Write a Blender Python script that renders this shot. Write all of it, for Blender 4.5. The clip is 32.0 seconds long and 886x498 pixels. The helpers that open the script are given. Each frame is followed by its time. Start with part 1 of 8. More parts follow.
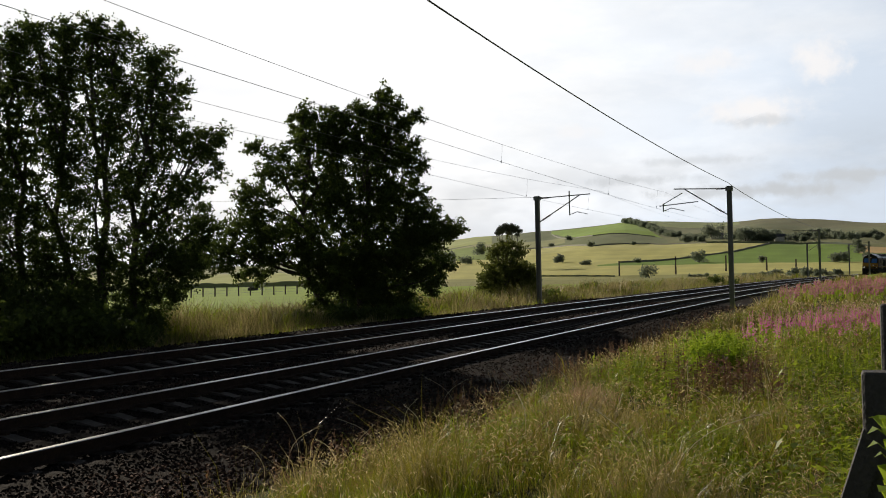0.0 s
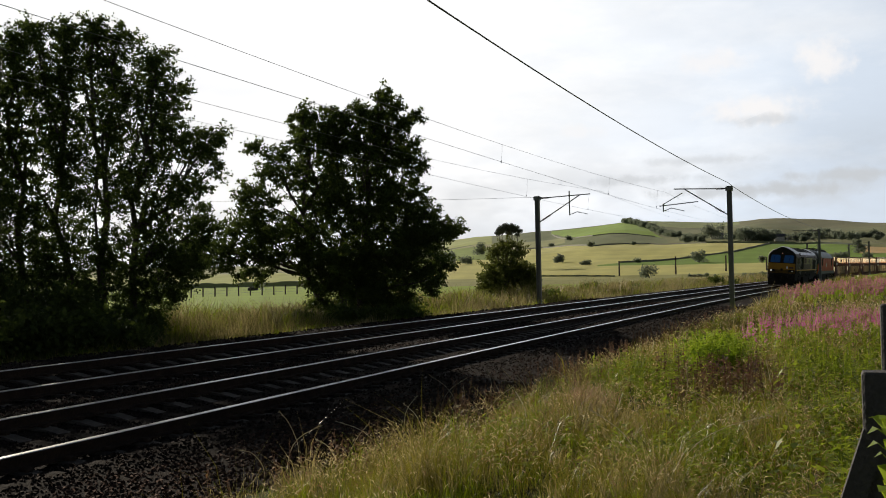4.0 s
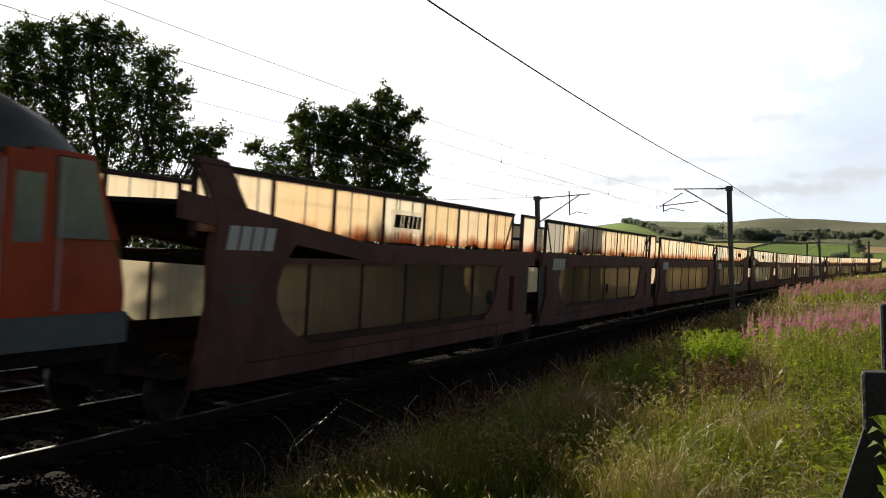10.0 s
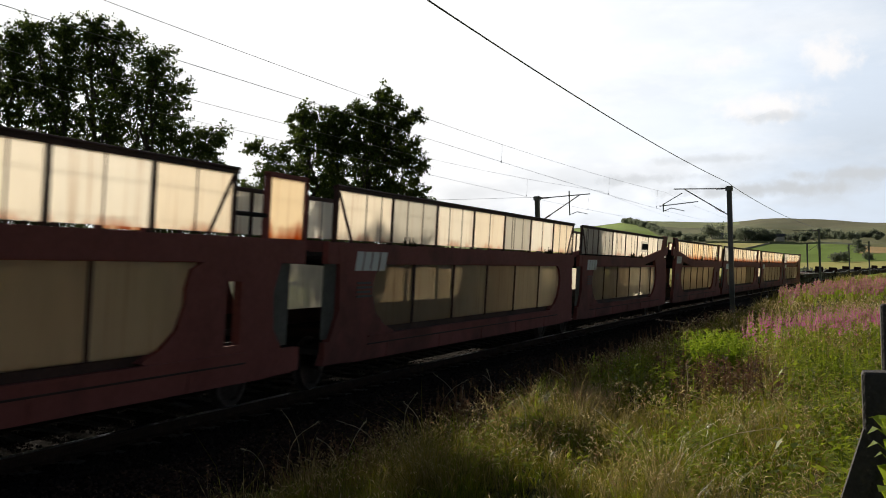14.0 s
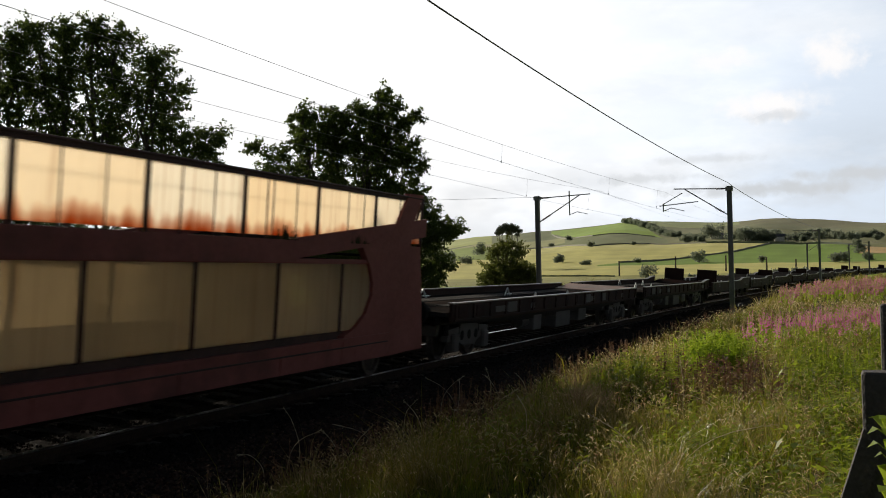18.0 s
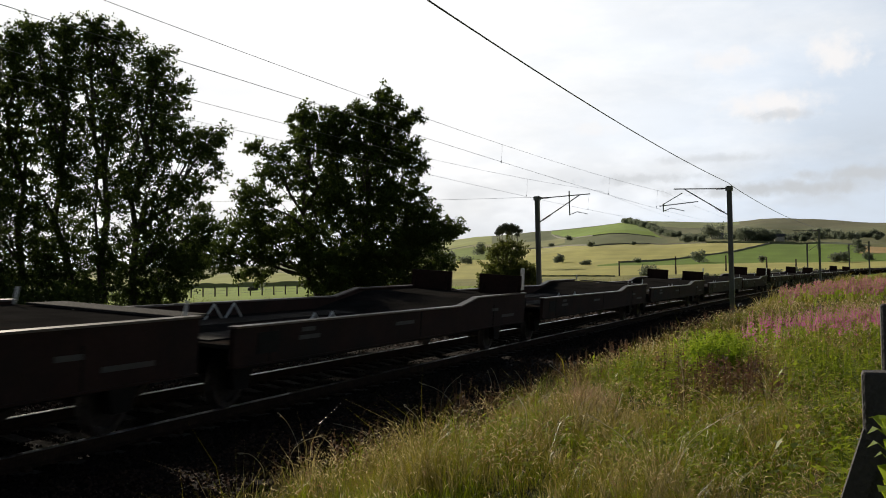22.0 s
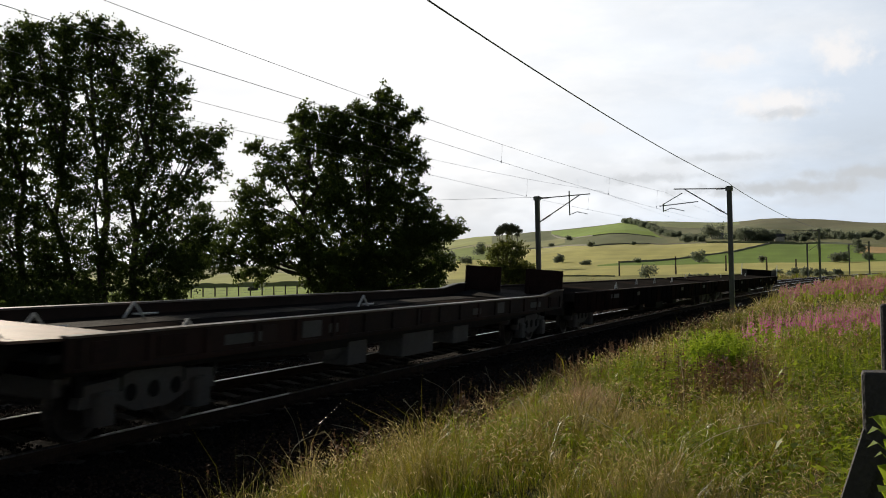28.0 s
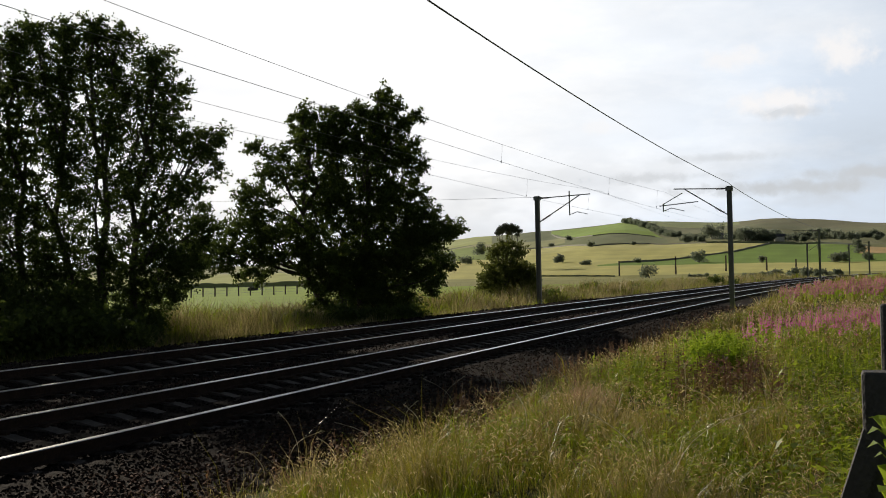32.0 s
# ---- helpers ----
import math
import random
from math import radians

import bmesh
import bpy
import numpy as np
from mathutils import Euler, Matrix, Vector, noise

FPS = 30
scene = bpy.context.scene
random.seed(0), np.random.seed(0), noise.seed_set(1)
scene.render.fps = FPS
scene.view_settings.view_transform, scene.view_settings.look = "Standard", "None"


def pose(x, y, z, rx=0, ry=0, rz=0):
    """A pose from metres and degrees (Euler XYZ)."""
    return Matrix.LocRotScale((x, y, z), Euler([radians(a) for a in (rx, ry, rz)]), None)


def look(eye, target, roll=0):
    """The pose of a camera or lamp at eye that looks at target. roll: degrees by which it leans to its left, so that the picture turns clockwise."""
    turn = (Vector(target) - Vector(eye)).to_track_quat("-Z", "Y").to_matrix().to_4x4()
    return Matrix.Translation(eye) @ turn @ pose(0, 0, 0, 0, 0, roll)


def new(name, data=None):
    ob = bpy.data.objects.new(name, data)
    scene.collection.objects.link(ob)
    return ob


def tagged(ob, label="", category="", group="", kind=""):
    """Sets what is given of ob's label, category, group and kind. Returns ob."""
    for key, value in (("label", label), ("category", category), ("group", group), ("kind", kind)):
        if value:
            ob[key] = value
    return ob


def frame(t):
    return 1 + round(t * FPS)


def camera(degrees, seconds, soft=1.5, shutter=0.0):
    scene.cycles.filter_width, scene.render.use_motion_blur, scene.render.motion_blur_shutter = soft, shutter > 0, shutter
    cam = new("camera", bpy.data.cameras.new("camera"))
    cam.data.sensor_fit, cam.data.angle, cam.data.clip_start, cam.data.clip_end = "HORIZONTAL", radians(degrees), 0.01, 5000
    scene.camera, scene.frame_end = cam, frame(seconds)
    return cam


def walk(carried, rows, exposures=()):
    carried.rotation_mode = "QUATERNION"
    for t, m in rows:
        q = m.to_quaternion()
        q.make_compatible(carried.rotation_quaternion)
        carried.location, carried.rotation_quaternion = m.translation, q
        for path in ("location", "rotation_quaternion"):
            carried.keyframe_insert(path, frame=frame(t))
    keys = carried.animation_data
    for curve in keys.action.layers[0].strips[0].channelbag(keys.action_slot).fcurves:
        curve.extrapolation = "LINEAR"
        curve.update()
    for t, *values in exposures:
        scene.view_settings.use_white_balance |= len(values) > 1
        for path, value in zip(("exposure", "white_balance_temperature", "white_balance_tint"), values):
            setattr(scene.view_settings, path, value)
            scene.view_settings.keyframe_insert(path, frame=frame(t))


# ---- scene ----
# ---------------------------------------------------------------- camera
EYE = (0.0, 0.0, 1.623)
YAW, PITCH, ROLL = radians(19.855), radians(1.447), -1.175
cam = camera(45.801, 32.0, soft=0.95, shutter=0.12)
AIM = (EYE[0] + math.cos(YAW) * math.cos(PITCH), EYE[1] + math.sin(YAW) * math.cos(PITCH), EYE[2] + math.sin(PITCH))
# the exposure opens a little while the dark train fills the view
walk(cam, [(0.0, look(EYE, AIM, ROLL)), (32.0, look(EYE, AIM, ROLL))],
     exposures=[(0.0, -0.45), (6.5, -0.45), (8.5, -0.12), (10.3, -0.14), (11.5, -0.36), (18.3, -0.36), (20.0, -0.44), (32.0, -0.45)])

# ---------------------------------------------------------------- light
SUN_HEADING, SUN_ELEVATION = 50.0, 22.3   # degrees from +x towards +y, and above the ground
sh, se = radians(SUN_HEADING), radians(SUN_ELEVATION)
SUN_DIR = Vector((math.cos(sh) * math.cos(se), math.sin(sh) * math.cos(se), math.sin(se)))


def make_world():
    w = bpy.data.worlds.new("sky")
    scene.world = w
    w.use_nodes = True
    nt = w.node_tree
    nt.nodes.clear()
    out = nt.nodes.new("ShaderNodeOutputWorld")
    bg = nt.nodes.new("ShaderNodeBackground")
    sky = nt.nodes.new("ShaderNodeTexSky")
    sky.sky_type = "NISHITA"
    sky.sun_disc = False
    sky.sun_elevation = radians(SUN_ELEVATION)
    sky.sun_rotation = radians(90 - SUN_HEADING)
    sky.dust_density = 1.4
    sky.air_density = 1.0
    sky.ozone_density = 1.0
    bg.inputs["Strength"].default_value = 0.05
    # a bright cloud veil that thins with the angle from the sun
    co = nt.nodes.new("ShaderNodeTexCoord")
    mp = nt.nodes.new("ShaderNodeMapping")
    mp.inputs["Scale"].default_value = (1.0, 1.0, 3.2)
    nz = nt.nodes.new("ShaderNodeTexNoise")
    nz.inputs["Scale"].default_value = 3.2
    nz.inputs["Detail"].default_value = 8.0
    nz.inputs["Roughness"].default_value = 0.55
    dt = nt.nodes.new("ShaderNodeVectorMath")
    dt.operation = "DOT_PRODUCT"
    dt.inputs[1].default_value = SUN_DIR
    veil = nt.nodes.new("ShaderNodeValToRGB")
    stops = ((0.0, 0.0), (0.15, 0.02), (0.36, 0.42), (0.56, 0.88), (0.68, 1.0), (1.0, 1.0))
    el = veil.color_ramp.elements
    el[0].position, el[1].position = stops[0][0], stops[-1][0]
    for p, v in stops[1:-1]:
        el.new(p)
    for e, (p, v) in zip(el, stops):
        e.color = (v, v, v, 1)
    rp = nt.nodes.new("ShaderNodeMapRange")
    rp.inputs["From Min"].default_value = 0.38
    rp.inputs["From Max"].default_value = 0.64
    rp.inputs["To Min"].default_value = 0.88
    rp.inputs["To Max"].default_value = 1.0
    mul = nt.nodes.new("ShaderNodeMath")
    mul.operation = "MULTIPLY"
    mx = nt.nodes.new("ShaderNodeMix")
    mx.data_type = "RGBA"
    glowc = nt.nodes.new("ShaderNodeMix")
    glowc.data_type = "RGBA"
    glowc.inputs["A"].default_value = (20.2, 22.5, 25.6, 1)
    glowc.inputs["B"].default_value = (30.5, 30.5, 30.6, 1)
    ramp = nt.nodes.new("ShaderNodeMapRange")
    ramp.inputs["From Min"].default_value = 0.62
    ramp.inputs["From Max"].default_value = 0.84
    nt.links.new(co.outputs["Generated"], mp.inputs["Vector"])
    nt.links.new(mp.outputs["Vector"], nz.inputs["Vector"])
    nt.links.new(co.outputs["Generated"], dt.inputs[0])
    nt.links.new(dt.outputs["Value"], veil.inputs["Fac"])
    nt.links.new(dt.outputs["Value"], ramp.inputs["Value"])
    n2 = nt.nodes.new("ShaderNodeTexNoise")
    n2.inputs["Scale"].default_value = 5.5
    n2.inputs["Detail"].default_value = 9.0
    n2.inputs["Roughness"].default_value = 0.6
    nt.links.new(mp.outputs["Vector"], n2.inputs["Vector"])
    puff = nt.nodes.new("ShaderNodeMapRange")
    puff.inputs["From Min"].default_value = 0.4
    puff.inputs["From Max"].default_value = 0.66
    puff.inputs["To Min"].default_value = -0.1
    puff.inputs["To Max"].default_value = 0.32
    nt.links.new(n2.outputs["Fac"], puff.inputs["Value"])
    tot = nt.nodes.new("ShaderNodeMath")
    tot.operation = "ADD"
    tot.use_clamp = True
    nt.links.new(ramp.outputs["Result"], tot.inputs[0])
    nt.links.new(puff.outputs["Result"], tot.inputs[1])
    nt.links.new(tot.outputs[0], glowc.inputs["Factor"])
    nt.links.new(nz.outputs["Fac"], rp.inputs["Value"])
    nt.links.new(rp.outputs["Result"], mul.inputs[0])
    # the cloud bank lies low; the sky clears overhead
    sep = nt.nodes.new("ShaderNodeSeparateXYZ")
    nt.links.new(co.outputs["Generated"], sep.inputs["Vector"])
    low = nt.nodes.new("ShaderNodeMapRange")
    low.interpolation_type = "SMOOTHSTEP"
    low.inputs["From Min"].default_value = 0.28
    low.inputs["From Max"].default_value = 0.52
    low.inputs["To Min"].default_value = 1.0
    low.inputs["To Max"].default_value = 0.0
    nt.links.new(sep.outputs["Z"], low.inputs["Value"])
    both = nt.nodes.new("ShaderNodeMath")
    both.operation = "MULTIPLY"
    nt.links.new(veil.outputs["Color"], both.inputs[0])
    nt.links.new(low.outputs["Result"], both.inputs[1])
    # thin haze round the whole horizon
    haze = nt.nodes.new("ShaderNodeMapRange")
    haze.interpolation_type = "SMOOTHSTEP"
    haze.inputs["From Min"].default_value = 0.02
    haze.inputs["From Max"].default_value = 0.3
    haze.inputs["To Min"].default_value = 0.52
    haze.inputs["To Max"].default_value = 0.0
    nt.links.new(sep.outputs["Z"], haze.inputs["Value"])
    most = nt.nodes.new("ShaderNodeMath")
    most.operation = "MAXIMUM"
    nt.links.new(both.outputs[0], most.inputs[0])
    nt.links.new(haze.outputs["Result"], most.inputs[1])
    nt.links.new(most.outputs[0], mul.inputs[1])
    nt.links.new(mul.outputs[0], mx.inputs["Factor"])
    dim = nt.nodes.new("ShaderNodeMix")
    dim.data_type = "RGBA"
    dim.blend_type = "MULTIPLY"
    dim.inputs["Factor"].default_value = 1.0
    dim.inputs["B"].default_value = (0.44, 0.44, 0.44, 1)
    nt.links.new(sky.outputs["Color"], dim.inputs["A"])
    nt.links.new(dim.outputs["Result"], mx.inputs["A"])
    # grey cloud bars low over the horizon
    m2 = nt.nodes.new("ShaderNodeMapping")
    m2.inputs["Scale"].default_value = (1.0, 1.0, 2.6)
    nt.links.new(co.outputs["Generated"], m2.inputs["Vector"])
    n3 = nt.nodes.new("ShaderNodeTexNoise")
    n3.inputs["Scale"].default_value = 7.0
    n3.inputs["Detail"].default_value = 7.0
    n3.inputs["Roughness"].default_value = 0.58
    nt.links.new(m2.outputs["Vector"], n3.inputs["Vector"])
    bar = nt.nodes.new("ShaderNodeMapRange")
    bar.interpolation_type = "SMOOTHSTEP"
    bar.inputs["From Min"].default_value = 0.42
    bar.inputs["From Max"].default_value = 0.66
    bar.inputs["To Max"].default_value = 0.6
    nt.links.new(n3.outputs["Fac"], bar.inputs["Value"])
    hgt = nt.nodes.new("ShaderNodeMapRange")
    hgt.interpolation_type = "SMOOTHSTEP"
    hgt.inputs["From Min"].default_value = 0.07
    hgt.inputs["From Max"].default_value = 0.15
    hgt.inputs["To Min"].default_value = 1.0
    hgt.inputs["To Max"].default_value = 0.0
    nt.links.new(sep.outputs["Z"], hgt.inputs["Value"])
    gm = nt.nodes.new("ShaderNodeMath")
    gm.operation = "MULTIPLY"
    nt.links.new(bar.outputs["Result"], gm.inputs[0])
    nt.links.new(hgt.outputs["Result"], gm.inputs[1])
    grey = nt.nodes.new("ShaderNodeMix")
    grey.data_type = "RGBA"
    grey.inputs["B"].default_value = (17.6, 18.2, 19.0, 1)
    nt.links.new(gm.outputs[0], grey.inputs["Factor"])
    nt.links.new(glowc.outputs["Result"], grey.inputs["A"])
    nt.links.new(grey.outputs["Result"], mx.inputs["B"])
    nt.links.new(mx.outputs["Result"], bg.inputs["Color"])
    nt.links.new(bg.outputs["Background"], out.inputs["Surface"])


make_world()
sun_data = bpy.data.lights.new("sun", "SUN")
sun_data.energy, sun_data.angle, sun_data.color = 5.0, radians(0.6), (1.0, 0.9, 0.74)
sun = new("sun", sun_data)
sun.matrix_world = look(SUN_DIR * 200, (0, 0, 0))


# ---------------------------------------------------------------- materials
def surface(name, a, b, scale=6.0, rough=0.7, metal=0.0, bump=0.1, fine=8.0, spread=0.5, stain=None, leafy=0.0, spec=0.5, coords="Object", island=0.0, rand=0.0):
    """Two-tone noise surface: a large blotch, a fine grain, a fine relief; island or rand vary pieces."""
    m = bpy.data.materials.new(name)
    m.use_nodes = True
    nt = m.node_tree
    bs = nt.nodes["Principled BSDF"]
    co = nt.nodes.new("ShaderNodeTexCoord")
    n1 = nt.nodes.new("ShaderNodeTexNoise")
    n1.inputs["Scale"].default_value = scale
    n1.inputs["Detail"].default_value = 4.0
    n2 = nt.nodes.new("ShaderNodeTexNoise")
    n2.inputs["Scale"].default_value = scale * fine
    n2.inputs["Detail"].default_value = 3.0
    for n in (n1, n2):
        nt.links.new(co.outputs[coords], n.inputs["Vector"])
    ad = nt.nodes.new("ShaderNodeMath")
    ad.operation = "MULTIPLY_ADD"
    ad.inputs[1].default_value = 0.45
    nt.links.new(n2.outputs["Fac"], ad.inputs[0])
    sc = nt.nodes.new("ShaderNodeMath")
    sc.operation = "MULTIPLY"
    sc.inputs[1].default_value = 0.55
    nt.links.new(n1.outputs["Fac"], sc.inputs[0])
    nt.links.new(sc.outputs[0], ad.inputs[2])
    mr = nt.nodes.new("ShaderNodeMapRange")
    mr.inputs["From Min"].default_value = 0.5 - 0.25 * spread
    mr.inputs["From Max"].default_value = 0.5 + 0.25 * spread
    nt.links.new(ad.outputs[0], mr.inputs["Value"])
    fac = mr.outputs["Result"]
    if island or rand:
        if island:
            gi = nt.nodes.new("ShaderNodeNewGeometry")
            src = gi.outputs["Random Per Island"]
            amt = island
        else:
            gi = nt.nodes.new("ShaderNodeObjectInfo")
            src = gi.outputs["Random"]
            amt = rand
        m2 = nt.nodes.new("ShaderNodeMix")
        m2.inputs["Factor"].default_value = amt
        nt.links.new(fac, m2.inputs["A"])
        nt.links.new(src, m2.inputs["B"])
        fac = m2.outputs["Result"]
    mx = nt.nodes.new("ShaderNodeMix")
    mx.data_type = "RGBA"
    mx.inputs["A"].default_value = (*a, 1)
    mx.inputs["B"].default_value = (*b, 1)
    nt.links.new(fac, mx.inputs["Factor"])
    col = mx.outputs["Result"]
    if stain:
        n3 = nt.nodes.new("ShaderNodeTexNoise")
        n3.inputs["Scale"].default_value = scale * 0.35
        n3.inputs["Detail"].default_value = 6.0
        n3.inputs["Roughness"].default_value = 0.65
        nt.links.new(co.outputs[coords], n3.inputs["Vector"])
        r3 = nt.nodes.new("ShaderNodeMapRange")
        r3.inputs["From Min"].default_value = 0.5
        r3.inputs["From Max"].default_value = 0.68
        nt.links.new(n3.outputs["Fac"], r3.inputs["Value"])
        m3 = nt.nodes.new("ShaderNodeMix")
        m3.data_type = "RGBA"
        m3.inputs["B"].default_value = (*stain, 1)
        nt.links.new(r3.outputs["Result"], m3.inputs["Factor"])
        nt.links.new(col, m3.inputs["A"])
        col = m3.outputs["Result"]
    nt.links.new(col, bs.inputs["Base Color"])
    bs.inputs["Roughness"].default_value = rough
    bs.inputs["Metallic"].default_value = metal
    bs.inputs["Specular IOR Level"].default_value = spec
    if bump:
        bp = nt.nodes.new("ShaderNodeBump")
        bp.inputs["Strength"].default_value = min(1.0, bump * 3)
        bp.inputs["Distance"].default_value = 0.02
        nt.links.new(n2.outputs["Fac"], bp.inputs["Height"])
        nt.links.new(bp.outputs["Normal"], bs.inputs["Normal"])
    if leafy:
        out = nt.nodes["Material Output"]
        tr = nt.nodes.new("ShaderNodeBsdfTranslucent")
        hs = nt.nodes.new("ShaderNodeHueSaturation")
        hs.inputs["Value"].default_value = 1.6
        hs.inputs["Saturation"].default_value = 1.05
        nt.links.new(col, hs.inputs["Color"])
        nt.links.new(hs.outputs["Color"], tr.inputs["Color"])
        ms = nt.nodes.new("ShaderNodeMixShader")
        ms.inputs["Fac"].default_value = leafy
        nt.links.new(bs.outputs["BSDF"], ms.inputs[1])
        nt.links.new(tr.outputs["BSDF"], ms.inputs[2])
        nt.links.new(ms.outputs["Shader"], out.inputs["Surface"])
    return m


def glow(name, color, strength):
    m = bpy.data.materials.new(name)
    m.use_nodes = True
    bs = m.node_tree.nodes["Principled BSDF"]
    bs.inputs["Base Color"].default_value = (*color, 1)
    bs.inputs["Emission Color"].default_value = (*color, 1)
    bs.inputs["Emission Strength"].default_value = strength
    return m


M = {}
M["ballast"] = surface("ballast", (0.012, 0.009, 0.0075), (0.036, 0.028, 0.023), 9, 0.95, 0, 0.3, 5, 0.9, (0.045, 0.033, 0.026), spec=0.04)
M["stone"] = surface("stone", (0.015, 0.01, 0.008), (0.125, 0.083, 0.066), 14, 0.9, 0, 0.1, 5, 0.9, island=0.7, spec=0.04)
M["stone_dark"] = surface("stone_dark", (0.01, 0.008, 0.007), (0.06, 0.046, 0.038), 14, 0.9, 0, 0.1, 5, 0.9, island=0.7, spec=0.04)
M["rail_steel"] = surface("rail_steel", (0.6, 0.59, 0.58), (0.78, 0.77, 0.76), 3, 0.32, 1.0, 0.0, 8)
M["rail_rust"] = surface("rail_rust", (0.03, 0.02, 0.015), (0.065, 0.04, 0.028), 4, 0.9, 0, 0.15, 8, spec=0.15)
M["sleeper"] = surface("sleeper", (0.055, 0.045, 0.036), (0.14, 0.115, 0.09), 3, 0.85, 0, 0.2, 9, 0.8, (0.16, 0.12, 0.09), rand=0.3)
M["galvanised"] = surface("galvanised", (0.16, 0.16, 0.15), (0.27, 0.27, 0.26), 2.5, 0.6, 0.5, 0.08, 8, 0.7)
M["wire"] = surface("wire", (0.13, 0.125, 0.12), (0.2, 0.19, 0.18), 5, 0.5, 0.6, 0)
M["insulator"] = surface("insulator", (0.1, 0.05, 0.035), (0.14, 0.08, 0.06), 5, 0.3, 0, 0)
M["maroon"] = surface("maroon", (0.062, 0.028, 0.031), (0.088, 0.039, 0.042), 1.4, 0.5, 0, 0.01, 12, 0.7, (0.034, 0.021, 0.021), spec=0.3)
M["gold"] = surface("gold", (0.74, 0.36, 0.02), (0.82, 0.43, 0.03), 2, 0.4, 0, 0.01, 12)
M["cab_yellow"] = surface("cab_yellow", (0.27, 0.13, 0.01), (0.36, 0.18, 0.014), 1.6, 0.55, 0, 0.01, 12, 0.8, (0.14, 0.085, 0.025), spec=0.25)
M["nose_yellow"] = surface("nose_yellow", (0.5, 0.27, 0.008), (0.6, 0.34, 0.015), 1.6, 0.5, 0, 0.01, 12, 0.7, (0.26, 0.16, 0.03))
M["roof_grey"] = surface("roof_grey", (0.44, 0.42, 0.47), (0.58, 0.56, 0.61), 1.5, 0.36, 0.35, 0.03, 9, 0.8, (0.22, 0.205, 0.2))
M["roof_dark"] = surface("roof_dark", (0.13, 0.16, 0.185), (0.2, 0.235, 0.265), 1.5, 0.45, 0.1, 0.03, 9, 0.8, (0.08, 0.075, 0.07))
M["cab_roof"] = surface("cab_roof", (0.03, 0.034, 0.03), (0.06, 0.064, 0.056), 1.5, 0.55, 0.05, 0.03, 9, 0.8, (0.02, 0.02, 0.018))
M["dark_frame"] = surface("dark_frame", (0.01, 0.009, 0.0085), (0.025, 0.022, 0.02), 3, 0.75, 0.1, 0.1, 8, 0.7, spec=0.15)
M["black_void"] = surface("black_void", (0.008, 0.008, 0.008), (0.016, 0.015, 0.0145), 3, 0.8, 0, 0.05, spec=0.1)
M["glass"] = surface("glass", (0.015, 0.02, 0.03), (0.02, 0.028, 0.04), 2, 0.06, 0, 0)
# daylight seen through the cab is put into this pale base colour
M["lit_through_glass"] = surface("lit_through_glass", (0.28, 0.29, 0.26), (0.36, 0.37, 0.33), 1.5, 0.1, 0, 0)
# diesel panes: the bluish reflection is put into the base colour
M["windscreen"] = surface("windscreen", (0.024, 0.095, 0.32), (0.032, 0.12, 0.4), 2, 0.12, 0, 0, spec=0.3)
M["windscreen_dark"] = surface("windscreen_dark", (0.022, 0.052, 0.13), (0.03, 0.066, 0.165), 2, 0.12, 0, 0, spec=0.12)
M["red"] = surface("red", (0.62, 0.076, 0.021), (0.7, 0.1, 0.027), 1.3, 0.5, 0, 0.01, 12, 0.6, (0.38, 0.047, 0.026), spec=0.25)
M["red_grime"] = surface("red_grime", (0.3, 0.035, 0.014), (0.42, 0.05, 0.018), 2, 0.6, 0, 0.02, spec=0.2)
M["band_grey"] = surface("band_grey", (0.09, 0.11, 0.13), (0.13, 0.155, 0.18), 2, 0.5, 0, 0.03)
M["white_paint"] = surface("white_paint", (0.7, 0.7, 0.68), (0.82, 0.82, 0.8), 3, 0.5, 0, 0.02, 9, 0.8)
M["letter_grey"] = surface("letter_grey", (0.66, 0.64, 0.6), (0.8, 0.78, 0.74), 5, 0.6, 0, 0.02, 9, 0.9, (0.45, 0.36, 0.32))
M["wheel_steel"] = surface("wheel_steel", (0.06, 0.05, 0.045), (0.13, 0.11, 0.1), 4, 0.5, 0.7, 0.05)
M["bogie_grey"] = surface("bogie_grey", (0.055, 0.054, 0.05), (0.115, 0.11, 0.1), 3, 0.75, 0, 0.1, 8, 0.9, (0.09, 0.07, 0.06))
M["gold_dull"] = surface("gold_dull", (0.14, 0.115, 0.042), (0.21, 0.17, 0.065), 2, 0.6, 0, 0.02)
M["louvre_gold"] = surface("louvre_gold", (0.34, 0.3, 0.15), (0.46, 0.41, 0.22), 2, 0.5, 0, 0.02, 9, 0.9, (0.24, 0.2, 0.11))
M["wagon_brown"] = surface("wagon_brown", (0.155, 0.066, 0.055), (0.25, 0.108, 0.09), 1.1, 0.7, 0, 0.06, 12, 0.9, (0.11, 0.05, 0.04), spec=0.2)
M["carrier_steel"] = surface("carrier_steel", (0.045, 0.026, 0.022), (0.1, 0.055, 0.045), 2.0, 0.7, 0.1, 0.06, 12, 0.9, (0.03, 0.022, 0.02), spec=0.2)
M["moss"] = surface("moss", (0.02, 0.022, 0.01), (0.06, 0.06, 0.028), 4, 0.9, 0, 0, 8, 0.9, spec=0.1)
M["wagon_red"] = surface("wagon_red", (0.2, 0.058, 0.048), (0.31, 0.096, 0.08), 1.1, 0.7, 0, 0.06, 12, 0.9, (0.12, 0.045, 0.037), spec=0.2)
M["wagon_grey"] = surface("wagon_grey", (0.03, 0.0225, 0.0195), (0.076, 0.057, 0.049), 1.6, 0.8, 0, 0.06, 12, 1.0, (0.055, 0.032, 0.026), spec=0.15)
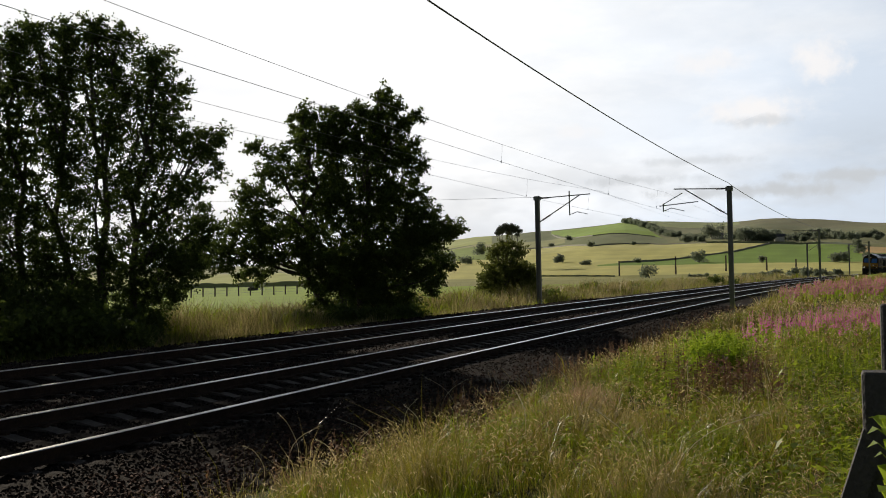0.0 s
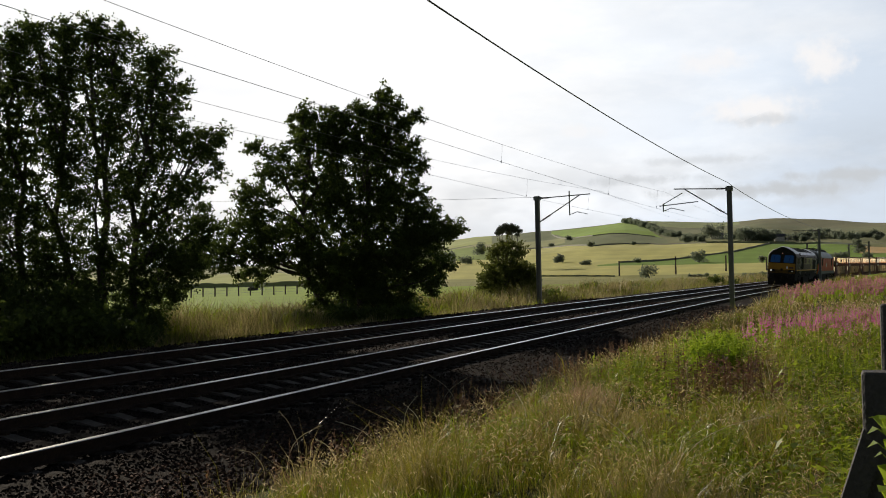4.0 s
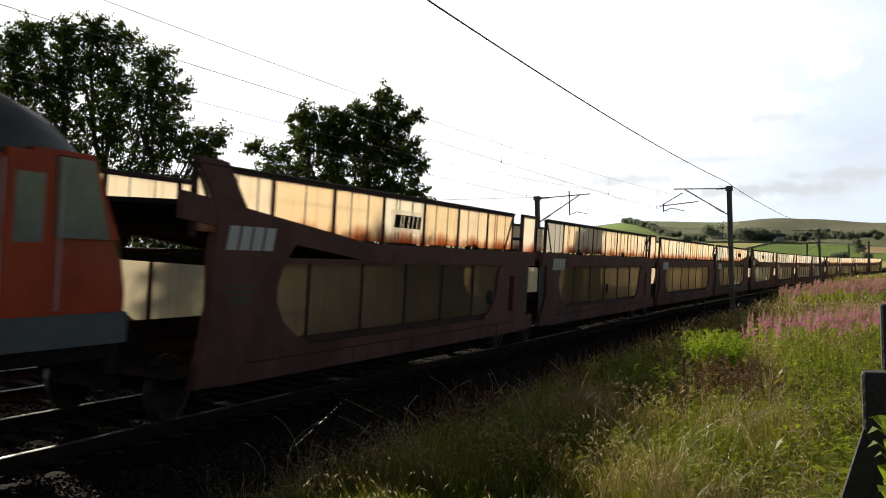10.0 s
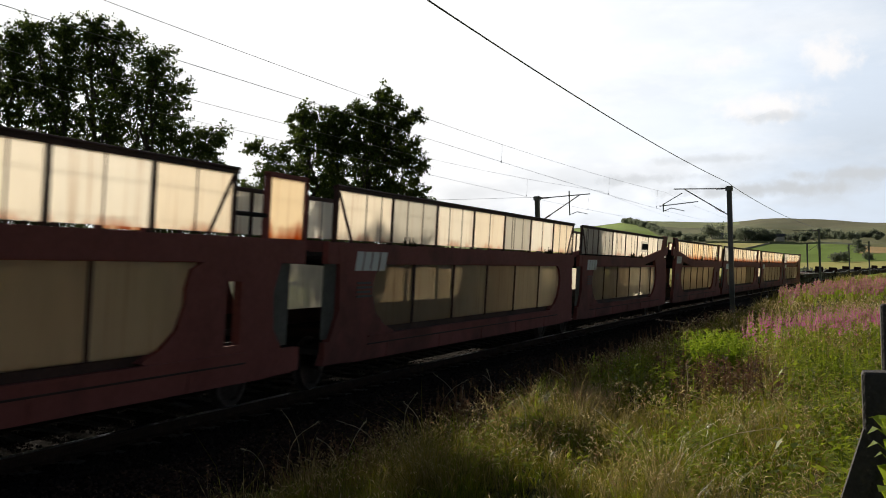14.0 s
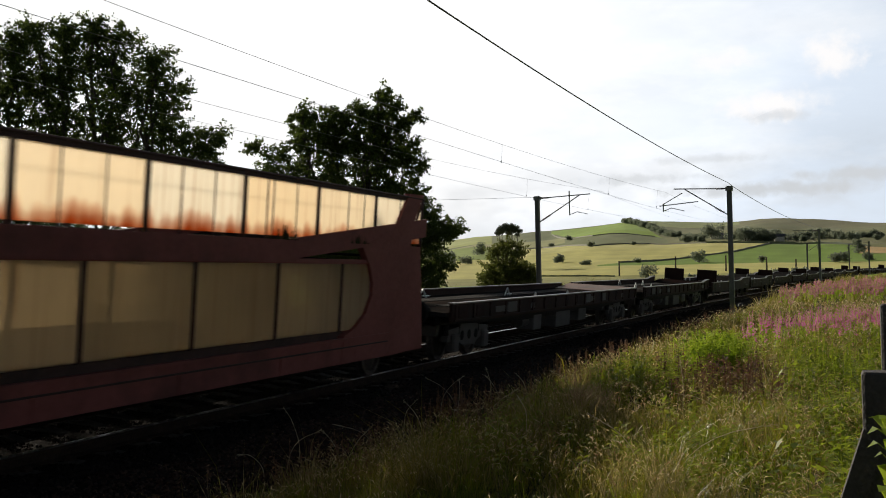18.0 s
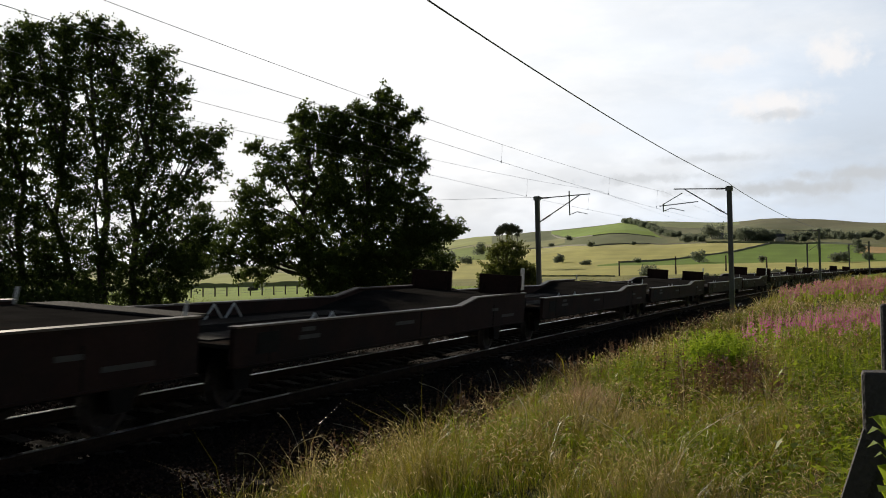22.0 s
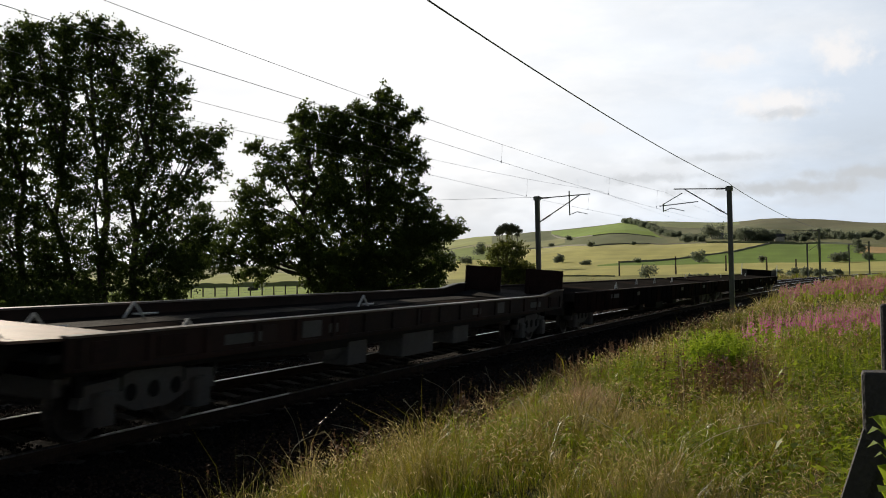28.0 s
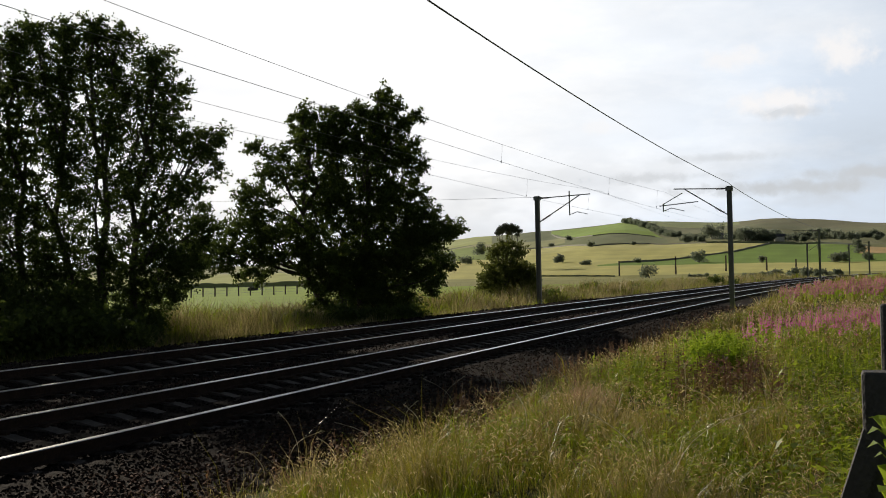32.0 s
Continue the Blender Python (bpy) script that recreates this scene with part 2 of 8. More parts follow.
M["wagon_black"] = surface("wagon_black", (0.009, 0.008, 0.008), (0.022, 0.019, 0.018), 1.5, 0.9, 0, 0.06, 10, 0.8, (0.035, 0.02, 0.017), spec=0.0)
M["deck"] = surface("deck", (0.014, 0.0135, 0.013), (0.05, 0.047, 0.045), 1.6, 0.9, 0.0, 0.2, 20, 1.0, (0.06, 0.045, 0.038), spec=0.0)
M["plate_red"] = surface("plate_red", (0.02, 0.0105, 0.009), (0.045, 0.023, 0.019), 1.5, 0.8, 0, 0.06, 10, 0.9, spec=0.12)
M["flat_brown"] = surface("flat_brown", (0.022, 0.0125, 0.0105), (0.06, 0.03, 0.025), 1.8, 0.8, 0, 0.08, 12, 1.0, (0.022, 0.017, 0.0155), spec=0.15)
M["flat_dark"] = surface("flat_dark", (0.018, 0.013, 0.011), (0.052, 0.034, 0.029), 1.5, 0.8, 0, 0.06, 12, 1.0, (0.052, 0.026, 0.021), spec=0.15)
M["flange_steel"] = surface("flange_steel", (0.08, 0.065, 0.06), (0.2, 0.18, 0.17), 2.0, 0.4, 0.5, 0.05, 9, 0.9, (0.12, 0.07, 0.05))
M["pale_box"] = surface("pale_box", (0.065, 0.062, 0.058), (0.125, 0.12, 0.112), 2.5, 0.75, 0, 0.06, 8, 0.9, (0.09, 0.08, 0.07))
M["lamp"] = glow("lamp", (1.0, 0.93, 0.8), 5.0)
M["deck_worn"] = surface("deck_worn", (0.018, 0.017, 0.0165), (0.075, 0.07, 0.067), 1.6, 0.85, 0.0, 0.2, 22, 1.0, (0.036, 0.03, 0.027), spec=0.03)
M["ramp_rust"] = surface("ramp_rust", (0.16, 0.085, 0.055), (0.3, 0.18, 0.13), 1.6, 0.6, 0.1, 0.1, 14, 0.9, (0.12, 0.1, 0.09))
M["lamp_dim"] = glow("lamp_dim", (1.0, 0.5, 0.34), 0.45)
M["post_wood"] = surface("post_wood", (0.05, 0.045, 0.045), (0.1, 0.09, 0.085), 3, 0.85, 0, 0.3, 12, 0.8)
M["blade"] = surface("blade", (0.03, 0.036, 0.006), (0.31, 0.275, 0.036), 0.5, 0.36, 0, 0, 8, 0.9, island=0.65, leafy=0.46)
M["blade_green"] = surface("blade_green", (0.022, 0.042, 0.005), (0.27, 0.33, 0.024), 0.6, 0.36, 0, 0, 8, 0.9, island=0.65, leafy=0.48)
M["blade_dry"] = surface("blade_dry", (0.15, 0.115, 0.045), (0.45, 0.37, 0.17), 0.8, 0.5, 0, 0, 8, 0.9, island=0.65, leafy=0.48)
M["blade_tan"] = surface("blade_tan", (0.15, 0.13, 0.055), (0.36, 0.3, 0.145), 0.8, 0.5, 0, 0, 8, 0.9, island=0.6, leafy=0.42)
M["end_cloth"] = surface("end_cloth", (0.1, 0.1, 0.09), (0.2, 0.2, 0.18), 1.5, 0.7, 0, 0.05, 9, 0.9, (0.07, 0.06, 0.05), leafy=0.3)
M["stalk_pale"] = surface("stalk_pale", (0.42, 0.36, 0.24), (0.62, 0.56, 0.42), 3, 0.6, 0, 0, 8, 0.9, leafy=0.35)
M["seed_pale"] = surface("seed_pale", (0.3, 0.22, 0.1), (0.78, 0.66, 0.42), 1.5, 0.5, 0, 0, 8, 0.9, island=0.6, leafy=0.5)
M["seed_rust"] = surface("seed_rust", (0.2, 0.1, 0.055), (0.46, 0.28, 0.17), 1.5, 0.55, 0, 0, 8, 0.9, island=0.5, leafy=0.45)
M["dock_rust"] = surface("dock_rust", (0.09, 0.05, 0.03), (0.24, 0.14, 0.08), 1.5, 0.6, 0, 0, 8, 0.9, island=0.6, leafy=0.35)
M["verge_blade"] = surface("verge_blade", (0.045, 0.045, 0.012), (0.2, 0.175, 0.06), 0.8, 0.5, 0, 0, 8, 0.9, island=0.6, leafy=0.4)
M["blade_pink"] = surface("blade_pink", (0.3, 0.2, 0.12), (0.46, 0.33, 0.21), 0.8, 0.6, 0, 0, 8, 0.9, island=0.6, leafy=0.35)
M["broadleaf"] = surface("broadleaf", (0.12, 0.2, 0.016), (0.44, 0.52, 0.07), 1.2, 0.38, 0, 0, 8, 0.9, island=0.6, leafy=0.58)
M["petal"] = surface("petal", (0.46, 0.1, 0.27), (0.68, 0.28, 0.48), 3, 0.6, 0, 0, 8, 0.9, island=0.6, leafy=0.42)
M["petal_rose"] = surface("petal_rose", (0.38, 0.13, 0.2), (0.58, 0.29, 0.36), 3, 0.6, 0, 0, 8, 0.9, island=0.6, leafy=0.42)
M["weed_leaf"] = surface("weed_leaf", (0.08, 0.13, 0.014), (0.36, 0.41, 0.05), 1.2, 0.42, 0, 0, 8, 0.9, island=0.6, leafy=0.5)
M["grimy_front"] = surface("grimy_front", (0.012, 0.01, 0.008), (0.16, 0.085, 0.012), 1.5, 0.7, 0, 0.02, 6, 0.9, (0.012, 0.011, 0.01), spec=0.15)
M["leaf_ash"] = surface("leaf_ash", (0.035, 0.055, 0.014), (0.095, 0.125, 0.03), 0.7, 0.6, 0, 0, 8, 0.9, island=0.6, leafy=0.42, spec=0.15)
M["leaf_syc"] = surface("leaf_syc", (0.04, 0.06, 0.014), (0.1, 0.13, 0.03), 0.7, 0.6, 0, 0, 8, 0.9, island=0.6, leafy=0.42, spec=0.15)
M["leaf_pine"] = surface("leaf_pine", (0.06, 0.07, 0.055), (0.1, 0.115, 0.085), 0.2, 0.7, 0, 0, 8, 0.9, island=0.5, leafy=0.25, spec=0.1)
# far foliage: distance haze is painted in as a paler, greyer leaf colour
M["leaf_hazed"] = surface("leaf_hazed", (0.15, 0.175, 0.125), (0.2, 0.22, 0.16), 0.2, 0.7, 0, 0, 8, 0.9, island=0.3, leafy=0.5, spec=0.1)
M["leaf_thorn"] = surface("leaf_thorn", (0.05, 0.063, 0.015), (0.15, 0.165, 0.04), 0.9, 0.6, 0, 0, 8, 0.9, island=0.6, leafy=0.45, spec=0.15)
M["bark"] = surface("bark", (0.05, 0.042, 0.033), (0.1, 0.085, 0.068), 5, 0.9, 0, 0.4, 6, 0.8)
M["dry_wall"] = surface("dry_wall", (0.2, 0.2, 0.15), (0.32, 0.31, 0.25), 1.5, 0.9, 0, 0.3, 6, 0.9)
M["hide_black"] = surface("hide_black", (0.02, 0.018, 0.016), (0.04, 0.035, 0.03), 2, 0.7, 0, 0)
M["hide_white"] = surface("hide_white", (0.5, 0.47, 0.42), (0.65, 0.62, 0.56), 2, 0.7, 0, 0)
M["house_white"] = surface("house_white", (0.6, 0.58, 0.54), (0.75, 0.73, 0.7), 0.8, 0.8, 0, 0.05)
M["slate"] = surface("slate", (0.09, 0.09, 0.1), (0.15, 0.15, 0.16), 1.5, 0.7, 0, 0.1)


def panel_material(name, rust, clear, light, dark):
    """Dirty see-through weather sheet: lets back light through, with splashes of rust."""
    m = bpy.data.materials.new(name)
    m.use_nodes = True
    nt = m.node_tree
    nt.nodes.remove(nt.nodes["Principled BSDF"])
    out = nt.nodes["Material Output"]
    co = nt.nodes.new("ShaderNodeTexCoord")
    inf = nt.nodes.new("ShaderNodeObjectInfo")
    n1 = nt.nodes.new("ShaderNodeTexNoise")
    n1.inputs["Scale"].default_value = 1.3
    n1.inputs["Detail"].default_value = 5.0
    mp = nt.nodes.new("ShaderNodeMapping")
    mp.inputs["Scale"].default_value = (2.6, 1.0, 0.7)
    nt.links.new(co.outputs["Object"], mp.inputs["Vector"])
    nt.links.new(mp.outputs["Vector"], n1.inputs["Vector"])
    sp = nt.nodes.new("ShaderNodeSeparateXYZ")
    nt.links.new(co.outputs["Object"], sp.inputs["Vector"])
    # rust splash: strongest just above the bottom rail of the sheet (local z = 0)
    hz = nt.nodes.new("ShaderNodeMath")
    hz.operation = "MULTIPLY_ADD"
    hz.inputs[1].default_value = -1.5
    hz.inputs[2].default_value = rust
    nt.links.new(sp.outputs["Z"], hz.inputs[0])
    sm = nt.nodes.new("ShaderNodeMath")
    sm.operation = "ADD"
    nt.links.new(hz.outputs[0], sm.inputs[0])
    nt.links.new(n1.outputs["Fac"], sm.inputs[1])
    rr = nt.nodes.new("ShaderNodeMapRange")
    rr.inputs["From Min"].default_value = 0.62
    rr.inputs["From Max"].default_value = 1.0
    nt.links.new(sm.outputs[0], rr.inputs["Value"])
    tone = nt.nodes.new("ShaderNodeMix")
    tone.data_type = "RGBA"
    tone.inputs["A"].default_value = (*light, 1)
    tone.inputs["B"].default_value = (*dark, 1)
    nt.links.new(inf.outputs["Random"], tone.inputs["Factor"])
    mx = nt.nodes.new("ShaderNodeMix")
    mx.data_type = "RGBA"
    mx.inputs["B"].default_value = (0.52, 0.17, 0.05, 1)
    nt.links.new(rr.outputs["Result"], mx.inputs["Factor"])
    nt.links.new(tone.outputs["Result"], mx.inputs["A"])
    # fine brown streaks run down the sheet
    m3 = nt.nodes.new("ShaderNodeMapping")
    m3.inputs["Scale"].default_value = (9.0, 1.0, 0.25)
    nt.links.new(co.outputs["Object"], m3.inputs["Vector"])
    ov = nt.nodes.new("ShaderNodeVectorMath")
    ov.operation = "ADD"
    nt.links.new(m3.outputs["Vector"], ov.inputs[0])
    cx = nt.nodes.new("ShaderNodeMath")
    cx.operation = "MULTIPLY"
    cx.inputs[1].default_value = 40.0
    nt.links.new(inf.outputs["Random"], cx.inputs[0])
    nt.links.new(cx.outputs[0], ov.inputs[1])
    n3 = nt.nodes.new("ShaderNodeTexNoise")
    n3.inputs["Scale"].default_value = 1.6
    n3.inputs["Detail"].default_value = 3.0
    nt.links.new(ov.outputs["Vector"], n3.inputs["Vector"])
    r3 = nt.nodes.new("ShaderNodeMapRange")
    r3.inputs["From Min"].default_value = 0.57
    r3.inputs["From Max"].default_value = 0.72
    r3.inputs["To Max"].default_value = 0.4
    nt.links.new(n3.outputs["Fac"], r3.inputs["Value"])
    sk = nt.nodes.new("ShaderNodeMix")
    sk.data_type = "RGBA"
    sk.inputs["B"].default_value = (0.45, 0.26, 0.13, 1)
    nt.links.new(r3.outputs["Result"], sk.inputs["Factor"])
    nt.links.new(mx.outputs["Result"], sk.inputs["A"])
    mx = sk
    tr = nt.nodes.new("ShaderNodeBsdfTranslucent")
    df = nt.nodes.new("ShaderNodeBsdfDiffuse")
    nt.links.new(mx.outputs["Result"], tr.inputs["Color"])
    nt.links.new(mx.outputs["Result"], df.inputs["Color"])
    ms = nt.nodes.new("ShaderNodeMixShader")
    ms.inputs["Fac"].default_value = 0.9
    nt.links.new(df.outputs[0], ms.inputs[1])
    nt.links.new(tr.outputs[0], ms.inputs[2])
    tp = nt.nodes.new("ShaderNodeBsdfTransparent")
    nt.links.new(mx.outputs["Result"], tp.inputs["Color"])
    fz = nt.nodes.new("ShaderNodeMath")
    fz.operation = "MULTIPLY_ADD"
    fz.inputs[1].default_value = -0.25
    fz.inputs[2].default_value = clear + 0.12
    nt.links.new(n1.outputs["Fac"], fz.inputs[0])
    m4 = nt.nodes.new("ShaderNodeMixShader")
    nt.links.new(fz.outputs[0], m4.inputs["Fac"])
    nt.links.new(ms.outputs[0], m4.inputs[1])
    nt.links.new(tp.outputs[0], m4.inputs[2])
    nt.links.new(m4.outputs[0], out.inputs["Surface"])
    return m


M["sheet"] = panel_material("weather_sheet", 0.42, 0.03, (1.0, 0.95, 0.84), (1.0, 0.86, 0.65))
M["pale_sheet"] = panel_material("pale_weather_sheet", 0.2, 0.03, (1.0, 0.97, 0.9), (1.0, 0.92, 0.79))
M["new_sheet"] = panel_material("fresh_weather_sheet", -0.4, 0.05, (0.72, 0.7, 0.64), (0.82, 0.79, 0.72))
M["board"] = panel_material("name_board", -0.9, 0.45, (0.95, 0.95, 0.95), (1.0, 1.0, 1.0))
M["low_sheet_pale"] = panel_material("pale_lower_sheet", 0.1, 0.4, (0.98, 0.95, 0.86), (0.86, 0.79, 0.68))
M["low_sheet"] = panel_material("lower_weather_sheet", 0.12, 0.36, (0.98, 0.9, 0.76), (0.74, 0.68, 0.56))


# ---------------------------------------------------------------- mesh tools
class Shape:
    """Plain lists of points and faces."""

    def __init__(self):
        self.v, self.f = [], []

    def add(self, pts, faces):
        n = len(self.v)
        self.v += [tuple(p) for p in pts]
        self.f += [tuple(i + n for i in f) for f in faces]
        return self

    def box(self, x0, x1, y0, y1, z0, z1, b=0.0):
        if b <= 0:
            p = [(x0, y0, z0), (x1, y0, z0), (x1, y1, z0), (x0, y1, z0), (x0, y0, z1), (x1, y0, z1), (x1, y1, z1), (x0, y1, z1)]
            return self.add(p, [(0, 3, 2, 1), (4, 5, 6, 7), (0, 1, 5, 4), (1, 2, 6, 5), (2, 3, 7, 6), (3, 0, 4, 7)])
        # chamfered along z edges and top
        def ring(z, d):
            return [(x0 + b + d, y0 + d, z), (x1 - b - d, y0 + d, z), (x1 - d, y0 + b + d, z), (x1 - d, y1 - b - d, z), (x1 - b - d, y1 - d, z), (x0 + b + d, y1 - d, z), (x0 + d, y1 - b - d, z), (x0 + d, y0 + b + d, z)]
        p = ring(z0, 0) + ring(z1 - b, 0) + ring(z1, b * 0.7)
        f = [tuple(range(7, -1, -1)), tuple(range(16, 24))]
        for k in (0, 8):
            for i in range(8):
                j = (i + 1) % 8
                f.append((k + i, k + j, k + 8 + j, k + 8 + i))
        return self.add(p, f)

    def tube(self, p, q, r, r2=None, n=8):
        p, q = Vector(p), Vector(q)
        r2 = r if r2 is None else r2
        d = (q - p).normalized()
        a = d.orthogonal().normalized()
        c = d.cross(a)
        ring = [(math.cos(2 * math.pi * i / n), math.sin(2 * math.pi * i / n)) for i in range(n)]
        pts = [p + a * (x * r) + c * (y * r) for x, y in ring] + [q + a * (x * r2) + c * (y * r2) for x, y in ring]
        f = [(i, (i + 1) % n, n + (i + 1) % n, n + i) for i in range(n)] + [tuple(range(n - 1, -1, -1)), tuple(range(n, 2 * n))]
        return self.add(pts, f)

    def sweep(self, rings, closed=True):
        """Loft equal rings; caps the ends."""
        n = len(rings[0])
        pts = [p for r in rings for p in r]
        f = []
        for k in range(len(rings) - 1):
            for i in range(n if closed else n - 1):
                j = (i + 1) % n
                f.append((k * n + i, k * n + j, (k + 1) * n + j, (k + 1) * n + i))
        if closed:
            f += [tuple(range(n - 1, -1, -1)), tuple(range((len(rings) - 1) * n, len(rings) * n))]
        return self.add(pts, f)

    def slab(self, outline, y0, y1):
        """A plate: an outline in x and z, from y0 to y1."""
        n = len(outline)
        pts = [(x, y0, z) for x, z in outline] + [(x, y1, z) for x, z in outline]
        f = [(i, (i + 1) % n, n + (i + 1) % n, n + i) for i in range(n)] + [tuple(range(n - 1, -1, -1)), tuple(range(n, 2 * n))]
        return self.add(pts, f)

    def mesh(self, name, material, smooth=False):
        me = bpy.data.meshes.new(name)
        me.from_pydata(self.v, [], self.f)
        me.materials.append(material)
        if smooth:
            me.shade_smooth()
        return me


def part(name, shape, material, parent=None, label="", smooth=False, at=None):
    ob = new(name, shape if isinstance(shape, bpy.types.Mesh) else shape.mesh(name, material, smooth))
    if parent is not None:
        ob.parent = parent
    if at is not None:
        ob.matrix_basis = at
    if label:
        tagged(ob, label)
    return ob


def thing(name, label, category, group="", kind=""):
    return tagged(new(name), label, category, group, kind)


def mesh_np(name, verts, faces, materials, index=None, smooth=False):
    """A big mesh from arrays; faces all of one size."""
    me = bpy.data.meshes.new(name)
    k = faces.shape[1]
    me.vertices.add(len(verts))
    me.vertices.foreach_set("co", np.ascontiguousarray(verts, np.float32).ravel())
    me.loops.add(faces.size)
    me.loops.foreach_set("vertex_index", np.ascontiguousarray(faces, np.int32).ravel())
    me.polygons.add(len(faces))
    me.polygons.foreach_set("loop_start", np.arange(0, faces.size, k, dtype=np.int32))
    for m in materials:
        me.materials.append(m)
    if index is not None:
        me.polygons.foreach_set("material_index", np.ascontiguousarray(index, np.int32))
    me.update(calc_edges=True)
    me.validate()
    if smooth:
        me.shade_smooth()
    return me


# ---------------------------------------------------------------- the line of the track
# near track: y over x, gently bending; straight beyond both ends
D0, C2, C3, C4 = 8.448, -0.0013072, 2.00369e-05, -2.69279e-07
G1, G2, CANT, GAP, RISE = -0.002385, 2.52e-05, 0.08343, 3.398, 0.2
XA, XB = -40.0, 215.0


def line_y(x):
    c = np.clip(x, XA, XB)
    return D0 + C2 * c * c / 2 + C3 * c ** 3 / 6 + C4 * c ** 4 / 24 + line_dy(x) * (x - c)


def line_dy(x):
    c = np.clip(x, XA, XB)
    return C2 * c + C3 * c * c / 2 + C4 * c ** 3 / 6


def line_z(x):
    c = np.clip(x, XA, XB)
    return G1 * c + G2 * c * c / 2


_tx = np.arange(-1000.0, 1200.0, 0.5)
_ts = np.concatenate([[0], np.cumsum(np.hypot(1, line_dy((_tx[1:] + _tx[:-1]) / 2)) * 0.5)])
_ts -= np.interp(0.0, _tx, _ts)


def on_track(s, lat=0.0, z=0.0, far=False):
    """World point at s along the line, lat across it (away from the camera), z over the rails."""
    x = float(np.interp(s, _ts, _tx))
    a = math.atan(float(line_dy(x)))
    base = line_z(x) + (RISE if far else 0.0)
    l2 = lat - z * CANT + (GAP if far else 0.0)
    return Vector((x - math.sin(a) * l2, float(line_y(x)) + math.cos(a) * l2, float(base) + z + lat * CANT))


def beside(s, lat, z=0.0):
    """World point beside the line, upright, with z absolute."""
    x = float(np.interp(s, _ts, _tx))
    a = math.atan(float(line_dy(x)))
    return Vector((x - math.sin(a) * lat, float(line_y(x)) + math.cos(a) * lat, z))


def heading(s):
    return math.atan(float(line_dy(float(np.interp(s, _ts, _tx)))))


def car_pose(s, length):
    """Pose of a vehicle whose front is at s: its pivots ride on the line."""
    a, b = on_track(s + 0.18 * length), on_track(s + 0.82 * length)
    d = (b - a).normalized()
    x = d
    up = Vector((0, 0, 1))
    y = up.cross(x).normalized()
    y = (y + Vector((0, 0, CANT))).normalized()
    zz = x.cross(y).normalized()
    y = zz.cross(x)
    o = a - d * (0.18 * length)
    m = Matrix.Identity(4)
    for i, c in enumerate((x, y, zz)):
        m[0][i], m[1][i], m[2][i] = c
    m.translation = o
    return m


# ---------------------------------------------------------------- ground
def smooth(a, b, x):
    t = np.clip((np.asarray(x, float) - a) / (b - a), 0, 1)
    return t * t * (3 - 2 * t)


def ridge(h):
    return np.interp(h, [-180, -90, -40, -20, -5, -3, -1, 1, 2, 3, 5, 7, 8, 10, 11, 12, 14, 16, 18, 20, 22, 26, 45, 90, 180],
                     [20, 25, 40, 58, 72, 74, 78, 79, 82.5, 85, 84, 82, 82, 87, 86, 83, 73, 68, 70, 62, 50, 26, 22, 20, 20])


def waves(x, y):
    return 0.5 * np.sin(x * 0.71 + 1.3 * np.sin(y * 0.37)) + 0.5 * np.sin(y * 0.83 + 1.1 * np.sin(x * 0.29 + 2))


def ground_z(x, y):
    x, y = np.asarray(x, float), np.asarray(y, float)
    lat = (y - line_y(x)) * np.cos(np.arctan(line_dy(x)))
    zr = line_z(x)
    bed = zr - 0.2 + 0.055 * smooth(0.86, 1.1, np.minimum(np.abs(lat), np.abs(lat - GAP))) + np.where(lat < 1.7, lat * CANT, RISE + (lat - GAP) * CANT)
    # near side: shoulder, toe, meadow bank
    bank = 0.08 + 0.5 * smooth(10, 55, x) * smooth(-3.2, -7.5, lat) + 0.25 * smooth(45, 80, x) * smooth(-4, -9, lat) + 0.04 * waves(x, y)
    near = np.interp(lat, [-3.6, -2.6, -2.0], [-0.62, -0.45, 0.0])
    meadow = -0.42 + (bank + 0.42) * smooth(-3.3, -6.0, lat)
    z = np.where(lat < -3.3, meadow, 0)
    sh = np.clip((lat + 3.3) / 1.2, 0, 1)
    z = np.where((lat >= -3.3) & (lat < -2.1), -0.42 * (1 - sh) + (zr - 0.145 - 2.1 * CANT) * sh, z)
    z = np.where((lat >= -2.1) & (lat < 5.6), bed, z)
    top = zr - 0.145 + RISE + 2.2 * CANT
    s2 = np.clip((lat - 5.6) / 1.6, 0, 1)
    z = np.where((lat >= 5.6) & (lat < 7.2), top * (1 - s2) - 0.35 * s2, z)
    verge = -0.35 - 0.15 * smooth(9, 30, lat) + 0.05 * waves(x, y)
    z = np.where(lat >= 7.2, verge, z)
    r = np.hypot(x, y)
    h = np.degrees(np.arctan2(y, x))
    k = np.interp(r, [0, 350, 520, 700, 1200, 1500, 1800, 2300, 3200, 4800], [0, 0, 0.09, 0.21, 0.52, 0.74, 1.0, 1.02, 0.8, 0.3])
    roll = 1 + 0.04 * np.sin(h * 0.9 + r / 260) * smooth(500, 900, r)
    return z + k * ridge(h) * roll


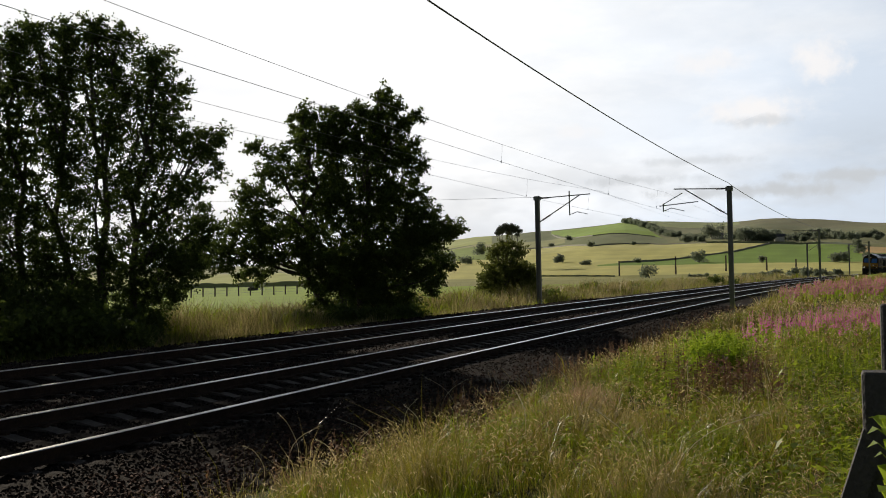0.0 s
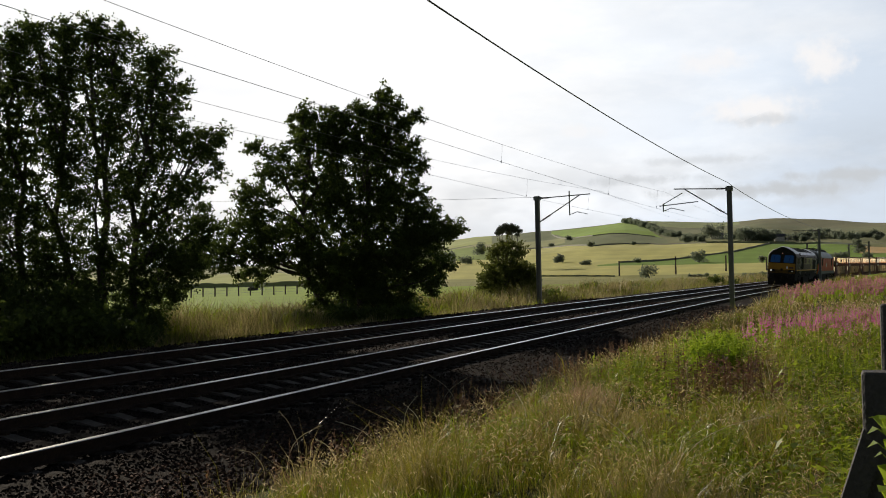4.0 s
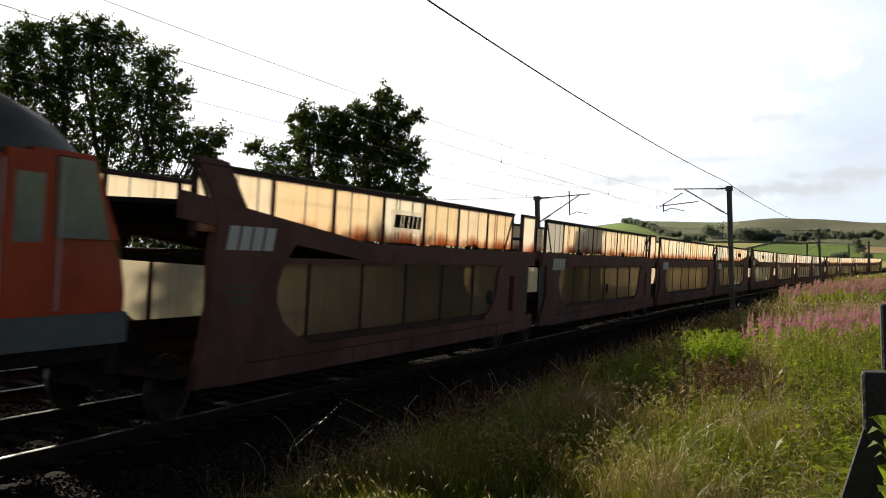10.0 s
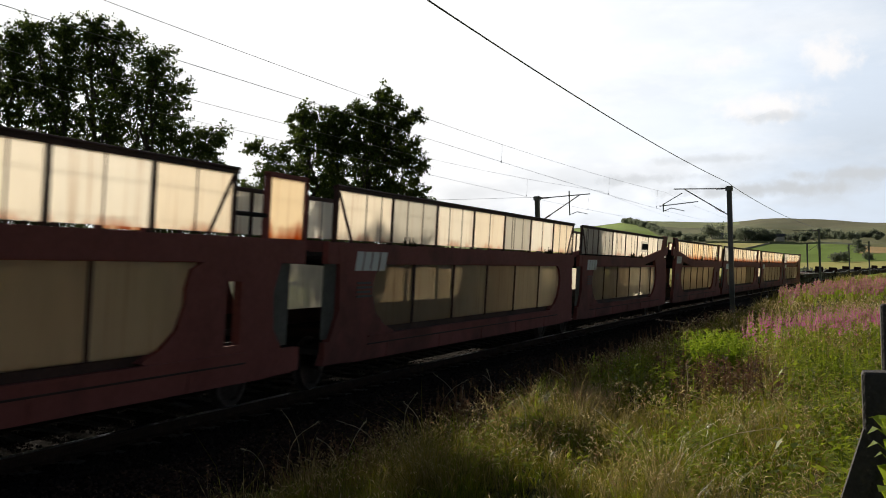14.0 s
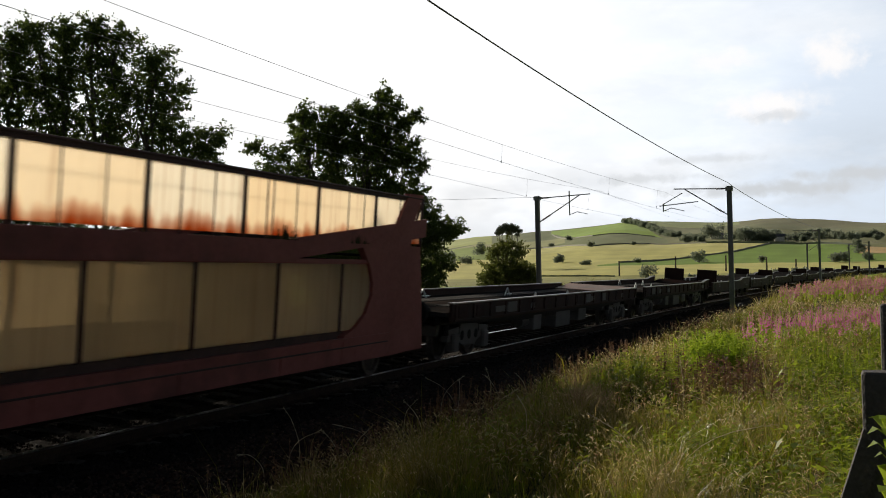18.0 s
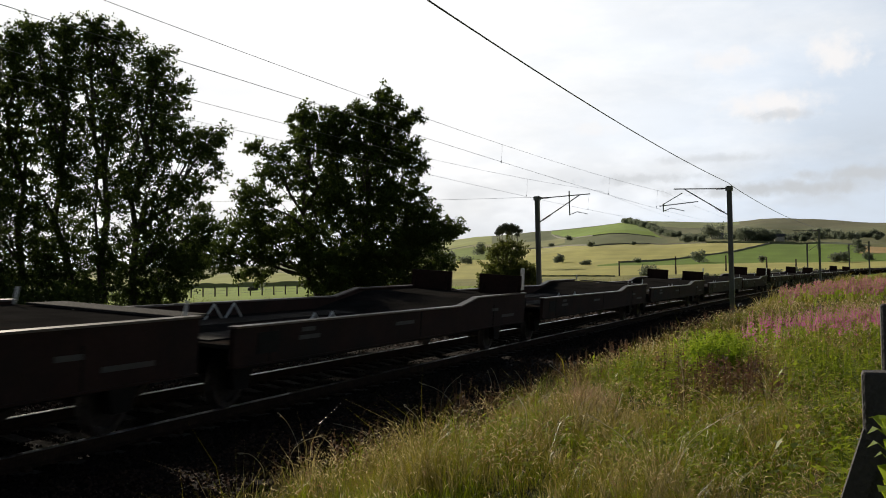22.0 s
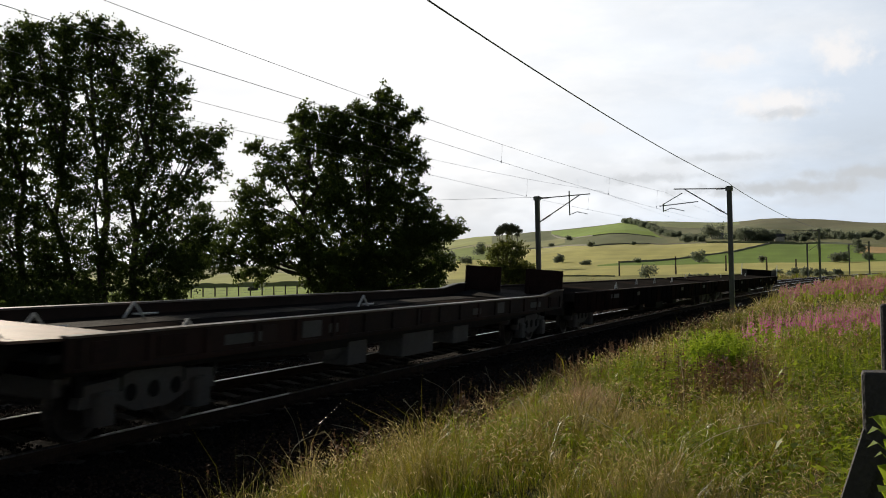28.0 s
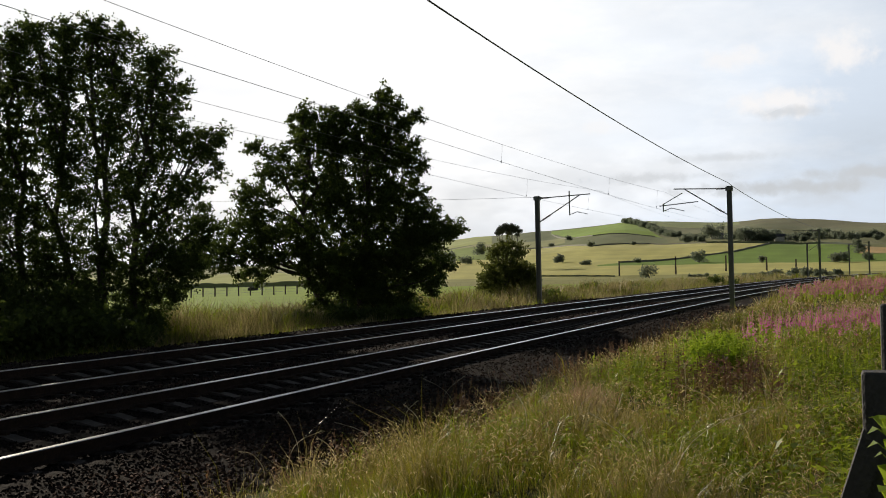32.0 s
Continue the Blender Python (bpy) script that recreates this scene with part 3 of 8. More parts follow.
def build_ground():
    hs = np.unique(np.concatenate([np.arange(-6, 21, 0.09), np.arange(21, 46, 0.16), np.arange(46, 354.1, 3.0)]))
    hs = hs[hs < 353.9]
    rs = np.concatenate([[0.0], np.geomspace(1.0, 330, 250), np.geomspace(332, 1900, 290), np.geomspace(1930, 4600, 30)])
    H, R = np.meshgrid(np.radians(hs), rs)
    X, Y = R * np.cos(H), R * np.sin(H)
    Z = ground_z(X, Y)
    verts = np.stack([X.ravel(), Y.ravel(), Z.ravel()], 1)
    nh, nr = len(hs), len(rs)
    i, j = np.meshgrid(np.arange(nr - 1), np.arange(nh), indexing="ij")
    j2 = (j + 1) % nh
    faces = np.stack([(i * nh + j), (i + 1) * nh + j, (i + 1) * nh + j2, i * nh + j2], -1).reshape(-1, 4)
    c = verts[faces].mean(1)
    lat = (c[:, 1] - line_y(c[:, 0])) * np.cos(np.arctan(line_dy(c[:, 0])))
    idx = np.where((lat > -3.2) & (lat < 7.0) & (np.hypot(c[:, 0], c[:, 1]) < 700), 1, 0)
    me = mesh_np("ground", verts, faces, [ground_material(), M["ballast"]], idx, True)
    # field colours by plot, with distance haze painted in
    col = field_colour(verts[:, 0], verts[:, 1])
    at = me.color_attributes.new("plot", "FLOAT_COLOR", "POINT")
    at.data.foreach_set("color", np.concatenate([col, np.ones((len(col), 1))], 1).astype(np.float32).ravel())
    ob = new("ground", me)
    tagged(ob, "grassy railway verge with mown hay fields, pastures and hill", "ground", kind="structure")


def hay_wall(h):
    """Distance of the stone wall along the top of the hay and grass fields."""
    return np.interp(h, [-4, -2.3, 0.1, 2.9, 5.75, 8.7, 11.7, 14.4, 18.7], [640, 660, 722, 735, 755, 812, 752, 915, 1010])


def slant_wall(r):
    """Heading of the wall that parts the hay field from the green one."""
    return np.interp(r, [470, 485, 500, 545, 595, 680, 745], [11.5, 10.3, 8.7, 6.35, 4.3, 3.0, 2.5])


def field_colour(x, y):
    """Plots of land: pasture, hay, aftermath, hill grass, heath; the far ones carry painted haze."""
    r = np.hypot(x, y)
    h = np.degrees(np.arctan2(y, x))
    n = 0.5 + 0.5 * np.sin(h * 3.1 + r / 90) * np.sin(r / 47 + h)
    swath = 0.5 + 0.5 * np.sin(r / 9.0 + 1.5 * np.sin(h * 0.8))
    col = np.zeros((len(r), 3))
    col[:] = (0.035, 0.04, 0.014)
    top = hay_wall(h)

    def put(mask, c):
        col[mask] = c
    put((r > 45) & (r <= 330), (0.27, 0.38, 0.045))
    put((r > 200) & (r <= 368) & (h < 20), (0.3, 0.3, 0.11))
    put((r > 330) & (h >= 20), (0.36, 0.39, 0.12))
    hay = (r > 368) & (r <= top) & (h < 20)
    put(hay, (0.5, 0.48, 0.17))
    put(hay & (r > 455) & (h < slant_wall(r)), (0.18, 0.28, 0.05))
    put(hay & (r > 560) & (h < -1.75), (0.5, 0.36, 0.18))
    put(hay & (h > 16.0) & (r > 620), (0.22, 0.29, 0.07))
    hill = (r > top) & (h < 20)
    put(hill, (0.165, 0.19, 0.085))
    put(hill & (h > 13.2) & (r > 1010) & (r < 1420 - 60 * (h - 13.2)), (0.31, 0.32, 0.15))
    put(hill & (h > 17.2) & (r > 1150), (0.36, 0.4, 0.14))
    put(hill & (r > np.interp(h, [8.0, 8.7, 11.7, 12.5, 13.7], [1090, 1150, 1117, 1250, 1600])) & (r < 1765) & (h > np.interp(r, [1090, 1700], [8.0, 9.5])) & (h < 13.9), (0.26, 0.38, 0.06))
    moor = hill & (h < np.interp(r, [700, 1090, 1700, 1900], [7.6, 7.9, 9.3, 10.5]))
    put(moor, (0.19, 0.2, 0.09))
    put(moor & (r > 1250), (0.18, 0.19, 0.09))
    put(moor & (r > 1560) & (h > 4.0), (0.27, 0.31, 0.13))
    put(moor & (r > 1480) & (h <= 4.0), (0.19, 0.185, 0.09))
    put((r > 760) & (h >= 20), (0.25, 0.27, 0.11))
    # painted haze: plots turn paler with distance, the farthest also bluer
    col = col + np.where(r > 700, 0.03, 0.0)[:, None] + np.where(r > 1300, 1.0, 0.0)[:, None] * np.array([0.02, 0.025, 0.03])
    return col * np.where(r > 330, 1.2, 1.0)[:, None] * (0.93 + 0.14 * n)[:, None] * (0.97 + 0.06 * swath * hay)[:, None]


def ground_material():
    m = surface("meadow_ground", (0.8, 0.8, 0.78), (1.15, 1.12, 1.05), 0.08, 0.95, 0, 0.25, 30, 1.0, spec=0.1)
    nt = m.node_tree
    bs = nt.nodes["Principled BSDF"]
    src = bs.inputs["Base Color"].links[0].from_socket
    at = nt.nodes.new("ShaderNodeAttribute")
    at.attribute_name = "plot"
    mx = nt.nodes.new("ShaderNodeMix")
    mx.data_type = "RGBA"
    mx.blend_type = "MULTIPLY"
    mx.inputs["Factor"].default_value = 1.0
    nt.links.new(at.outputs["Color"], mx.inputs["A"])
    nt.links.new(src, mx.inputs["B"])
    nt.links.new(mx.outputs["Result"], bs.inputs["Base Color"])
    return m


build_ground()


# ---------------------------------------------------------------- railway tracks
RAIL = [(-0.07, -0.155), (0.07, -0.155), (0.07, -0.145), (0.012, -0.125), (0.01, -0.045), (0.035, -0.035), (0.036, -0.008), (0.028, 0.0), (-0.028, 0.0), (-0.036, -0.008), (-0.035, -0.035), (-0.01, -0.045), (-0.012, -0.125), (-0.07, -0.145)]


def build_track(far):
    name = "railway_track"
    tr = thing(name, "ballasted railway track with polished steel rails on concrete sleepers", "railway track", "railway tracks", "structure")
    ss = np.concatenate([np.arange(-30, 60, 1.5), np.arange(60, 262, 3.0)])
    for lat in (-0.752, 0.752):
        rings = [[on_track(s, lat + dy, dz, far) for dy, dz in RAIL] for s in ss]
        sh = Shape().sweep(rings)
        me = sh.mesh("rail", M["rail_rust"])
        me.materials.append(M["rail_steel"])
        n = len(RAIL)
        for k in range(len(ss) - 1):
            for i in (6, 7, 8):
                me.polygons[k * n + i].material_index = 1
        part("rail", me, None, tr, "rusty steel rail with a polished running head")
    # sleepers: one mesh shared, tapered concrete with a dished middle
    prof = [(-1.25, -0.19), (-0.95, -0.165), (-0.55, -0.165), (-0.3, -0.2), (0.3, -0.2), (0.55, -0.165), (0.95, -0.165), (1.25, -0.19)]
    sl = Shape().sweep([[(-0.135, y, -0.33), (0.135, y, -0.33), (0.105, y, z), (-0.105, y, z)] for y, z in prof])
    me = sl.mesh("sleeper", M["sleeper"])
    clip = Shape().box(-0.05, 0.05, -0.06, 0.06, -0.16, -0.115, 0.02).mesh("rail_clip", M["rail_rust"])
    s = 2.0
    k = 0
    while s < 150:
        a, b = on_track(s, -0.5, 0, far), on_track(s, 0.5, 0, far)
        y = (b - a).normalized()
        x = y.cross(Vector((0, 0, 1))).normalized()
        z = x.cross(y)
        m = Matrix.Identity(4)
        for i, c in enumerate((x, y, z)):
            m[0][i], m[1][i], m[2][i] = c
        m.translation = (a + b) / 2 + Vector((0, 0, 0.0))
        sp = part("sleeper", me, None, tr, at=m)
        if s < 30:
            for lat in (-0.752, 0.752):
                for d in (-0.11, 0.11):
                    part("rail_clip", clip, None, sp, at=pose(0, lat + d, 0))
        s += 0.65 if s < 60 else 0.7
        k += 1


build_track(False)
build_track(True)


# ---------------------------------------------------------------- overhead line
def upright(s, lat, z0):
    p = beside(s, lat, z0)
    return Matrix.Translation(p) @ Matrix.Rotation(heading(s), 4, "Z")


def rod(shape, p, q, r, n=6):
    return shape.tube(p, q, r, None, n)


def mast(s, lat, side, top, reach, style, label):
    """An H-section steel mast; side +1: its arm points away from the camera. Local x along the line, y across."""
    m0 = upright(s, lat, 0)
    base = float(ground_z(m0.translation.x, m0.translation.y)) - 0.1
    m0.translation.z = base
    ob = thing("overhead_line_mast", label, "railway mast", "overhead line masts")
    ob.matrix_basis = m0
    t = top - base
    col = Shape()
    col.box(-0.1, 0.1, -0.11, -0.095, 0, t)
    col.box(-0.1, 0.1, 0.095, 0.11, 0, t)
    col.box(-0.007, 0.007, -0.095, 0.095, 0, t)
    part("column", col, M["galvanised"], ob)
    part("footing", Shape().box(-0.3, 0.3, -0.3, 0.3, -0.4, 0.12, 0.04), M["sleeper"], ob, "weathered concrete footing")
    y0 = 0.11 * side
    ya = reach * side
    zt = t - 0.12
    part("top_tube", rod(Shape(), (0, y0, zt), (0, ya, zt + 0.1), 0.026), M["galvanised"], ob)
    part("bracket", Shape().box(-0.13, 0.13, -0.16, 0.16, t - 0.22, t - 0.04), M["galvanised"], ob)
    ins = Shape()
    for k in range(7):
        c = y0 + side * (0.12 + 0.055 * k)
        ins.tube((0, c, zt + 0.004), (0, c + 0.03 * side, zt + 0.006), 0.062, 0.03, 8)
    part("insulator", ins, M["insulator"], ob, "ribbed brown insulator")
    zs = t - 1.32
    ye = ya * 0.8
    part("stay_tube", rod(Shape(), (0, y0, zs), (0, ye, zt + 0.06), 0.028), M["galvanised"], ob)
    ins = Shape()
    for k in range(7):
        f = 0.08 + 0.03 * k
        c = Vector((0, y0, zs)).lerp(Vector((0, ye, zt)), f)
        e = Vector((0, y0, zs)).lerp(Vector((0, ye, zt)), f + 0.016)
        ins.tube(c, e, 0.062, 0.03, 8)
    part("insulator", ins, M["insulator"], ob, "ribbed brown insulator")
    reg = Shape()
    if style == "near":
        zr = t - 0.72
        rod(reg, (0, ya * 0.56, zr + 0.06), (0, ya * 1.27, zr - 0.08), 0.024)
        rod(reg, (0, ya * 1.2, zr + 0.0), (0, ye * 1.05, zt - 0.1), 0.02)
        rod(reg, (0, ya * 1.2, zr + 0.02), (0, ya * 1.2, zr - 0.36), 0.03)
        rod(reg, (0, ya * 1.2, zr - 0.33), (0, ya * 1.05, zr - 0.19), 0.018)
        rod(reg, (0, ya * 1.05, zr - 0.19), (0, ya * 0.81, zr - 0.36), 0.018)
    else:
        rod(reg, (0, ya * 0.61, zt + 0.3), (0, ya * 0.61, zt - 0.92), 0.032)
        rod(reg, (0, ya * 0.61, zt - 0.9), (0, ya * 0.75, zt - 0.76), 0.018)
        rod(reg, (0, ya * 0.75, zt - 0.76), (0, ya * 0.95, zt - 0.9), 0.018)
    part("registration_arm", reg, M["galvanised"], ob)
    return ob


mast(50.3, -3.2, 1, 5.5, 2.55, "near", "grey galvanised steel mast on the grass verge carrying a cantilever arm")
mast(51.3, GAP + 3.0, -1, 5.55, 2.75, "far", "grey galvanised steel mast on the trackside verge with cantilever arm")
for s_, la_, sd_, tp_, st_ in ((112.5, -2.95, 1, 5.5, "near"), (175.0, GAP + 2.95, -1, 5.6, "far"), (173.5, -2.95, 1, 5.5, "near"), (210.0, GAP + 2.95, -1, 5.9, "far")):
    mast(s_, la_, sd_, tp_, 2.55, st_, "distant grey steel overhead line mast beside the tracks")


def cable(name, pts, r, label, group=""):
    """A thin wire through points, each span a five-sided tube."""
    sh = Shape()
    rings = []
    for i, p in enumerate(pts):
        d = (pts[min(i + 1, len(pts) - 1)] - pts[max(i - 1, 0)]).normalized()
        a = d.cross(Vector((0, 0, 1))).normalized()
        c = a.cross(d)
        rings.append([p + a * (r * math.cos(k * 1.2566)) + c * (r * math.sin(k * 1.2566)) for k in range(5)])
    sh.sweep(rings)
    return tagged(part(name, sh, M["wire"], None, label), label, "cable", group)


STN = [-12.5, 50.3, 112.5, 174.0, 236.0]


def hung(s, z_mid, z_mast):
    for a, b in zip(STN[:-1], STN[1:]):
        if a <= s <= b:
            f = (s - a) / (b - a)
            return z_mid + (z_mast - z_mid) * (2 * f - 1) ** 2
    return z_mast


def wires():
    ss = np.arange(-12.5, 235, 1.5)
    for far, zc, zm, zk in ((False, 5.05, 5.42, 4.6), (True, 4.92, 5.48, 4.5)):
        la = 0.2 if not far else 0.0
        cat = cable("catenary_wire", [on_track(s, la, hung(s, zc, zm), far) for s in ss], 0.0042, "dark sagging catenary wire above the track", "overhead wires")
        con = cable("contact_wire", [on_track(s, la, zk + 0.04 * math.sin(s / 10), far) for s in ss], 0.0046, "dark taut contact wire above the track", "overhead wires")
        for a, b in zip(STN[:-1], STN[1:]):
            for f in (0.62, 0.82, 0.97):
                s = a + f * (b - a)
                part("dropper", Shape().tube(on_track(s, la, zk + 0.04 * math.sin(s / 10), far), on_track(s, la, hung(s, zc, zm), far), 0.003, None, 4).tube(on_track(s, la, zk - 0.01, far), on_track(s, la, zk + 0.05, far), 0.012, None, 5), M["wire"], cat)
    cable("earth_wire", [beside(s, -3.08 - 0.24 * min(1.0, max(0.0, (s - 12) / 38)), 5.43 + 0.07 * min(1.0, max(0.0, (s - 12) / 38)) + 0.16 * ((s - 36) / 22) ** 2 if s < 50.3 else hung(s, 5.3, 5.5)) for s in ss], 0.014, "thick dark earth wire strung between mast tops", "overhead wires")
    tip = beside(51.3, GAP + 3.0, 5.5)
    end = Vector((62 * math.cos(radians(44)), 62 * math.sin(radians(44)), 6.5))
    cable("feeder_wire", [tip.lerp(end, f / 12) - Vector((0, 0, 1.2 * f / 12 * (1 - f / 12))) for f in range(13)], 0.007, "thin dark feeder wire strung from a mast top", "overhead wires")


wires()


# ---------------------------------------------------------------- the train
# vehicles are built with x from the front buffer backwards, y away from the camera, z over the rails
SPEED, FRONT8 = 22.5102, 14.62
MOVING = []


WHEELS = []


def wheelset(parent, x, r, zc=None, label=""):
    w = Shape()
    n = 20
    for sy in (-1, 1):
        prof = [(r * 0.2, 0.82), (r * 0.75, 0.78), (r * 0.8, 0.82), (r - 0.01, 0.82), (r, 0.74), (r + 0.025, 0.72), (r + 0.025, 0.7), (r * 0.8, 0.7), (r * 0.75, 0.74), (r * 0.2, 0.7)]
        rings = [[(rr * math.cos(2 * math.pi * k / n), sy * yy, rr * math.sin(2 * math.pi * k / n)) for k in range(n)] for rr, yy in prof]
        w.sweep(rings, closed=True)
    w.tube((0, -0.95, 0), (0, 0.95, 0), 0.08, None, 8)
    ob = part("wheelset", w, M["wheel_steel"], parent, "dark steel wheelset", at=pose(x, 0, r if zc is None else zc))
    if r > 0.5:
        WHEELS.append((ob, x, r))
    return ob


def bogie(parent, xs, r, material, style="loco"):
    x0, x1 = xs[0], xs[-1]
    xm = (x0 + x1) / 2
    bo = part("bogie", Shape().box(xm - 0.25, xm + 0.25, -0.97, 0.97, 0.5, 0.78, 0.03), material, parent, "dusty cast steel bogie")
    for xe in (x0 - 0.6, x1 + 0.45):
        part("headstock", Shape().box(xe, xe + 0.15, -0.97, 0.97, 0.55, 0.75), material, bo)
    for sy in (-1, 1):
        y0, y1 = (0.98 * sy, 1.12 * sy) if sy > 0 else (-1.12, -0.98)
        if style == "loco":
            o = [(x0 - 0.75, 0.75), (x0 - 0.5, 0.95), (x1 + 0.5, 0.95), (x1 + 0.75, 0.75), (x1 + 0.55, 0.5), (x1 - 0.5, 0.62), (x0 + 0.5, 0.62), (x0 - 0.55, 0.5)]
        else:
            o = [(x0 - 0.35, 0.42), (x0 - 0.3, 0.66), (x0 + 0.3, 0.7), (xm - 0.35, 0.78), (xm + 0.35, 0.78), (x1 - 0.3, 0.7), (x1 + 0.3, 0.66), (x1 + 0.35, 0.42), (x1 - 0.25, 0.42), (xm + 0.3, 0.3), (xm - 0.3, 0.3), (x0 + 0.25, 0.42)]
        part("side_frame", Shape().slab(o, y0, y1), material, bo)
    for x in xs:
        wheelset(bo, x, r)
        for sy in (-1, 1):
            part("axlebox", Shape().box(x - 0.17, x + 0.17, min(1.0 * sy, 1.2 * sy), max(1.0 * sy, 1.2 * sy), r - 0.2, r + 0.16, 0.04), material, bo)
    for x in xs:
        for sy in (-1, 1):
            for d in (-0.32, 0.32):
                part("spring", Shape().tube((x + d, 1.06 * sy, 0.55), (x + d, 1.06 * sy, 0.85), 0.07, None, 8), M["dark_frame"], bo)
    return bo


def buffers(parent, x, d):
    """d: -1 faces forward (towards smaller x)."""
    for sy in (-1, 1):
        b = Shape().tube((x, 0.87 * sy, 1.05), (x + d * 0.42, 0.87 * sy, 1.05), 0.11, 0.09, 12)
        b.tube((x + d * 0.42, 0.87 * sy, 1.05), (x + d * 0.5, 0.87 * sy, 1.05), 0.24, 0.22, 14)
        part("buffer", b, M["dark_frame"], parent, "black oval buffer")
    part("coupling", Shape().box(min(x, x + d * 0.45), max(x, x + d * 0.45), -0.06, 0.06, 0.9, 1.04, 0.01).tube((x + d * 0.2, 0, 0.95), (x + d * 0.3, 0, 0.55), 0.03, None, 6), M["dark_frame"], parent)
    for y in (-0.35, 0.35, 0.5):
        part("brake_pipe", Shape().tube((x, y, 0.95), (x + d * 0.18, y, 0.75), 0.025, None, 6).tube((x + d * 0.18, y, 0.75), (x + d * 0.12, y, 0.5), 0.025, None, 6), M["black_void"], parent)


def ring66(x, wx, top):
    """Cross-section of the diesel: upright sides, sloped cantrail, low arched roof."""
    h = [(1.3 * wx, 1.3), (1.32 * wx, 1.6), (1.32 * wx, 2.92 * top), (1.2 * wx, 3.22 * top), (0.98 * wx, 3.47 * top), (0.5 * wx, 3.71 * top), (0.1 * wx, 3.86 * top)]
    return [(x, -y, z) for y, z in h] + [(x, y, z) for y, z in reversed(h)]


def diesel():
    L = 21.35
    ob = thing("diesel_locomotive", "maroon and gold diesel freight locomotive with yellow cab ends", "locomotive")
    xs = [0.3, 0.36, 0.5, 0.9, 3.6, 3.62, 17.6, 17.62, 20.2, 20.66, 20.81, 20.89]
    tops = [0.965, 0.985, 0.995, 1.0, 1.0, 0.985, 0.985, 1.0, 1.0, 0.985, 0.955, 0.90]
    wid = [0.95, 0.975, 0.99, 1, 1, 1, 1, 1, 1, 0.99, 0.975, 0.95]
    rings = [ring66(x, w, t) for x, w, t in zip(xs, wid, tops)]
    body = Shape().sweep(rings)
    me = body.mesh("body", M["maroon"])
    me.materials.append(M["roof_grey"])
    me.materials.append(M["dark_frame"])
    n = 14
    for k in range(len(xs) - 1):
        for i in range(n):
            if i in (3, 4, 5, 6, 7, 8, 9):
                me.polygons[k * n + i].material_index = 1
            elif i in (0, 12, 13):
                me.polygons[k * n + i].material_index = 2
    for pg in me.polygons:
        if abs(pg.normal.x) > 0.55 and (pg.center.x < 1.0 or pg.center.x > 20.0):
            pg.material_index = 2
    part("body", me, None, ob, "maroon body with grey sloping roof")
    part("underframe", Shape().box(0.3, 20.85, -1.22, 1.22, 0.92, 1.3, 0.03), M["dark_frame"], ob)
    for sy in (-1, 1):
        y0, y1 = sorted((1.322 * sy, 1.334 * sy))
        part("stripe", Shape().box(0.75, 20.6, y0, y1, 1.6, 1.69), M["gold"], ob, "gold waistline stripe")
        # louvred panels: gold above, maroon below, with a slanting gold end
        # band is a darker gold so the gaps between slats read as shade
        part("gold_band", Shape().box(6.5, 14.55, y0, y1, 2.24, 2.9), M["gold_dull"], ob, "gold livery band behind the slats, darkened as gap shade")
        part("gold_flash", Shape().slab([(13.0, 1.72), (15.5, 1.72), (15.5, 2.2), (14.6, 2.23), (13.5, 2.23)], y0, y1), M["gold_dull"], ob, "slanting gold livery flash")
        for k in range(13):
            z = 1.74 + k * 0.09
            a, b = sorted((1.335 * sy, 1.36 * sy))
            xe = 13.05 + (z - 1.72)
            for xa, xb, mt in ((6.5, 9.2, "maroon"), (9.35, xe, "maroon"), (xe, 14.55, "louvre_gold")) if z < 2.22 else ((6.5, 9.2, "louvre_gold"), (9.35, 14.55, "louvre_gold")):
                part("grille_slat", Shape().slab([(xa, z), (xb, z), (xb, z + 0.036), (xa, z + 0.036)], a, b), M[mt], ob)
        for xa, xb, za, zb in ((3.95, 6.35, 1.75, 2.92), (15.6, 18.35, 1.74, 2.7)):
            part("radiator_opening", Shape().box(xa, xb, *sorted((1.323 * sy, 1.338 * sy)), za, zb), M["black_void"], ob, "black recessed side opening")
            for x in (xa, (xa + xb) / 2, xb):
                part("opening_bar", Shape().box(x - 0.03, x + 0.03, *sorted((1.33 * sy, 1.35 * sy)), za, zb), M["dark_frame"], ob)
        for xa in (1.28, 20.02):
            wn = Shape().box(xa, xa + 0.58, *sorted((1.318 * sy, 1.332 * sy)), 2.24, 2.84)
            part("cab_side_window", wn, M["black_void"], ob, "dark cab side window")
            part("sliding_pane", Shape().box(xa + 0.01, xa + 0.3, *sorted((1.326 * sy, 1.337 * sy)), 2.25, 2.83), M["glass"], ob, "dark glossy sliding pane")
            part("window_frame", Shape().box(xa - 0.05, xa + 0.63, *sorted((1.316 * sy, 1.327 * sy)), 2.19, 2.89), M["band_grey"], ob)
        for xa in (3.12, 18.6):
            part("cab_door", Shape().box(xa, xa + 0.65, *sorted((1.316 * sy, 1.33 * sy)), 1.7, 2.9, 0.0), M["maroon"], ob, "cab door beside handrails")
            part("door_panel", Shape().box(xa + 0.2, xa + 0.62, *sorted((1.328 * sy, 1.336 * sy)), 2.1 if xa < 5 else 1.7, 2.86 if xa < 5 else 2.16), M["gold_dull"], ob, "dull yellow door panel")
            for d in (-0.08, 0.73):
                part("handrail", Shape().tube((xa + d, 1.37 * sy, 1.3), (xa + d, 1.37 * sy, 2.7), 0.011, None, 6), M["letter_grey"], ob, "pale vertical handrail")
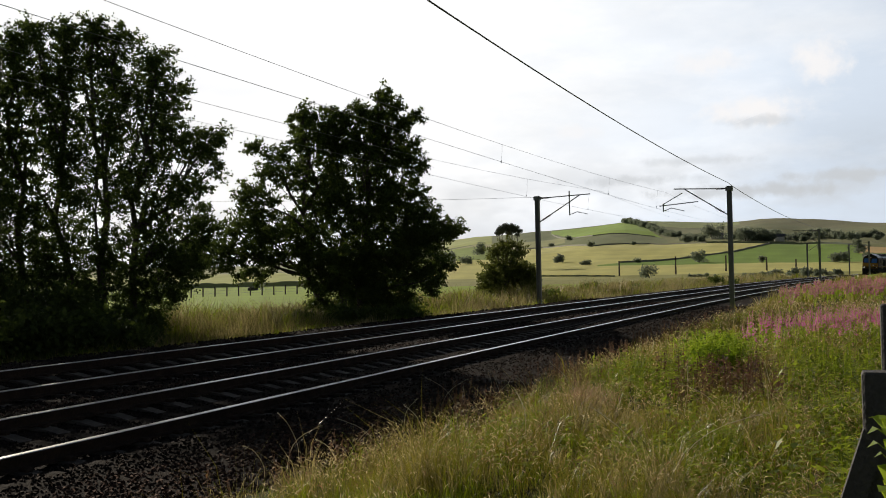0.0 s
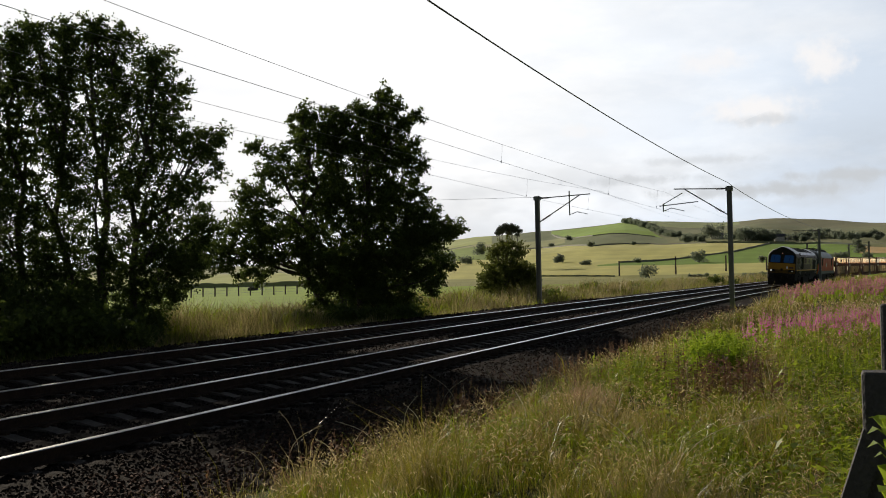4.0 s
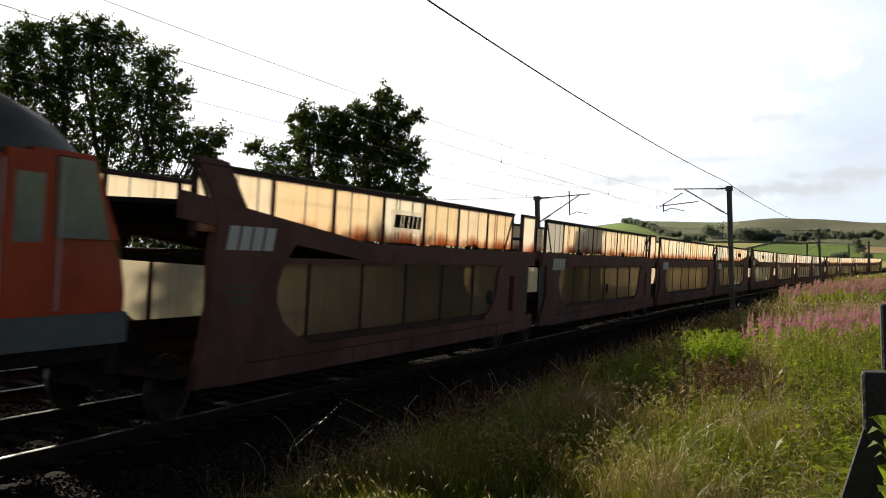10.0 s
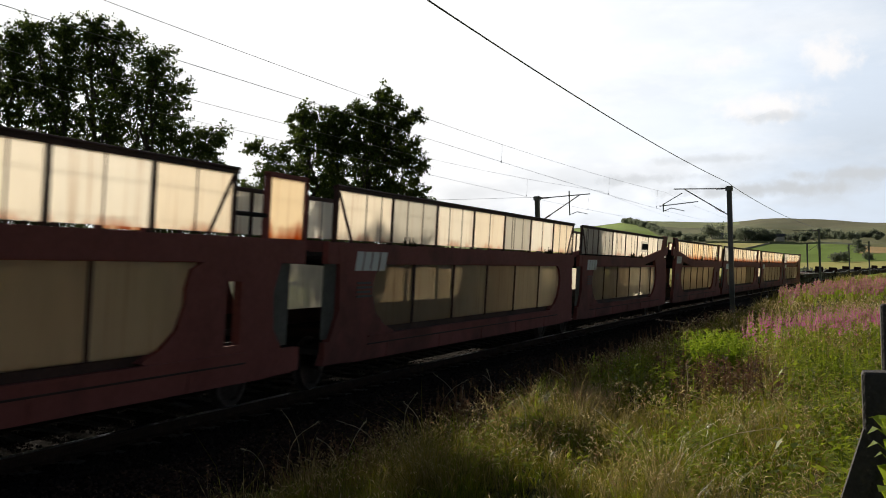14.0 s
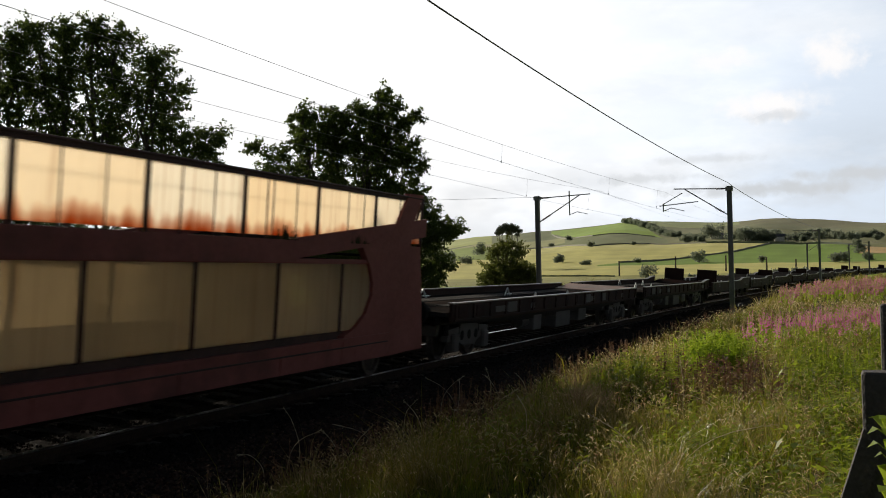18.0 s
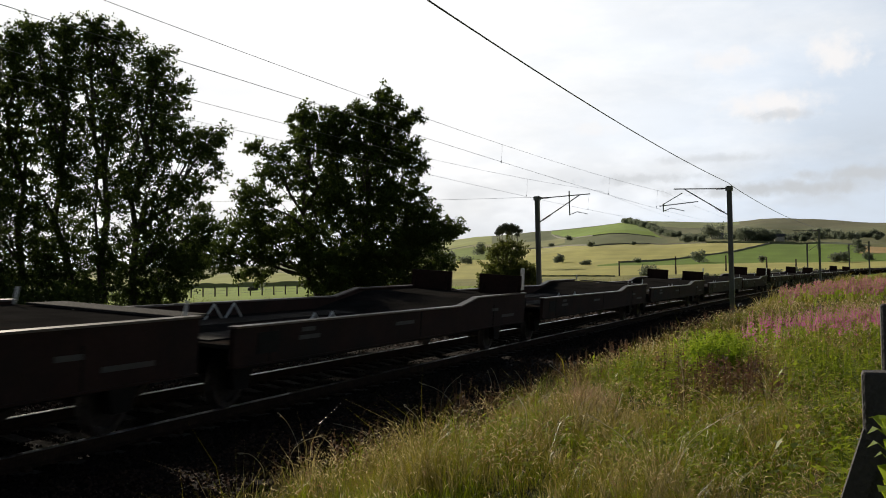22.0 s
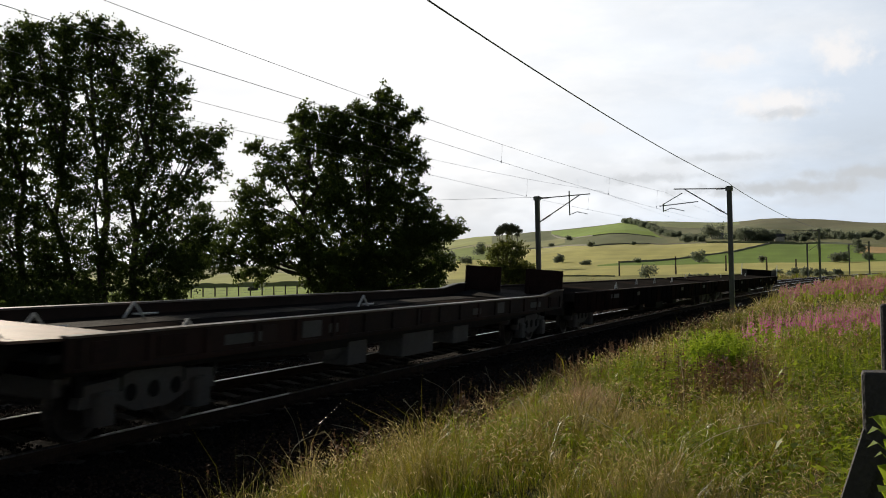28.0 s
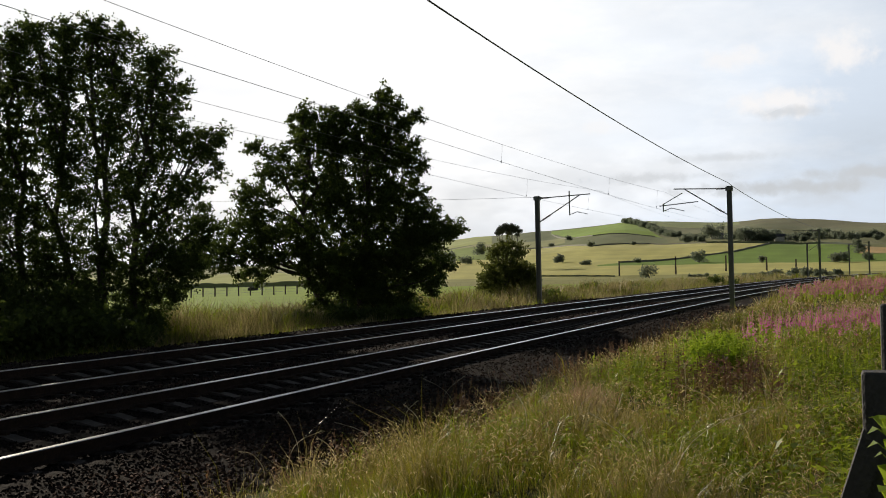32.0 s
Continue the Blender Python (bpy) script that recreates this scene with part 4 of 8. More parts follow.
            for z in (0.45, 0.75, 1.0):
                part("step", Shape().box(xa + 0.05, xa + 0.55, *sorted((1.15 * sy, 1.34 * sy)), z, z + 0.04), M["dark_frame"], ob)
        for x in (2.75, 2.86):
            part("data_panel", Shape().box(x, x + 0.12, *sorted((1.325 * sy, 1.336 * sy)), 1.8 + (x - 2.75) * 3, 1.95 + (x - 2.75) * 3), M["white_paint"], ob)
        part("round_badge", Shape().tube((20.38, 1.322 * sy, 1.98), (20.38, 1.334 * sy, 1.98), 0.15, None, 16), M["nose_yellow"], ob, "plain round yellow badge")
        for x in (0.95, 2.6, 3.05, 3.85, 6.42, 9.27, 14.62, 15.52, 18.45, 19.35, 19.9):
            part("panel_joint", Shape().box(x - 0.012, x + 0.012, *sorted((1.32 * sy, 1.33 * sy)), 1.32, 2.9), M["dark_frame"], ob)
        part("cantrail_line", Shape().box(0.95, 20.4, *sorted((1.318 * sy, 1.33 * sy)), 2.93, 2.955), M["plate_red"], ob, "thin orange-brown cantrail line")
        part("cab_grab_rail", Shape().tube((19.9, 1.36 * sy, 1.75), (19.9, 1.36 * sy, 2.85), 0.014, None, 6), M["bogie_grey"], ob)
        for k in range(7):
            xk = 5.6 + 1.35 * k
            part("sill_fitting", Shape().box(xk, xk + 0.5, *sorted((1.2 * sy, 1.26 * sy)), 1.0 + 0.05 * (k % 2), 1.22, 0.02), M["dark_frame"], ob)
    # running number and lettering as plain bars
    for x, w in ((6.85, 0.36), (7.28, 0.36), (7.71, 0.16), (7.94, 0.36), (8.37, 0.36)):
        part("number_bar", Shape().box(x, x + w, -1.366, -1.358, 2.32, 2.84), M["maroon"], ob)
    for x, w in ((10.9, 0.4), (11.4, 0.55), (12.05, 0.4)):
        part("lettering_bar", Shape().box(x, x + w, -1.366, -1.358, 2.32, 2.8), M["maroon"], ob)
    # cab fronts
    for x, d in ((0.29, -1), (20.9, 1)):
        xo = x + d * 0.012
        fr = Shape()
        fr.box(min(x, xo), max(x, xo), -1.22, 1.22, 1.64, 2.26)
        part("grimy_front_plate", Shape().box(min(x, xo), max(x, xo), -1.22, 1.22, 1.3, 1.64), M["grimy_front"], ob, "soot-blackened lower front plate")
        part("yellow_front", fr, M["cab_yellow"], ob, "yellow warning panel on cab front")
        for sy in (-1, 1):
            y0, y1 = sorted((0.14 * sy, 1.06 * sy))
            x2 = xo + d * 0.012
            ws = Shape().sweep([[(xo, y0 + 0.04, 2.32), (xo, y1 - 0.02, 2.32), (xo, y1, 2.44), (xo, y1 - 0.1, 3.02), (xo, y0 + 0.1, 3.04), (xo, y0, 2.94)], [(x2, y0 + 0.04, 2.32), (x2, y1 - 0.02, 2.32), (x2, y1, 2.44), (x2, y1 - 0.1, 3.02), (x2, y0 + 0.1, 3.04), (x2, y0, 2.94)]])
            part("windscreen", ws, M["windscreen"], ob, "windscreen pane with its bluish reflection coloured in")
            part("wiper", Shape().tube((x2, 0.6 * sy, 2.34), (x2 + d * 0.02, 0.75 * sy, 2.94), 0.012, None, 5), M["black_void"], ob)
            part("lamp_housing", Shape().box(min(xo, x2), max(xo, x2), *sorted((0.62 * sy, 1.08 * sy)), 1.42, 1.66, 0.0), M["black_void"], ob)
            lit = d < 0
            part("headlight", Shape().tube((xo, 0.957 * sy, 1.53), (x2 + d * 0.02, 0.957 * sy, 1.53), 0.028, None, 12), M["lamp"] if lit else M["glass"], ob, "glowing round headlight" if lit else "unlit round lamp")
            part("marker_light", Shape().tube((xo, 0.74 * sy, 1.53), (x2 + d * 0.015, 0.74 * sy, 1.53), 0.06, None, 10), M["glass"], ob)
        part("top_light", Shape().tube((x - d * 0.1, 0, 3.2), (xo + d * 0.02, 0, 3.2), 0.045, None, 12), M["lamp_dim"] if d < 0 else M["glass"], ob, "glowing round light above the windscreens" if d < 0 else "unlit round lamp")
        part("warning_sign", Shape().box(min(xo, xo + d * 0.008), max(xo, xo + d * 0.008), -0.56, -0.42, 1.76, 1.98), M["white_paint"], ob)
        part("number_bar", Shape().box(min(xo, xo + d * 0.008), max(xo, xo + d * 0.008), -1.05, -0.66, 1.78, 1.92), M["maroon"], ob)
        part("horn_box", Shape().box(min(xo, xo + d * 0.06), max(xo, xo + d * 0.06), -0.1, 0.1, 1.55, 1.75, 0.02), M["dark_frame"], ob)
        part("buffer_beam", Shape().box(min(x + d * 0.12, x - d * 0.1), max(x + d * 0.12, x - d * 0.1), -1.25, 1.25, 0.75, 1.3, 0.03), M["dark_frame"], ob)
        part("snowplough", Shape().slab([(0.0, 0.2), (0.12, 0.2), (0.05, 0.75), (-0.02, 0.75)], -1.2, 1.2), M["dark_frame"], ob, at=Matrix.Translation((x + d * 0.1, 0, 0)) @ Matrix.Diagonal((-d, 1, 1, 1)))
        buffers(ob, x + d * (0.2 if d < 0 else 0.02), d)
    # roof fittings
    for xa, xb in ((4.2, 7.4), (8.2, 10.6), (11.2, 13.6), (15.0, 18.1)):
        for sy in (-1, 1):
            hatch = [(0.1, 3.83), (0.5, 3.69), (0.95, 3.47), (0.95, 3.42), (0.5, 3.62), (0.1, 3.76)]
            part("roof_hatch", Shape().sweep([[(x, y * sy, z) for y, z in hatch] for x in (xa, xb)]), M["black_void"], ob, "black roof hatch")
    part("exhaust", Shape().box(10.75, 11.05, -0.35, 0.35, 3.7, 3.84, 0.03), M["dark_frame"], ob)
    for x in (3.9, 9.25, 18.4):
        rb = ring66(x, 1.004, 0.99)
        part("roof_rib", Shape().sweep([[(x - 0.03, y, z) for _, y, z in rb], [(x + 0.03, y, z + 0.004) for _, y, z in rb]]), M["roof_grey"], ob)
    part("air_horn", Shape().slab([(3.35, 3.25), (3.75, 2.95), (3.85, 3.0), (3.45, 3.35)], -1.28, -1.2), M["black_void"], ob)
    part("fuel_tank", Shape().slab([(8.2, 0.35), (13.1, 0.35), (13.3, 0.55), (13.3, 0.95), (8.0, 0.95), (8.0, 0.55)], -1.2, 1.2), M["dark_frame"], ob, "dark underslung fuel tank")
    for x in (7.3, 13.5):
        part("air_tank", Shape().tube((x, -1.1, 0.7), (x + 0.6, -1.1, 0.7), 0.16, None, 10), M["dark_frame"], ob)
    for c in (4.1, 17.2):
        bogie(ob, [c - 1.9, c, c + 1.9], 0.53, M["dark_frame"])
    return ob, L


def ring90(x, wx, zlow, ztop):
    """Cross-section of the electric: upright sides that turn smoothly into an arched roof."""
    arch = [(1.37, 1.5), (1.37, 2.2), (1.35, 2.94), (1.31, 3.1), (1.22, 3.27), (1.07, 3.43), (0.87, 3.57), (0.62, 3.68), (0.34, 3.75), (0.1, 3.78)]
    h = [(1.32 * wx, zlow)] + [(y * wx, 1.5 + (z - 1.5) * (ztop - 1.5) / 2.28) for y, z in arch]
    return [(x, -y, z) for y, z in h] + [(x, y, z) for y, z in reversed(h)]


def electric():
    L = 18.75
    ob = thing("electric_locomotive", "bright red electric locomotive with yellow raked nose", "locomotive")
    xs = [0.72, 0.74, 0.97, 1.22, 1.5, 1.95, 2.5, 3.3, 15.6, 16.4, 17.0, 17.5, 17.85, 18.12, 18.38, 18.43]
    zt = [1.9, 1.95, 2.75, 3.35, 3.6, 3.74, 3.78, 3.78, 3.78, 3.78, 3.72, 3.6, 3.35, 2.75, 1.95, 1.9]
    wd = [0.93, 0.95, 0.96, 0.97, 0.98, 1, 1, 1, 1, 1, 1, 0.98, 0.97, 0.96, 0.95, 0.93]
    rings = [ring90(x, w, 1.16, z) for x, w, z in zip(xs, wd, zt)]
    me = Shape().sweep(rings).mesh("body", M["red"])
    me.materials.append(M["roof_dark"])
    me.materials.append(M["cab_roof"])
    for k in range(len(xs) - 1):
        for i in range(22):
            pg = me.polygons[k * 22 + i]
            pg.use_smooth = i < 21 and 2 < k < len(xs) - 4
            if 3 <= i <= 17:
                pg.material_index = 1 if k == 7 else 2
    part("body", me, None, ob, "glossy red body with grey roof")
    part("underframe", Shape().box(0.45, 18.3, -1.2, 1.2, 0.95, 1.16, 0.03), M["dark_frame"], ob)
    for sy in (-1, 1):
        part("skirt_band", Shape().box(0.8, 18.35, *sorted((1.31 * sy, 1.385 * sy)), 1.13, 1.45), M["band_grey"], ob, "grey band along lower bodyside")
        for xa, xb in ((4.0, 5.1), (14.25, 15.5)):
            part("vent_opening", Shape().box(xa, xb, *sorted((1.365 * sy, 1.38 * sy)), 2.12, 2.92), M["black_void"], ob, "black square ventilation opening")
            part("vent_frame", Shape().box(xa - 0.05, xb + 0.05, *sorted((1.36 * sy, 1.374 * sy)), 2.07, 2.97), M["dark_frame"], ob)
        for xa in (2.45, 16.5):
            part("cab_door", Shape().box(xa, xa + 0.64, *sorted((1.36 * sy, 1.383 * sy)), 1.46, 3.0), M["red"], ob, "red recessed cab door")
            # rear cab panes take the pale colour that stands in for see-through daylight
            part("door_window", Shape().box(xa + 0.12, xa + 0.5, *sorted((1.38 * sy, 1.388 * sy)), 2.15, 2.8), M["windscreen_dark"] if xa < 9 else M["lit_through_glass"], ob, "door window")
            for d in (-0.08, 0.7):
                part("handrail", Shape().tube((xa + d, 1.42 * sy, 1.5), (xa + d, 1.42 * sy, 2.9), 0.012, None, 6), M["letter_grey"], ob, "pale vertical handrail")
        for xa, o in ((1.3, [(0.0, 0.0), (0.95, 0.0), (0.95, 0.78), (0.4, 0.78)]), (17.2, [(0.0, 0.0), (0.8, 0.0), (0.5, 0.78), (0.0, 0.78)])):
            part("cab_side_window", Shape().slab([(xa + x, 2.2 + z) for x, z in o], *sorted((1.3 * sy, 1.378 * sy))), M["windscreen_dark"] if xa < 9 else M["lit_through_glass"], ob, "grey quarterlight window")
        for d, x0 in ((1, 0.0), (-1, 19.15)):
            part("cab_pillar", Shape().slab([(x0 + d * x, z) for x, z in ((0.99, 2.2), (1.29, 2.2), (1.7, 2.99), (2.3, 2.99), (2.3, 3.04), (1.45, 3.04))], *sorted((1.28 * sy, 1.374 * sy))), M["red"], ob, "red pillar beside the windscreen")
        for x in (3.5, 5.6, 7.4, 9.6, 11.6, 13.7, 15.95):
            part("panel_joint", Shape().box(x - 0.008, x + 0.008, *sorted((1.365 * sy, 1.372 * sy)), 1.46, 2.92), M["red_grime"], ob)
        part("rain_strip", Shape().box(3.3, 15.6, *sorted((1.33 * sy, 1.375 * sy)), 2.96, 2.99), M["cab_roof"], ob)
        # emblem: plain white frame with a plain block inside
        fr = Shape()
        for a, b, c, d in ((8.35, 8.4, 1.97, 2.43), (8.93, 8.98, 1.97, 2.43), (8.35, 8.98, 1.97, 2.01), (8.35, 8.98, 2.39, 2.43), (8.46, 8.62, 2.07, 2.33), (8.7, 8.86, 2.07, 2.33)):
            fr.box(a, b, *sorted((1.372 * sy, 1.38 * sy)), c, d)
        part("emblem", fr, M["white_paint"], ob, "plain white square emblem")
        for k in range(5):
            x = 1.5 + 0.13 * k + (0.09 if k > 1 else 0)
            part("number_bar", Shape().box(x, x + 0.085, *sorted((1.36 * sy, 1.385 * sy)), 1.98, 2.16), M["white_paint"], ob)
        part("jumper_socket", Shape().box(1.42, 1.62, *sorted((1.36 * sy, 1.4 * sy)), 1.5, 1.76, 0.02), M["black_void"], ob)
    for x, d in ((0.72, -1), (18.43, 1)):
        # raked nose plates follow the rake between the body rings
        def nx(z):
            return x - d * float(np.interp(z, [1.16, 1.95, 2.75, 3.4], [0.0, 0.02, 0.25, 0.5])) + d * 0.012
        def band(name, z0, z1, w0, w1, mat, lab, dd=0.012):
            sh = Shape().sweep([[(nx(z0), -w0, z0), (nx(z0), w0, z0), (nx(z1), w1, z1), (nx(z1), -w1, z1)], [(nx(z0) + d * dd, -w0, z0), (nx(z0) + d * dd, w0, z0), (nx(z1) + d * dd, w1, z1), (nx(z1) + d * dd, -w1, z1)]])
            part(name, sh, mat, ob, lab)
        band("yellow_nose", 1.75, 2.22, 1.25, 1.22, M["nose_yellow"], "yellow warning panel on the nose")
        band("black_nose_band", 1.45, 1.74, 1.25, 1.25, M["black_void"], "black lamp band")
        band("lower_nose", 1.12, 1.44, 1.22, 1.25, M["nose_yellow"], "yellow lower nose")
        for sy in (-1, 1):
            sh = Shape()
            a = [(nx(z), y * sy, z) for y, z in ((0.06, 2.26), (1.2, 2.26), (1.08, 3.05), (0.06, 3.1))]
            b = [(px + d * 0.014, y, z) for px, y, z in a]
            part("windscreen", sh.sweep([a, b]), M["windscreen_dark"], ob, "dark blue raked windscreen")
            part("headlight", Shape().tube((nx(1.58), 0.9 * sy, 1.6), (nx(1.58) + d * 0.05, 0.9 * sy, 1.6), 0.09, None, 12), M["glass"], ob, "unlit round lamp")
        part("buffer_beam", Shape().box(min(x + d * 0.05, x - d * 0.2), max(x + d * 0.05, x - d * 0.2), -1.22, 1.22, 0.78, 1.14, 0.03), M["dark_frame"], ob)
        buffers(ob, x + d * 0.0, d)
    # roof equipment
    part("pantograph", Shape().tube((4.2, -0.5, 3.85), (5.8, -0.5, 3.98), 0.03, None, 6).tube((4.2, 0.5, 3.85), (5.8, 0.5, 3.98), 0.03, None, 6).tube((3.4, -0.8, 4.0), (3.4, 0.8, 4.0), 0.03, None, 6).tube((4.2, 0, 3.95), (3.4, 0, 4.0), 0.03, None, 6).tube((5.8, -0.6, 3.98), (5.8, 0.6, 3.98), 0.03, None, 6), M["dark_frame"], ob, "folded black pantograph")
    for x in (4.3, 6.0, 7.2, 8.4):
        ins = Shape()
        for k in range(5):
            ins.tube((x, 0.35, 3.7 + 0.06 * k), (x, 0.35, 3.73 + 0.06 * k), 0.1, 0.06, 8)
        part("roof_insulator", ins, M["insulator"], ob)
    part("busbar", Shape().tube((4.3, 0.35, 4.02), (8.4, 0.35, 4.02), 0.02, None, 6), M["dark_frame"], ob)
    # rounded equipment covers along the roof, and a long hood before the rear cab
    for x, w, h, hw in ((5.9, 0.7, 0.2, 0.5), (7.5, 0.5, 0.16, 0.35), (8.9, 0.62, 0.17, 0.5), (9.75, 0.62, 0.19, 0.5), (10.6, 0.62, 0.17, 0.5), (11.5, 0.62, 0.16, 0.5), (13.2, 2.6, 0.26, 0.72)):
        rg = []
        for f in np.linspace(0, 1, 9):
            up = math.sin(math.pi * f) ** 0.6 if w < 2 else min(1.0, 4 * f, 2.2 * (1 - f)) ** 0.7
            rg.append([(x + w * f, hw * (0.4 + 0.6 * up) * math.cos(a), 3.69 + (h + 0.09) * max(0.05, up) * max(0.0, math.sin(a))) for a in np.linspace(0, math.pi, 9)])
        part("roof_cover", Shape().sweep(rg), M["cab_roof"], ob, "rounded dark roof cover", smooth=True)
    part("transformer", Shape().box(7.6, 11.2, -1.15, 1.15, 0.35, 0.96, 0.05), M["dark_frame"], ob)
    for x in (6.6, 11.6):
        part("equipment_box", Shape().box(x, x + 0.8, -1.2, 1.2, 0.5, 0.96, 0.04), M["dark_frame"], ob)
    for c in (4.4, 14.35):
        bogie(ob, [c - 1.65, c + 1.65], 0.57, M["dark_frame"])
    return ob, L


SIDE = 1.4


def moss(ob, x, y, z, rnd):
    """A dark ragged tuft of moss and dirt caught at the foot of a sheet."""
    sh = Shape()
    w = rnd.uniform(0.2, 0.55)
    for k in range(16):
        u = rnd.uniform(-1, 1)
        h = rnd.uniform(0.05, 0.2) * (1 - 0.7 * u * u)
        sh.tube((x + u * w, y, z), (x + u * w + rnd.uniform(-0.05, 0.05), y, z + h), rnd.uniform(0.015, 0.03), 0.006, 5)
    part("moss_tuft", sh, M["moss"], ob, "dark ragged tuft of moss and dirt")


def carrier(length, horn_front, horn_rear, seed, posts=9, wincar=False, panel_rear=False, stva=True, brown="wagon_brown", pale=False):
    """A double-deck car carrier unit with see-through weather sheets."""
    rnd = random.Random(seed)
    ob = thing("car_carrier_wagon", "brown double-deck car carrier with dirty translucent weather sheets", "railway wagon", "car carrier wagons")
    wb = M[brown]
    L = length
    zu0, zu1 = 1.98, 2.3            # upper deck girder
    top = 3.14
    for sy in (-1, 1):
        y0, y1 = sorted((SIDE * sy, (SIDE - 0.09) * sy))
        # lower sill, bulged
        part("lower_sill", Shape().slab([(0.15 + (0.4 if horn_front else 0), 0.5), (1.2, 0.46), (L - 1.2, 0.46), (L - 0.15, 0.5), (L - 0.15, 0.82), (0.15 + (0.4 if horn_front else 0), 0.82)], y0, y1), wb, ob)
        part("sill_lip", Shape().box(1.6, L - 1.6, *sorted(((SIDE + 0.03) * sy, (SIDE - 0.05) * sy)), 0.82, 0.85), wb, ob)
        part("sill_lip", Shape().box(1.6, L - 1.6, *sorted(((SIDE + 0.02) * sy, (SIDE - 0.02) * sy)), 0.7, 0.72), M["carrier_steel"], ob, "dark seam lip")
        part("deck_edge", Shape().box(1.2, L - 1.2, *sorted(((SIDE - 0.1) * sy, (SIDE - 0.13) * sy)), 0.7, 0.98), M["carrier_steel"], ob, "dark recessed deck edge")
        for k in range(5):
            xk = 2.4 + (L - 5.2) * k / 4
            part("sill_bracket", Shape().box(xk - 0.03, xk + 0.03, *sorted(((SIDE + 0.012) * sy, SIDE * sy)), 0.47, 0.69), wb, ob)
        ra, rb = (0.5 if horn_front else 0.0), (0.5 if horn_rear else 0.0)
        out = [(0.1, zu0 + ra), (5.4, zu0 + 0.02), (L - 5.4, zu0 + 0.02), (L - 0.1, zu0 + rb), (L - 0.1, zu1 + rb), (L - 5.2, zu1), (5.2, zu1), (0.1, zu1 + ra)]
        part("sheet_rail", Shape().box(1.2, L - 1.2, *sorted(((SIDE - 0.02) * sy, (SIDE - 0.1) * sy)), 1.98, 2.05), wb, ob)
        part("upper_girder", Shape().slab(out, y0, y1), wb, ob)
        # end frames with rounded inner corners, framing the big window
        yf = sorted(((SIDE + 0.004) * sy, (SIDE - 0.12) * sy))
        e0 = 0.5 if horn_front else 0.1
        part("end_frame", Shape().slab([(e0, 0.48), (2.75, 0.5), (2.6, 0.88), (2.2, 1.0), (1.87, 1.2), (1.7, 1.5), (1.7, 1.68), (1.85, 1.9), (2.15, zu0 + 0.05), (1.0, zu1), (0.3 + e0, zu1), (0.45 + e0 * 0.6, 1.9), (0.5 + e0 * 0.6, 1.3), (0.25 + e0 * 0.8, 0.9)], *yf), wb, ob)
        if not horn_front:
            part("end_sheet", Shape().box(0.12, 0.5, *sorted(((SIDE - 0.06) * sy, (SIDE - 0.075) * sy)), 0.86, 1.98), M["end_cloth"], ob, "dirty grey end sheet beside the gangway")
        if not horn_rear:
            part("end_sheet", Shape().box(L - 1.0, L - 0.42, *sorted(((SIDE - 0.06) * sy, (SIDE - 0.075) * sy)), 0.86, 1.98), M["end_cloth"], ob, "dirty grey end sheet beside the gangway")
        if panel_rear:
            part("end_frame", Shape().slab([(L - 2.1, 0.48), (L - 2.45, 0.48), (L - 3.75, 0.88), (L - 3.4, 1.0), (L - 3.1, 1.2), (L - 2.95, 1.48), (L - 2.95, 1.68), (L - 2.85, 1.9), (L - 2.5, zu0 + 0.05), (L - 2.1, zu0 + 0.05)], *yf), wb, ob)
            part("end_frame", Shape().slab([(L - 0.35, 0.48), (L - 1.75, 0.48), (L - 1.75, zu0 + 0.05), (L - 0.75, zu0 + 0.05), (L - 0.95, 1.6), (L - 0.9, 1.1)], *yf), wb, ob)
            part("frame_tie", Shape().box(L - 2.12, L - 1.73, *yf, 0.48, 0.95), wb, ob)
            part("frame_tie", Shape().box(L - 2.12, L - 1.73, *yf, 1.75, zu0 + 0.05), wb, ob)
        else:
            part("end_frame", Shape().slab([(L, 0.48), (L - 0.2, 1.6), (L - 0.35, zu1), (L - 1.0, zu1), (L - 1.9, zu0 + 0.05), (L - 1.6, 1.9), (L - 1.45, 1.66), (L - 1.45, 1.48), (L - 1.6, 1.2), (L - 1.9, 1.0), (L - 2.3, 0.88), (L - 2.45, 0.48)], *yf), wb, ob)
        for horn, x0, d in ((horn_front, 0.0, 1), (horn_rear, L, -1)):
            if horn:
                part("end_horn", Shape().slab([(x0 + d * 0.5, 0.48), (x0 + d * 3.3, 0.48), (x0 + d * 3.25, 0.88), (x0 + d * 2.85, 1.0), (x0 + d * 2.5, 1.2), (x0 + d * 2.3, 1.48), (x0 + d * 2.3, 1.68), (x0 + d * 2.42, 1.92), (x0 + d * 2.75, 2.25), (x0 + d * 1.5, 2.6), (x0 + d * 0.98, 3.2), (x0 + d * 0.32, 3.22), (x0 + d * 0.8, 2.6), (x0 + d * 0.78, 1.6)], *sorted(((SIDE + 0.008) * sy, (SIDE - 0.1) * sy))), wb, ob, "raised brown end stanchion")
        # lower sheets inside the frame
        ys0, ys1 = sorted(((SIDE - 0.05) * sy, (SIDE - 0.058) * sy))
        n = 6
        wl = L - 2.9 - (1.3 if panel_rear else 0.0)
        for k in range(n):
            xa, xb = 1.5 + wl * k / n, 1.5 + wl * (k + 1) / n
            part("lower_sheet", Shape().box(0.012, xb - xa - 0.012, ys0, ys1, 0, 1.06), M["low_sheet_pale" if pale else "low_sheet"], ob, at=pose(xa, 0, 0.96))
            if k:
                part("lower_post", Shape().box(xa - 0.03, xa + 0.03, *sorted(((SIDE - 0.03) * sy, (SIDE - 0.09) * sy)), 0.95, 2.0), M["carrier_steel"], ob)
